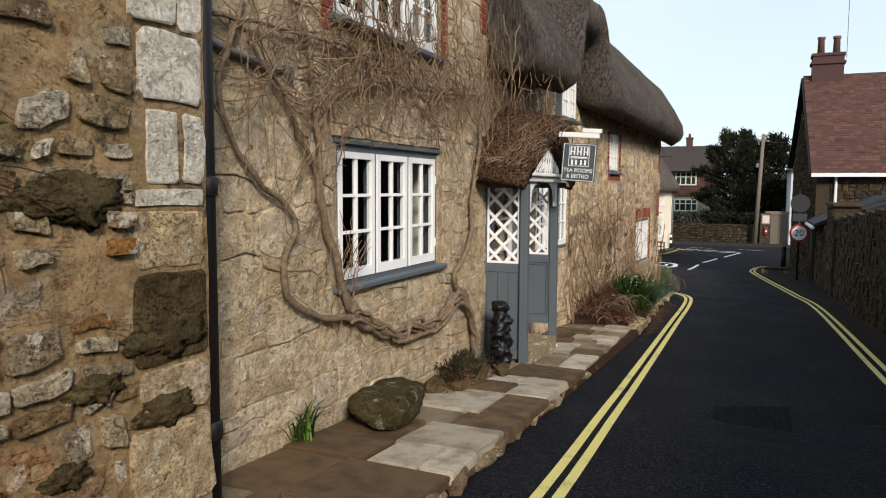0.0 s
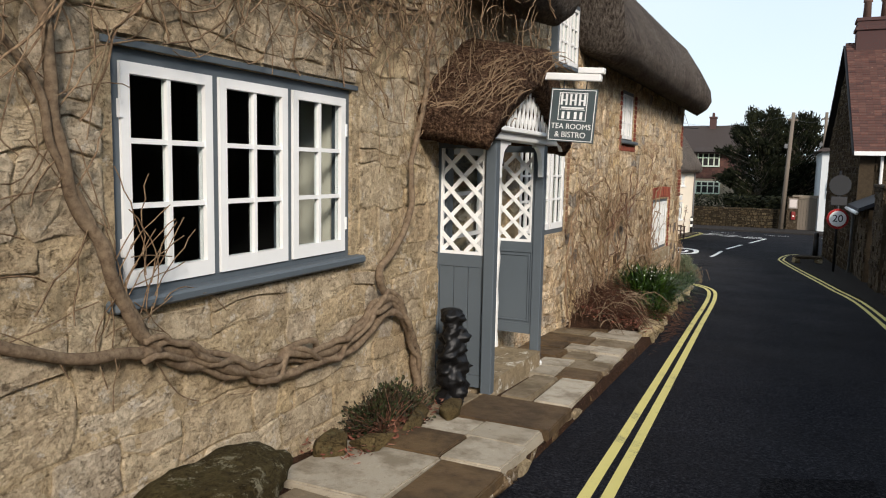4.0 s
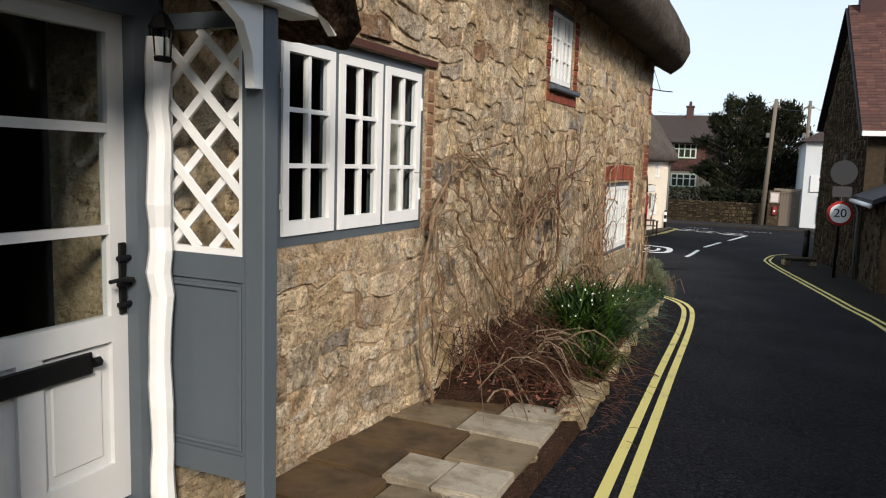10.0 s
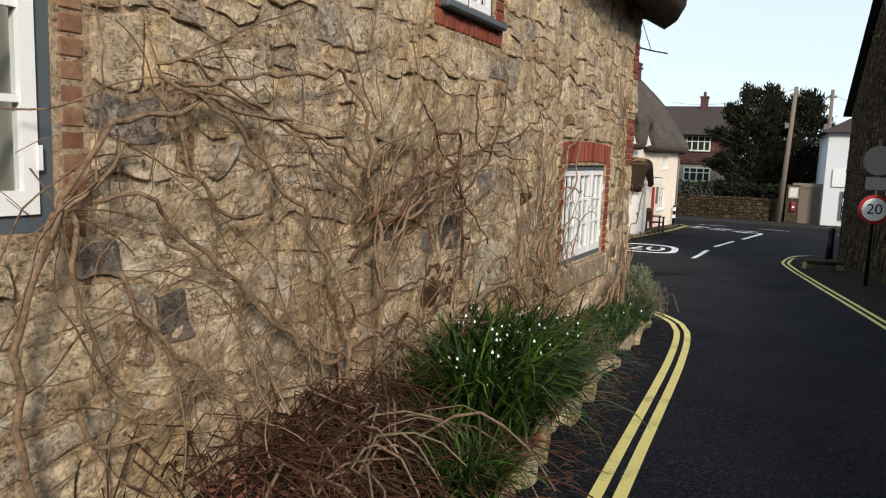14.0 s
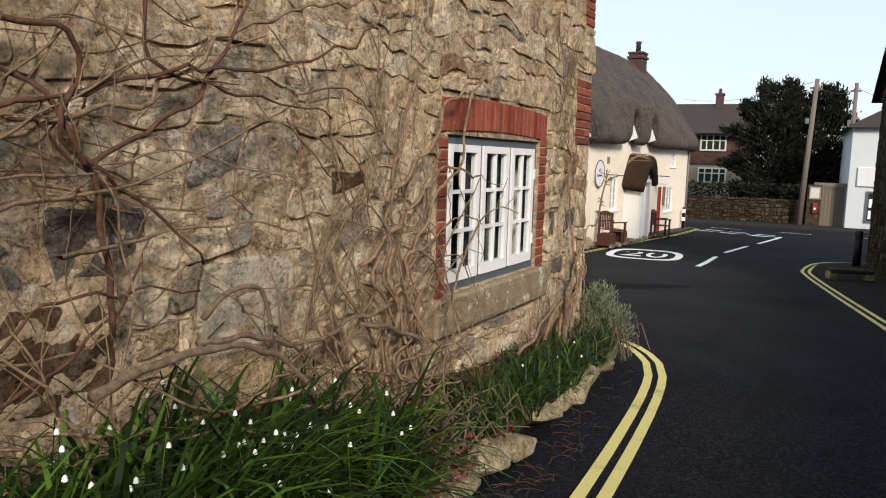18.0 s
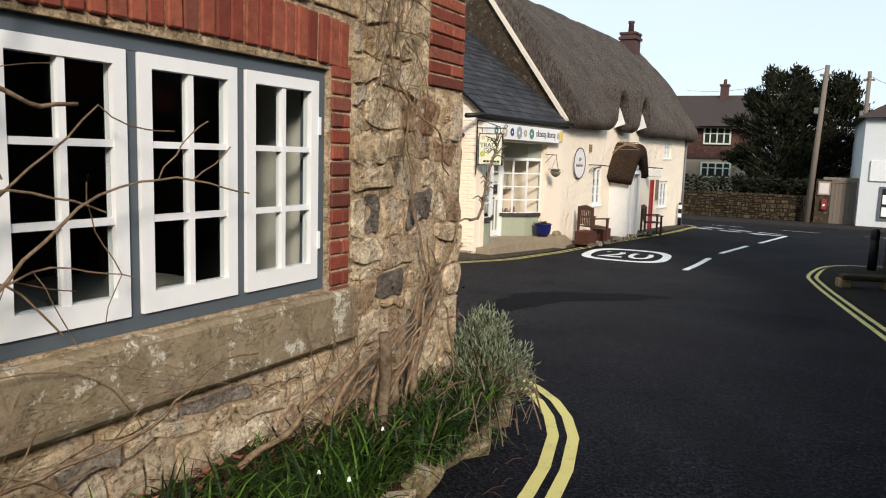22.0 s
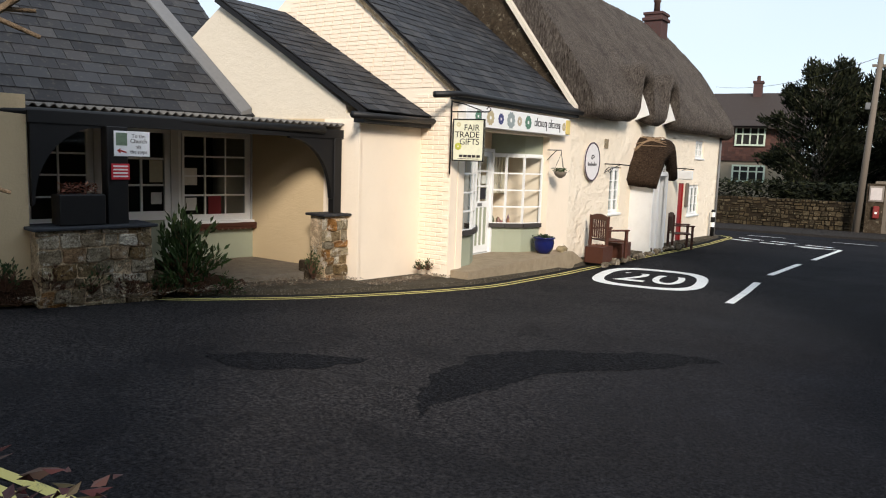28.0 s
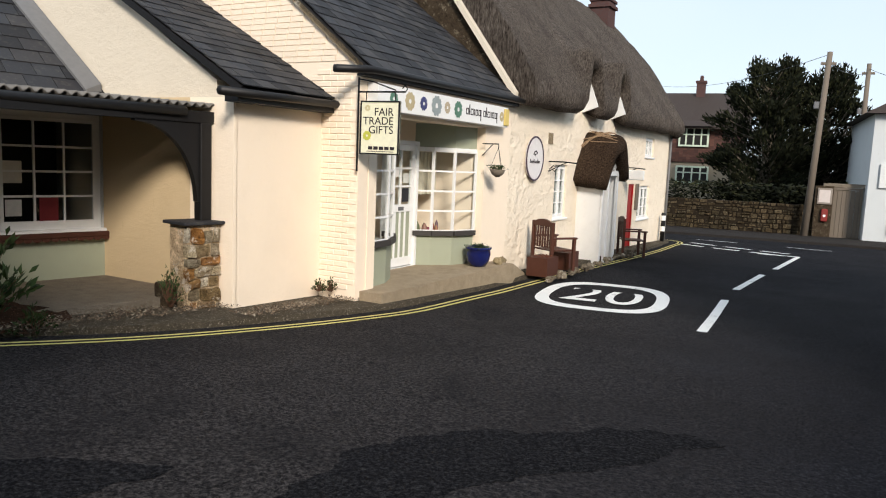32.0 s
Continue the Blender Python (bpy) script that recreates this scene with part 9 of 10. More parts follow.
solid("fallen_stone", rock(random.Random(4), 0.26, 0.3, 0.34), M_DARKST, "heap of rough stone beside the pillar", "rock", m=VERF @ pose(-2.45, 0.7, -1.28))
solid("fallen_stone", rock(random.Random(5), 0.36, 0.34, 0.42), M_DARKST, "tumbled end of the low stone wall", "rock", m=VERF @ pose(-4.98, 0.5, -1.22))
b = B()
b.box(-6.05, -5.55, 0.36, 0.62, -0.46, -0.14, 0.01)
tr = solid("planter_box", b, M_BLACK, "black wooden planter box on the low wall", "planter", m=VERF)
b = B()
for i in range(160):
    leaves_on(b, rs, (rs.uniform(-6.0, -5.6), rs.uniform(0.4, 0.58), rs.uniform(-0.14, -0.02)), 0.03)
solid("planter_plants", b, M_DEAD, "withered plants in the planter box", "plants", "stuff", VERF)
nb = thing("notice_sign", VERF @ Matrix.Translation((-5.22, 0.40, 0.40)), "white printed sign pointing to the church", "sign")
b = B()
b.box(-0.21, 0.21, -0.008, 0.008, -0.135, 0.135, 0.003)
part("board", b, plain("white_plastic", lin(226, 230, 234), 0.5), nb)
for txt, zz, sz in (("To the", 0.085, 0.06), ("Church", 0.03, 0.066), ("via", -0.03, 0.055), ("the steps", -0.085, 0.055)):
    letters("lettering", txt, sz, Matrix.Translation((0.075, -0.0095, zz)) @ FACE, M_INK, nb, depth=0.001)
b = B()
b.box(-0.19, -0.06, -0.0105, -0.0085, -0.02, 0.115)
part("picture", b, plain("printed_photo", lin(110, 130, 110), 0.6, var=0.9, scale=40), nb)
b = B()
b.add([(-0.18, -0.0105, -0.075), (-0.14, -0.0105, -0.045), (-0.14, -0.0105, -0.065), (-0.07, -0.0105, -0.085), (-0.07, -0.0105, -0.10), (-0.14, -0.0105, -0.085), (-0.14, -0.0105, -0.105)], [(0, 6, 5, 4, 3, 2, 1)])
part("arrow", b, M_REDP, nb, "red arrow")
nb2 = thing("notice_sign", VERF @ Matrix.Translation((-5.36, 0.40, 0.10)), "small red and white notice on the post", "sign")
b = B()
b.box(-0.105, 0.105, -0.006, 0.006, -0.085, 0.085, 0.002)
part("board", b, plain("red_plastic", lin(196, 44, 56), 0.5), nb2)
for i in range(4):
    b = B()
    b.box(-0.085, 0.085, -0.0085, -0.0062, 0.05 - 0.036 * i, 0.066 - 0.036 * i)
    part("letter_bar", b, M_WHITE, nb2)
shrub("laurel_shrub", VERF @ pose(-4.55, 0.42, -1.26), 0.52, 0.40, 0.80, 1100, 0.11, M_EVER, "small leafy laurel shrub in the gravel", 60, flat=0.36, seed=13)
# earth bank with weeds along the foot of the low wall
bank = B()
NB, ND = 40, 7
for i in range(NB + 1):
    a = -7.2 + 3.6 * i / NB
    top = 0.42 * max(0.0, 1 - max(0.0, (a + 5.2) / 1.6)) + 0.06
    for j in range(ND + 1):
        t = j / ND
        q = VERF @ Vector((a, 0.40 + 0.45 * t, 0))
        z = ground_z(q.y) + 0.06 + top * t ** 0.7 + 0.05 * noise.noise((a * 3, t * 3, 4)) + 0.03 * noise.noise((a * 11, t * 7, 8))
        bank.v.append((q.x, q.y, z))
for i in range(NB):
    for j in range(ND):
        o = i * (ND + 1) + j
        bank.f.append((o, o + 1, o + ND + 2, o + ND + 1))
solid("earth_bank", bank, M_SOIL, "weedy brown earth banked against the low wall", "earth bank", "structure", smooth=True)
wd = random.Random(19)
for i in range(7):
    a = -6.6 + 0.42 * i
    shrub("weed", VERF @ pose(a, 0.34 + wd.uniform(-0.1, 0.1), -1.08 - 0.05 * i), 0.24, 0.2, wd.uniform(0.18, 0.34), 260, 0.045, M_TWIGD if i % 2 else M_EVER, "low straggling weeds on the earth bank", 40, seed=30 + i)
shrub("weed", VERF @ pose(-2.62, 0.35, -1.30), 0.16, 0.16, 0.35, 200, 0.04, M_EVER, "tuft of weeds beside the stone pillar", 24, seed=17)
lt = B()
rs = random.Random(97)
for i in range(2600):
    a = rs.uniform(-6.5, 0.0)
    d = rs.triangular(-0.05, 0.7, 0.3)
    q = (VERF if a < -1.9 else SHOP) @ Vector((a, d if a < -1.9 else d * 0.7 - 0.1, 0))
    leaves_on(lt, rs, (q.x, q.y, ground_z(q.y) + 0.112 + 0.015 * rs.random()), 0.020)
solid("leaf_litter", lt, leaf_material("brown_litter", [lin(84, 66, 52), lin(132, 116, 96), lin(62, 48, 40), lin(168, 156, 136)], 0.9), "dead leaves scattered over the gravel verge", "dead leaves", "stuff")


# ---- other side of the lane ----
rs = random.Random(101)
rw = B()
yy = -9.0
seg = []
while yy < 21.5:
    z = ground_z(yy + 0.75)
    top = z + 2.15 - 0.25 * max(0.0, (10 - yy) / 19)
    rw.box(1.95, 2.40, yy, yy + 1.5, z - 0.7, top)
    seg.append((yy, z, top))
    yy += 1.5
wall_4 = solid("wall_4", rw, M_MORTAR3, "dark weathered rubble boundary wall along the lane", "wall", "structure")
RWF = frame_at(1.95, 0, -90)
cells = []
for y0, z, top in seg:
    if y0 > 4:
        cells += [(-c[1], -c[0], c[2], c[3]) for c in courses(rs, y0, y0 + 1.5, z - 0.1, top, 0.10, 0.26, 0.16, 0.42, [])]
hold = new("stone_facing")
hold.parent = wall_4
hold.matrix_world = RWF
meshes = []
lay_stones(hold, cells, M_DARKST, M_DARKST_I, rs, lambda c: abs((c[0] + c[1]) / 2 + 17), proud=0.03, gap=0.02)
# gate pier and outbuilding
b = B()
b.box(1.86, 2.45, 21.6, 23.4, -2.0, 1.15)
b.box(1.80, 2.5, 21.5, 23.5, 1.151, 1.24, 0.02)
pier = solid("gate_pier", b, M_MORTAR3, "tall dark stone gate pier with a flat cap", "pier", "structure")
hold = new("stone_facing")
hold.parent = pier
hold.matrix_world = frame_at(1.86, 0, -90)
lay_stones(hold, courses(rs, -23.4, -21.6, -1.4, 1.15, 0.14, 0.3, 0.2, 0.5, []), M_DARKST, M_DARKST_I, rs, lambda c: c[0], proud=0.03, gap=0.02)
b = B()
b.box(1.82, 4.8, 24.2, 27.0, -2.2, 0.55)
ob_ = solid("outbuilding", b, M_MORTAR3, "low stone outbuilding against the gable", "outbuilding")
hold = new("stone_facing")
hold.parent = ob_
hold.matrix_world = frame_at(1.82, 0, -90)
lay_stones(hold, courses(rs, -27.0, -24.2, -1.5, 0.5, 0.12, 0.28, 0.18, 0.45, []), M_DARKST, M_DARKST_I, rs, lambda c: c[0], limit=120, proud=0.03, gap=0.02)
b = B()
b.add([(1.55, 23.95, 0.50), (1.55, 27.2, 0.50), (3.4, 27.2, 1.35), (3.4, 23.95, 1.35), (1.55, 23.95, 0.60), (1.55, 27.2, 0.60), (3.4, 27.2, 1.45), (3.4, 23.95, 1.45)], [(3, 2, 1, 0), (4, 5, 6, 7), (0, 1, 5, 4), (1, 2, 6, 5), (2, 3, 7, 6), (3, 0, 4, 7)])
part("slate_roof", b, M_SLATE, ob_, "dark slate lean-to roof")
b = B()
b.tube([(1.52, 24.0, 0.48), (1.52, 27.2, 0.48)], 0.05, 8)
part("gutter", b, M_WHITE, ob_, "pale plastic gutter", True)
b = B()
b.tube([(1.62, 27.15, 0.45), (1.70, 27.15, 0.2), (1.70, 27.15, -1.5)], 0.035, 8)
part("downpipe", b, M_LEAD, ob_, smooth=True)
# brick cottage and lean-to behind the wall
b = B()
b.add([(3.0, 23.0, -1), (8, 23.0, -1), (8, 23.0, 2.6), (3.0, 23.0, 1.0)], [(0, 1, 2, 3)])
b.add([(3.0, 23.0, -1), (3.0, 26.5, -1), (3.0, 26.5, 1.0), (3.0, 23.0, 1.0)], [(0, 1, 2, 3)])
bh = solid("brick_outhouse", b, M_BRICK_I, "red brick outhouse behind the lane wall", "outbuilding")
b = B()
b.add([(2.7, 22.7, 0.95), (8.2, 22.7, 2.75), (8.2, 27, 2.75), (2.7, 27, 0.95), (2.7, 22.7, 1.08), (8.2, 22.7, 2.88), (8.2, 27, 2.88), (2.7, 27, 1.08)], [(3, 2, 1, 0), (4, 5, 6, 7), (0, 1, 5, 4), (1, 2, 6, 5), (2, 3, 7, 6), (3, 0, 4, 7)])
part("roof", b, M_SLATE, bh, "dark felted roof")

# gabled stone house
hs = thing("stone_house", Matrix.Identity(4), "stone house with a lane-side gable and brown tile roof", "house")
b = B()
gz = -2.4
for x in (0.0, 0.35):
    pass
out = [(27.4, gz), (35.0, gz), (35.0, 2.75), (31.35, 5.75), (27.4, 2.30)]
gx = lambda y: 1.78 + (y - 27.4) * (1.38 - 1.78) / 7.6
k = len(out)
b.add([(gx(y), y, z) for y, z in out] + [(gx(y) + 0.4, y, z) for y, z in out], [tuple(reversed(range(k))), tuple(range(k, 2 * k))] + [(i, i + k, (i + 1) % k + k, (i + 1) % k) for i in range(k)])
b.box(2.19, 14, 27.4, 27.8, gz, 2.30)
b.box(1.80, 14, 34.6, 35.0, gz, 2.70)
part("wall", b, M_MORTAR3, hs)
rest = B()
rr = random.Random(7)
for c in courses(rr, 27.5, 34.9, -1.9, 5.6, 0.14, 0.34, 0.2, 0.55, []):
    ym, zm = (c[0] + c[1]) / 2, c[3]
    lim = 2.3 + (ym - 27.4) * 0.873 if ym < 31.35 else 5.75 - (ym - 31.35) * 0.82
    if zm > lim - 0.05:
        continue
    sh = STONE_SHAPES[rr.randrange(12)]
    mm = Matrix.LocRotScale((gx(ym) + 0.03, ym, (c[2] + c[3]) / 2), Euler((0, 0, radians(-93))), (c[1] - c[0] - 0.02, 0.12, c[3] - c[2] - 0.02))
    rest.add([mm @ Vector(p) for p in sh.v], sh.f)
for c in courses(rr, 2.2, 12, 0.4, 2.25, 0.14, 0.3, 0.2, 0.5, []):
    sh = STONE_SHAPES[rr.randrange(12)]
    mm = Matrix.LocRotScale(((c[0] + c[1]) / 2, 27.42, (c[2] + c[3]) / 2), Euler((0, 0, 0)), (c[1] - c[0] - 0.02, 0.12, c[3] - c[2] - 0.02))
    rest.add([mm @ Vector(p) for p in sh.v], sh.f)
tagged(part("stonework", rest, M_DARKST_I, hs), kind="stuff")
tl = B()
for sgn, y_e, z_e, y_r, z_r in ((1, 27.1, 2.10, 31.35, 5.88), (-1, 35.3, 2.55, 31.35, 5.88)):
    L = math.hypot(y_r - y_e, z_r - z_e)
    n = int(L / 0.13)
    for i in range(n):
        t0, t1 = i / n, (i + 1.15) / n
        x = 1.60 - (0.35 * (y_e + (y_r - y_e) * t0 - 27.1) / 8.2)
        ya, za, yb, zb = y_e + (y_r - y_e) * t0, z_e + (z_r - z_e) * t0, y_e + (y_r - y_e) * t1, z_e + (z_r - z_e) * t1
        while x < 13:
            w = 0.20
            q = rr.uniform(0, 0.012)
            tl.add([(x, ya, za + 0.03 + q), (x + w, ya, za + 0.03 + q), (x + w, yb, zb + 0.01), (x, yb, zb + 0.01), (x, ya, za - 0.01), (x + w, ya, za - 0.01)], [(0, 1, 2, 3), (4, 5, 1, 0)])
            x += 0.205
tagged(part("roof_tiles", tl, M_TILE_I, hs, "brown lapped clay tiles"), kind="stuff")
b = B()
b.add([(1.55, 27.1, 2.05), (13, 27.1, 2.05), (13, 31.35, 5.82), (1.35, 31.35, 5.82), (13, 35.3, 2.5), (1.15, 35.3, 2.5)], [(0, 1, 2, 3), (3, 2, 4, 5)])
part("roof_boarding", b, M_BLACK, hs)
b = B()
b.box(1.6, 13, 27.0, 27.1, 2.02, 2.14)
part("gutter", b, M_WHITE, hs, "white gutter")
b = B()
b.tube([(2.35, 27.3, 2.05), (2.35, 27.3, 0.6)], 0.045, 8)
part("downpipe", b, M_WHITE, hs)
b = B()
b.box(1.70, 2.75, 31.0, 31.7, 5.2, 6.55)
b.box(1.64, 2.81, 30.94, 31.76, 6.25, 6.36, 0.01)
b.box(1.66, 2.79, 30.96, 31.74, 6.55, 6.66, 0.01)
ch = part("chimney", b, M_OLDBRICK, hs, "weathered brick chimney")
for x in (1.98, 2.5):
    b = B()
    b.lathe([(0.13, 6.66), (0.11, 7.2), (0.14, 7.22), (0.14, 7.3), (0.1, 7.3), (0.09, 6.9)], 14, x, 31.35)
    part("chimney_pot", b, M_POT, ch, smooth=True)
b = B()
b.tube([(2.85, 31.4, 6.5), (2.85, 31.4, 8.6)], 0.012, 5)
part("aerial", b, M_LEAD, hs)

# pavement on that side, with bollard
b = B()
pv = fine([(1.72, 9), (1.58, 14), (1.50, 18.6), (1.16, 22.3), (0.47, 28), (0.12, 31.2), (0.05, 33), (0.35, 34.8), (1.3, 35.7), (4, 36.3)], 0.6)
for p in pv:
    z = ground_z(p.y)
    b.v += [(p.x, p.y, z), (p.x + 0.02, p.y, z + 0.05), (max(2.2, p.x + 0.6), min(p.y, 35.2), ground_z(min(p.y, 35.2)) + 0.08)]
for i in range(len(pv) - 1):
    o = 3 * i
    b.f += [(o + 3, o + 4, o + 1, o), (o + 4, o + 5, o + 2, o + 1)]
solid("pavement", b, soil_material("dark_dirty_tarmac", lin(46, 43, 40), lin(38, 36, 34), lin(70, 64, 57)), "narrow dirty pavement along the stone house", "pavement", "structure")

tb = thing("stone_trough", pose(0.72, 30.7, ground_z(30.7) + 0.06, 0, 0, 20), "low stone trough on two feet at the corner", "trough")
b = B()
b.box(-0.45, 0.45, -0.14, 0.14, 0.14, 0.24, 0.02)
part("slab", b, M_DARKST, tb)
for x in (-0.38, 0.38):
    b = B()
    b.box(x - 0.09, x + 0.09, -0.13, 0.13, 0.0, 0.17, 0.02)
    part("foot", b, M_KERBST, tb)
sg = thing("speed_sign", pose(1.32, 27.3, ground_z(27.3) + 0.05, 0, 0, 8), "round 20 limit sign with a grey disc on a black pole", "road sign")
b = B()
b.tube([(0, 0.03, 0), (0, 0.03, 3.05)], 0.038, 10)
part("pole", b, M_BLACK, sg, smooth=True)
for z, r, mat, nm in ((1.62, 0.30, M_REDP, "red_disc"), (2.62, 0.30, plain("sign_back_grey", lin(38, 39, 41), 0.7), "sign_back")):
    b = B()
    b.lathe([(r, -0.01), (r, 0.01)], 36)
    ob = part(nm, b, mat, sg)
    ob.matrix_local = Matrix.Translation((0, -0.02, z)) @ FACE
b = B()
b.lathe([(0.235, -0.012), (0.235, 0.014)], 36)
ob = part("white_face", b, M_WHITE, sg)
ob.matrix_local = Matrix.Translation((0, -0.022, 1.62)) @ FACE
letters("lettering", "20", 0.30, Matrix.Translation((0, -0.038, 1.62)) @ FACE, M_INK, sg)
b = B()
b.box(-0.22, 0.22, -0.02, 0.0, 2.02, 2.28, 0.004)
part("plate", b, plain("sign_back_dark", lin(44, 44, 46), 0.6), sg)
b = B()
b.lathe([(0.10, 0), (0.10, 0.7), (0.085, 0.72), (0.10, 0.78), (0.10, 0.95), (0.07, 1.0)], 12)
solid("bollard", b, M_BLACK, "black bollard at the house corner", "bollard", m=pose(1.12, 34.6, ground_z(34.6)), smooth=True)
bo = thing("bollard", pose(-4.80, 46.6, ground_z(46.6) + 0.05), "slim black bollard with white bands at the cottage corner", "bollard")
b = B()
b.lathe([(0.07, 0), (0.07, 0.9), (0.05, 0.95)], 12)
part("post", b, M_BLACK, bo, smooth=True)
for z in (0.35, 0.70):
    b = B()
    b.lathe([(0.074, z), (0.074, z + 0.16)], 12)
    part("band", b, M_WHITE, bo)

oh = thing("lane_house", Matrix.Identity(4), "plain stone house standing behind the lane wall", "house")
b = B()
b.box(7.5, 12.1, 2.0, 25.0, -1.6, 3.5)
b.prism([(7.5, 3.501), (9.8, 5.75), (12.1, 3.501)], 2.0, 25.0)
part("wall", b, M_DARKST_I, oh)
b = B()
for sg in (-1, 1):
    b.add([(9.8 + sg * 2.6, 1.8, 3.30), (9.8 + sg * 2.6, 25.2, 3.30), (9.8, 25.2, 5.84), (9.8, 1.8, 5.84), (9.8 + sg * 2.6, 1.8, 3.40), (9.8 + sg * 2.6, 25.2, 3.40), (9.8, 25.2, 5.94), (9.8, 1.8, 5.94)], [(0, 1, 2, 3), (7, 6, 5, 4), (0, 4, 5, 1), (1, 5, 6, 2), (2, 6, 7, 3), (3, 7, 4, 0)])
part("roof", b, M_FARTILE, oh)

# ---- across the junction ----
b = B()
b.box(-30, 0.3, 58.2, 58.7, -3.2, -1.02)
FARST = [lin(50, 42, 30), lin(78, 67, 50), lin(36, 32, 26), lin(92, 81, 63), lin(45, 41, 30), lin(60, 51, 38)]
M_FARST, M_FARST_I = stone_material("damp_field_stone", FARST, False, lichen=(0.16, 0.14, 0.09, 1)), stone_material("damp_field_stone_mass", FARST, True, lichen=(0.16, 0.14, 0.09, 1))
fw = solid("boundary_wall", b, mortar("dark_earthy_mortar", lin(48, 41, 32)), "rough stone boundary wall across the junction", "wall", "structure")
hold = new("stone_facing")
hold.parent = fw
hold.matrix_world = frame_at(0, 58.2, 0)
rs = random.Random(111)
lay_stones(hold, courses(rs, -16, 0.3, -2.6, -0.98, 0.11, 0.26, 0.14, 0.42, []), M_FARST, M_FARST_I, rs, lambda c: -c[0], limit=280, proud=0.07, gap=0.05)
hg_ = B()
rr = random.Random(5)
for i in range(4200):
    p = (rr.uniform(-16, 0.2), rr.uniform(59.2, 60.6), rr.uniform(-1.4, -0.15))
    leaves_on(hg_, rr, p, 0.16)
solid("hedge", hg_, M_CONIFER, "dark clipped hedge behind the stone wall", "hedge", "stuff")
b = B()
b.slab([(-30, 54.5), (12, 52.5), (12, 58.2), (-30, 58.2)], -3.2, lambda x, y: ground_z(y) + 0.10)
solid("pavement", b, M_FARPAVE, "grey pavement on the far side of the junction", "pavement", "structure")

nbx = thing("notice_board", pose(0.62, 58.0, -2.42), "stone pier with a glazed notice board and red letter box", "notice board")
b = B()
b.box(-0.38, 0.32, -0.1, 0.5, 0, 2.3)
part("stone_pier", b, M_DARKST_I, nbx)
b = B()
b.box(-0.30, 0.28, -0.16, -0.1, 1.5, 2.2, 0.01)
part("board_frame", b, plain("grey_painted_frame", lin(140, 130, 120), 0.7), nbx)
b = B()
b.box(-0.24, 0.20, -0.175, -0.161, 1.58, 2.12)
part("paper", b, plain("poster_paper", lin(206, 196, 190), 0.8), nbx)
b = B()
b.box(-0.10, 0.16, -0.24, -0.101, 0.75, 1.30, 0.03)
part("letter_box", b, M_DIMRED, nbx, "red wall letter box")
b = B()
b.box(-0.02, 0.08, -0.246, -0.241, 0.95, 1.05)
part("collection_plate", b, M_WHITE, nbx)
gt = thing("garage_door", pose(1.45, 58.1, -2.42), "weathered grey timber gate in a plain frame", "gate")
b = B()
ring_frame(b, -0.62, 0.62, 0, 2.25, -0.1, 0.05, 0.10, 0.02)
part("gate_frame", b, M_WOOD, gt)
for i in range(6):
    b = B()
    x = -0.52 + 0.1733 * i
    b.box(x + 0.004, x + 0.169, -0.06, 0.0, 0.02, 2.14, 0.006)
    part("board", b, M_WOOD, gt)
b = B()
b.box(-0.9, 0.8, -0.12, 0.5, 2.26, 2.42)
part("lintel", b, M_CONC, gt)

M_HOUSEW = render_material("cool_white_render", lin(196, 200, 200), lin(160, 160, 154))
whs = thing("white_house", Matrix.Identity(4), "white rendered shop house with a dark hipped roof", "house")
b = B()
b.box(2.12, 10, 57.2, 66, -3, 3.0)
part("wall", b, M_HOUSEW, whs)
b = B()
b.add([(1.7, 56.8, 2.95), (10.4, 56.8, 2.95), (10.4, 66.4, 2.95), (1.7, 66.4, 2.95), (6, 60, 5.4), (6, 63, 5.4)], [(0, 1, 4), (1, 2, 5, 4), (2, 3, 5), (3, 0, 4, 5), (3, 2, 1, 0)])
part("roof", b, M_FARTILE, whs)
b = B()
b.box(2.5, 4.2, 57.1, 57.19, -0.1, 0.9, 0.01)
part("sign_board", b, plain("pale_sign", lin(214, 216, 214), 0.5), whs)
b = B()
b.tube([(3.5, 57.08, 0.1), (3.7, 57.08, 0.5), (3.55, 57.08, 0.75)], 0.05, 6)
part("sign_emblem", b, M_INK, whs)
b = B()
ring_frame(b, 3.0, 4.6, -2.0, -0.35, 57.12, 57.19, 0.1)
fr_ = part("window", b, M_GREY, whs)
# near-black pane, the room's shade put into its colour
b = B()
b.box(3.1, 4.5, 57.16, 57.185, -1.9, -0.45)
part("pane", b, M_UNLIT, fr_)
for i in range(4):
    b = B()
    b.box(3.15 + 0.36 * (i % 2), 3.42 + 0.36 * (i % 2), 57.13, 57.155, -1.8 + 0.6 * (i // 2), -1.35 + 0.6 * (i // 2))
    part("poster", b, M_REDP if i == 1 else M_WHITE, fr_)

fh = thing("brick_house", Matrix.Identity(4), "tile-hung brick house with green-framed windows and a brown roof", "house")
b = B()
b.box(-30, -3.5, 76, 84, -3, 0.85)
part("lower_wall", b, render_material("buff_render", lin(150, 138, 120), lin(110, 100, 86)), fh, "buff lower wall")
b = B()
b.box(-30, -3.5, 75.9, 84, 0.851, 3.5)
part("upper_wall", b, M_OLDBRICK, fh, "red tile-hung upper wall")
tl = B()
for i in range(16):
    z = 0.9 + i * 0.16
    x = -10.2
    while x < -4.8:
        tl.add([(x, 75.86, z), (x + 0.24, 75.86, z), (x + 0.24, 75.895, z + 0.18), (x, 75.895, z + 0.18)], [(0, 1, 2, 3)])
        x += 0.25
tagged(part("hung_tiles", tl, M_TILE_I, fh), kind="stuff")
b = B()
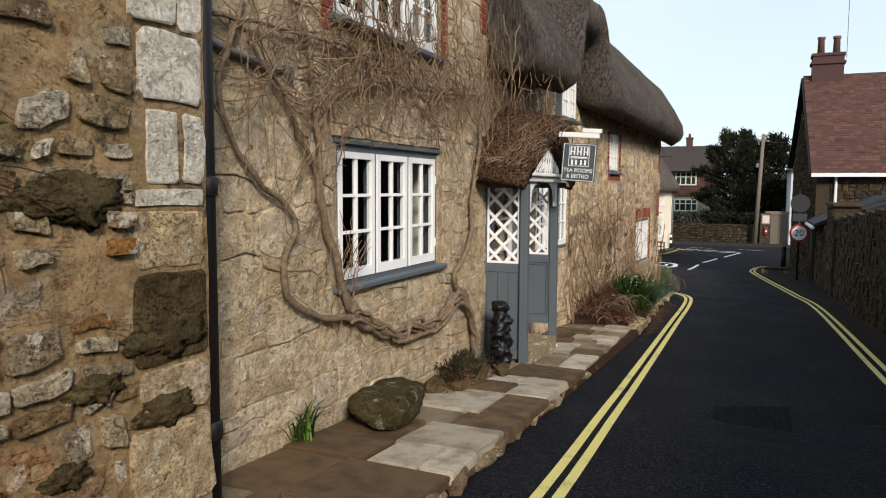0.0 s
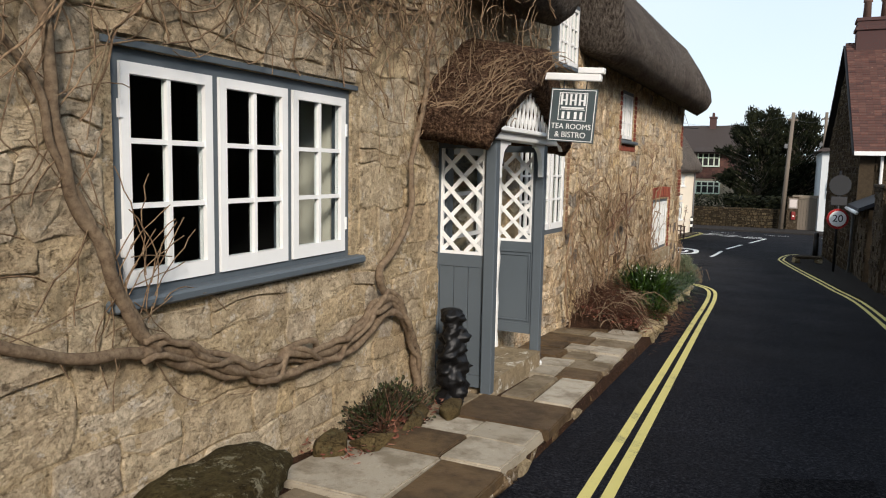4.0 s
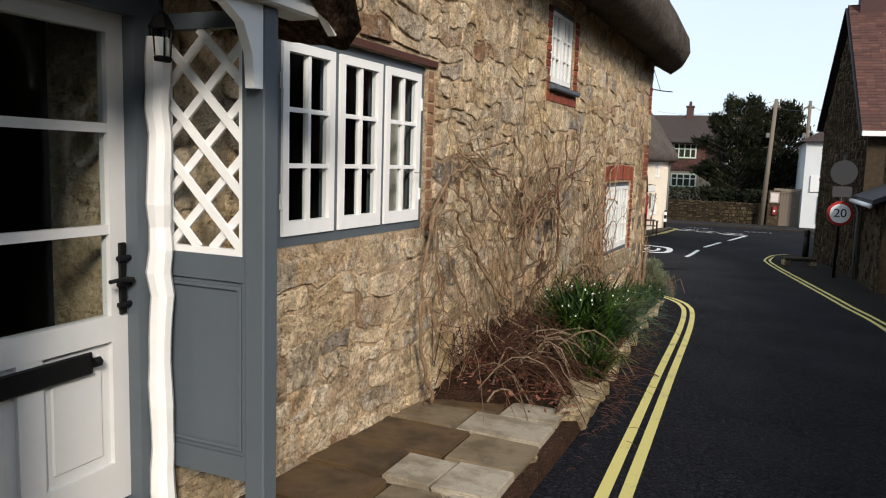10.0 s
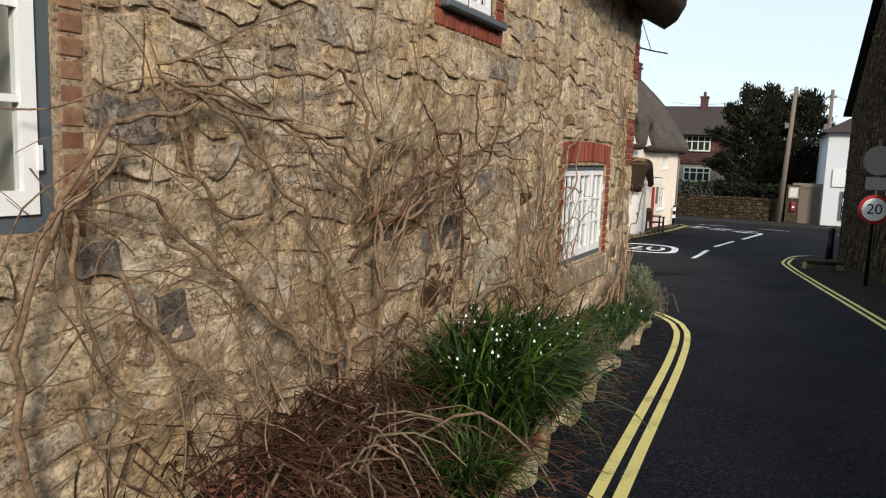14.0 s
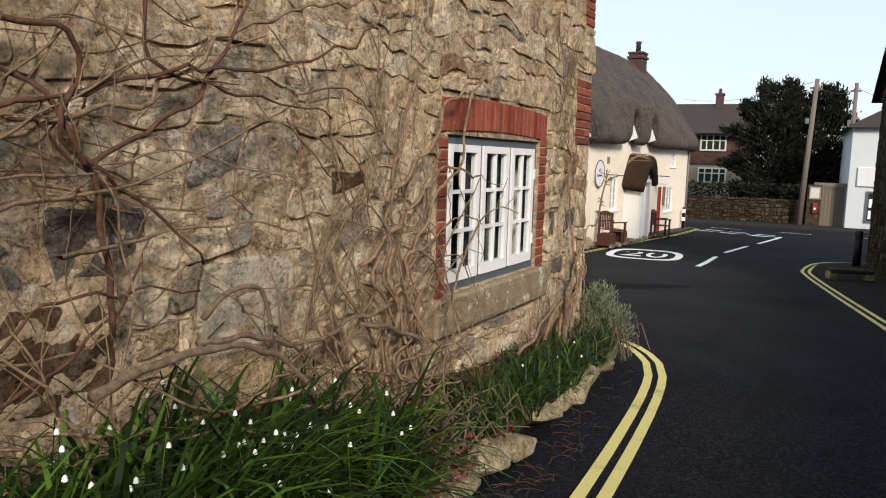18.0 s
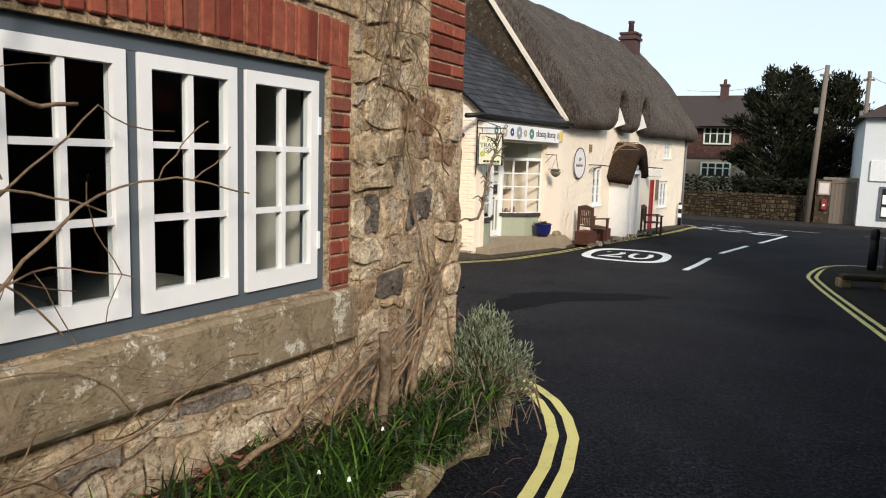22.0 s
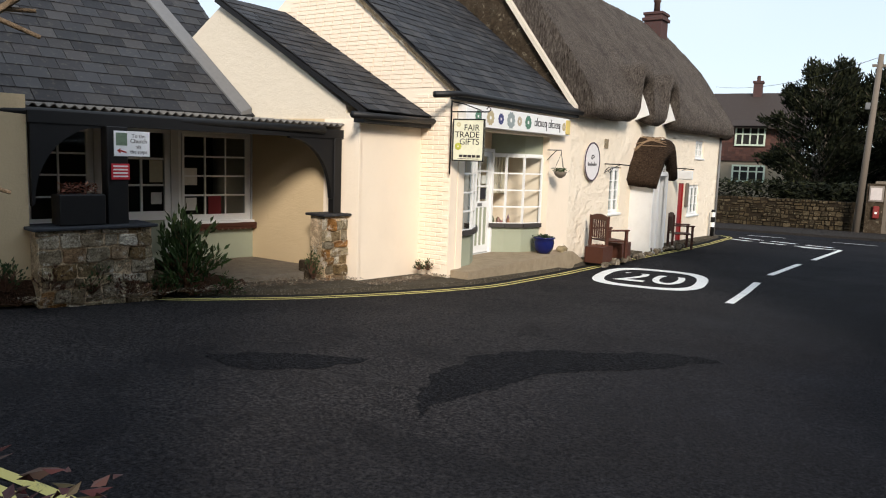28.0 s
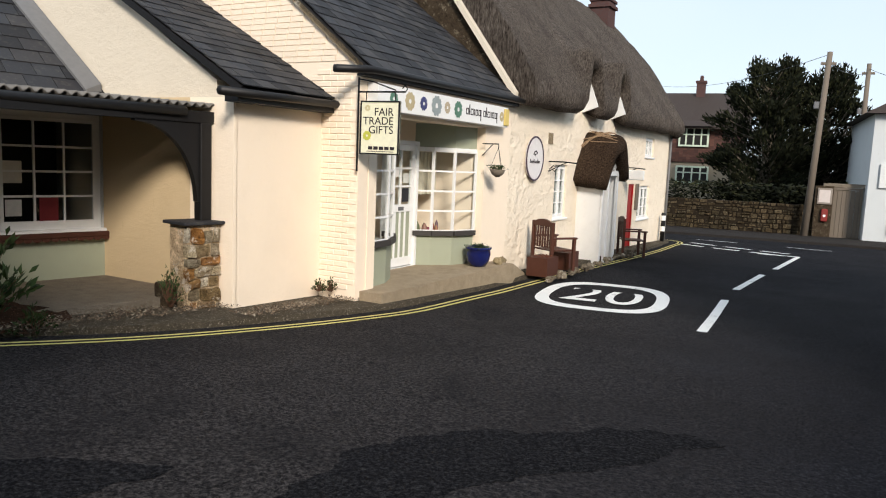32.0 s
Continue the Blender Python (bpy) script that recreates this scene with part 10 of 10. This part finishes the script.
b.add([(-31, 75.2, 3.3), (-3, 75.2, 3.3), (-3, 80, 6.0), (-31, 80, 6.0), (-31, 84.6, 3.3), (-3, 84.6, 3.3)], [(0, 1, 2, 3), (3, 2, 5, 4)])
b.add([(-31, 75.2, 3.15), (-3, 75.2, 3.15), (-3, 75.2, 3.3), (-31, 75.2, 3.3)], [(0, 1, 2, 3)])
b.add([(-3.05, 75.3, 3.3), (-3.05, 84.5, 3.3), (-3.05, 80, 5.95)], [(0, 1, 2)])
rf = part("roof", b, M_FARTILE, fh)
b = B()
b.box(-6.95, -6.35, 79.4, 80.2, 5.5, 6.7)
b.box(-7.02, -6.28, 79.33, 80.27, 6.7, 6.85)
b.lathe([(0.14, 6.85), (0.12, 7.25)], 10, -6.65, 79.8)
part("chimney", b, M_OLDBRICK, rf)
M_GREENF = paint("pale_green_frame", lin(196, 208, 190), 0.5, 0.1)
for (x0, x1, z0, z1) in ((-7.55, -5.55, 1.95, 3.3), (-7.6, -5.4, -0.6, 0.62)):
    b = B()
    ring_frame(b, x0, x1, z0, z1, 75.72, 75.85, 0.12)
    for i in range(1, 4):
        x = x0 + (x1 - x0) * i / 4
        b.box(x - 0.05, x + 0.05, 75.73, 75.84, z0, z1)
    b.box(x0, x1, 75.74, 75.83, (z0 + z1) / 2 - 0.04 + 0.15, (z0 + z1) / 2 + 0.04 + 0.15)
    fw_ = part("window", b, M_GREENF, fh)
    # window panes painted near black for unlit rooms
    b = B()
    b.box(x0 + 0.1, x1 - 0.1, 75.80, 75.82, z0 + 0.1, z1 - 0.1)
    part("pane", b, M_UNLIT, fw_)
b = B()
b.add([(-7.8, 75.0, 3.32), (-5.3, 75.0, 3.32), (-5.3, 76, 3.75), (-7.8, 76, 3.75)], [(0, 1, 2, 3)])
part("bay_roof", b, M_FARTILE, fh)


# ---- conifer ----
def conifer(name, m, h, rx, label, seed, n=15000):
    rng = random.Random(seed)
    t = thing(name, m, label, "tree")
    b = B()
    b.tube([(0, 0, 0), (0.1, 0, h * 0.4), (0, 0.1, h * 0.85)], [0.35, 0.25, 0.06], 8)
    part("trunk", b, M_WOOD, t, smooth=True)
    lv, br = B(), B()
    limbs = []
    for i in range(120):
        z = h * rng.uniform(0.08, 0.97)
        a = rng.uniform(0, 6.28)
        prof = float(np.interp(z / h, (0, 0.25, 0.6, 0.85, 1), (0.75, 1.0, 0.92, 0.6, 0.2)))
        r = rx * prof * rng.uniform(0.75, 1.1)
        tip = Vector((r * math.cos(a), r * math.sin(a), z + rng.uniform(0.0, 0.9)))
        base = Vector((0, 0, max(0.5, z - 0.8)))
        br.tube([tuple(base), tuple((base + tip) / 2 + Vector((0, 0, -0.1))), tuple(tip)], [0.07, 0.05, 0.02], 5, False)
        limbs.append((base, tip))
    for i in range(n):
        base, tip = rng.choice(limbs)
        v = rng.random() ** 0.55
        p = base.lerp(tip, 0.15 + 0.87 * v)
        sp = 0.14 + 0.34 * (1 - v)
        p = p + Vector((rng.gauss(0, sp), rng.gauss(0, sp), rng.gauss(0.05, sp * 0.8)))
        u = ((tip - base).normalized() * 0.8 + Vector((rng.uniform(-0.7, 0.7), rng.uniform(-0.7, 0.7), rng.uniform(-0.1, 0.9)))).normalized()
        w = Matrix.Rotation(rng.uniform(0, 6.28), 3, u) @ u.orthogonal().normalized()
        k = rng.uniform(0.14, 0.36)
        lv.add([p, p + u * k * 0.5 - w * k * 0.17, p + u * k, p + u * k * 0.5 + w * k * 0.17], [(0, 1, 2), (0, 2, 3)])
    tagged(part("limb_framework", br, M_WOOD, t), kind="stuff")
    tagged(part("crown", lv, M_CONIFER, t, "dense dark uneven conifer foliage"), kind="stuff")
    return t


conifer("conifer", pose(-1.9, 67, -2.4), 8.5, 3.3, "broad dark conifer behind the stone wall", 5, 34000)
conifer("conifer", pose(1.1, 68, -2.4), 7.9, 3.0, "dark conifer beside the larger one", 6, 22000)
shrub("far_shrub", pose(2.6, 64, -2.4), 1.2, 1.0, 2.2, 900, 0.25, M_EVER, "pale green bush beside the white house", 60, seed=19)

# ---- poles and wires ----
for x, y, h, lean in ((-0.08, 57.6, 8.0, 2.2), (2.6, 66, 8.6, 0)):
    pl_ = thing("telegraph_pole", pose(x, y, -2.45, 0, lean, 0), "weathered timber telegraph pole", "pole", group="telegraph poles")
    b = B()
    b.tube([(0, 0, 0), (0, 0, h)], [0.16, 0.11], 10)
    part("pole", b, M_WOOD, pl_, smooth=True)
    b = B()
    b.box(-0.3, 0.3, -0.05, 0.05, h - 0.55, h - 0.43, 0.01)
    part("crossarm", b, M_WOOD, pl_)
    b = B()
    b.box(-0.34, -0.14, -0.12, 0.1, h * 0.70, h * 0.70 + 0.3, 0.02)
    part("lamp_box", b, M_LEAD, pl_)


def sag(p, q, s):
    P, Q = Vector(p), Vector(q)
    return [tuple(P.lerp(Q, t / 10) + Vector((0, 0, -s * 4 * (t / 10) * (1 - t / 10)))) for t in range(11)]


for p, q, s in (((0.1, 57.6, 5.2), (2.6, 66, 5.7), 0.3), ((2.6, 66, 5.9), (5.2, 57, 4.0), 0.25), ((0.1, 57.6, 5.4), (-9, 75, 6.0), 0.5)):
    b = B()
    b.tube(sag(p, q, s), 0.012, 4)
    solid("overhead_wire", b, M_BLACK, "thin black overhead wire", "cable", group="overhead wires")
ax = thing("wall_aerial", COT2 @ Matrix.Translation((10.28, 0.1, 2.45)), "thin metal rod aerial on the cottage corner", "aerial")
b = B()
b.tube([(0, 0, 0), (0.5, -0.15, 0.0), (0.95, -0.28, 0.02)], 0.010, 5)
part("rod", b, M_IRON, ax)
b = B()
b.tube([(0.0, 0, 0.6), (0.5, -0.15, 0.0)], 0.005, 4)
part("stay", b, M_IRON, ax)
# hills and trees that close the far view
rr = random.Random(3)
hb_ = B()
for i in range(5000):
    x = rr.uniform(-60, 60)
    z = rr.uniform(-2, 2.4 + 1.2 * math.sin(x * 0.2))
    leaves_on(hb_, rr, (x, 100 + rr.uniform(-2, 2), z), 0.9)
solid("far_trees", hb_, M_CONIFER, "distant belt of dark trees", "trees", "stuff")


# ---- stones of the walls ----
def holes_pad(holes, pad):
    return [(h[0] - pad, h[1] + pad, h[2] - pad, h[3] + pad) for h in holes]


rs = random.Random(61)
blk1 = holes_pad([A_WIN, U_WIN], 0.02) + [(U_WIN[0] - 0.18, U_WIN[1] + 0.18, 2.7, 4.2), (DOOR[0] - 0.12, DOOR[1] + 0.2, -0.6, 1.8), (7.70, 8.02, 3.28, 4.42), (A_WIN[0] - 0.06, A_WIN[1] + 0.08, 0.79, 1.97)]
M_QGREY = stone_material("grey_quoin_stone", [lin(150, 142, 126), lin(136, 128, 114), lin(162, 152, 132)], False, wear=0.6, dirt=0.6)
z = -0.7
while z < 3.9:
    h = rs.uniform(0.3, 0.5)
    q = (2.85, 3.18 + rs.choice((0.0, 0.12)), z, z + h)
    lay_stones(wall_1, [q], M_QGREY, M_QGREY, rs, lambda c: c[2], proud=0.008, gap=0.010, warp=0.03)
    blk1.append(q)
    z += h
cells = courses(rs, 2.85, 9.6, -0.75, 4.2, 0.16, 0.40, 0.28, 0.72, blk1)
lay_stones(wall_1, cells, M_ASHLAR, M_ASHLAR_I, rs, lambda c: abs((c[0] + c[1]) / 2 - 6.0) + abs((c[2] + c[3]) / 2 - 1.2), proud=0.010, gap=0.010, warp=0.07, blocked=blk1)
pointing(wall_1, 3.3, 9.6, -0.75, 4.2, blk1, M_MORTAR, 0.012)
blk2 = [(B_WIN[0] - 0.03, B_WIN[1] + 0.11, B_WIN[2] - 0.03, B_WIN[3] + 0.06), (C_WIN[0] - 0.14, C_WIN[1] + 0.15, 1.75, 2.76),
        (D_WIN[0] - 0.14, D_WIN[1] + 0.17, -0.43, 1.15), (D_WIN[0] - 0.2, D_WIN[1] + 0.2, -0.43, -0.17), (9.85, 10.28, 0.88, 1.56), (9.99, 10.28, 1.99, 2.51)]
M_SLATEST = stone_material("slate_grey_stone", [lin(116, 107, 98), lin(104, 96, 90)], False, wear=0.7)
# brown stone with the dark of a recess put into its colour
M_HOLLOW = stone_material("umber_hollow_stone", [lin(98, 78, 60), lin(86, 68, 52)], False, wear=0.8, lichen=(0.20, 0.16, 0.11, 1))
M_LIMEP = stone_material("lime_washed_stone", [lin(192, 180, 160), lin(184, 172, 152)], False, wear=0.6)
# umber stones stand for a hollow and a hole, dark by colour alone
odd = ((4.72, 5.08, 0.28, 0.54, M_SLATEST), (4.50, 4.93, -0.10, 0.24, M_HOLLOW), (6.16, 6.43, 0.55, 0.67, M_HOLLOW), (5.32, 5.88, -0.10, 0.29, M_LIMEP), (9.68, 9.92, 0.11, 0.30, M_SLATEST),
       (9.24, 9.40, 0.10, 0.31, M_SLATEST), (9.36, 9.63, -0.26, -0.10, M_SLATEST), (2.38, 2.57, 0.20, 0.44, M_SLATEST))
for *cell, tone in odd:
    lay_stones(wall_2, [tuple(cell)], tone, tone, rs, lambda c: c[2], proud=0.010, gap=0.022, warp=0.07)
cells = courses(rs, 0.0, 10.28, -1.4, 3.3, 0.09, 0.26, 0.12, 0.42, blk2 + [q[:4] for q in odd])
lay_stones(wall_2, cells, M_RUBBLE, M_RUBBLE_I, rs, lambda c: abs((c[0] + c[1]) / 2 - 5.0) * 0.6 + abs((c[2] + c[3]) / 2 - 0.6), proud=0.013, gap=0.020, warp=0.09, blocked=blk2)
pointing(wall_2, 0.0, 10.28, -1.4, 3.3, blk2, M_MORTAR2, 0.015)
quoins = ((2.16, 2.71, -0.50, 0.14, M_QTAN), (2.20, 2.71, 0.14, 0.57, M_QTAN), (2.28, 2.71, 0.57, 0.82, M_QTAN), (2.24, 2.71, 0.82, 1.23, M_QMOSS), (2.25, 2.71, 1.23, 1.50, M_QTAN),
          (2.28, 2.71, 1.50, 1.60, M_QPALE), (2.35, 2.55, 1.60, 1.93, M_QPALE), (2.56, 2.71, 1.60, 1.93, M_QPALE), (2.30, 2.71, 1.95, 2.28, M_QPALE), (2.26, 2.52, 2.28, 2.62, M_QPALE), (2.52, 2.71, 2.28, 2.62, M_QPALE),
          (2.24, 2.71, 2.62, 2.98, M_QTAN), (2.30, 2.71, 2.98, 3.40, M_QTAN))
for *cell, tone in quoins:
    lay_stones(wall_3, [tuple(cell)], tone, tone, rs, lambda c: c[2], proud=0.022, gap=0.022, warp=0.025)
blk3 = [tuple(q[:4]) for q in quoins]
cells = courses(rs, -1.5, 2.34, -0.6, 3.6, 0.11, 0.24, 0.12, 0.34, blk3)
lay_stones(wall_3, cells, M_PIER, M_PIER_I, rs, lambda c: abs((c[0] + c[1]) / 2 - 2.2) + abs((c[2] + c[3]) / 2 - 1.4), proud=0.03, gap=0.05, warp=0.07)
pointing(wall_3, 0.8, 2.72, -0.6, 3.6, [], M_MORTAR4, 0.008, seed=5.0)
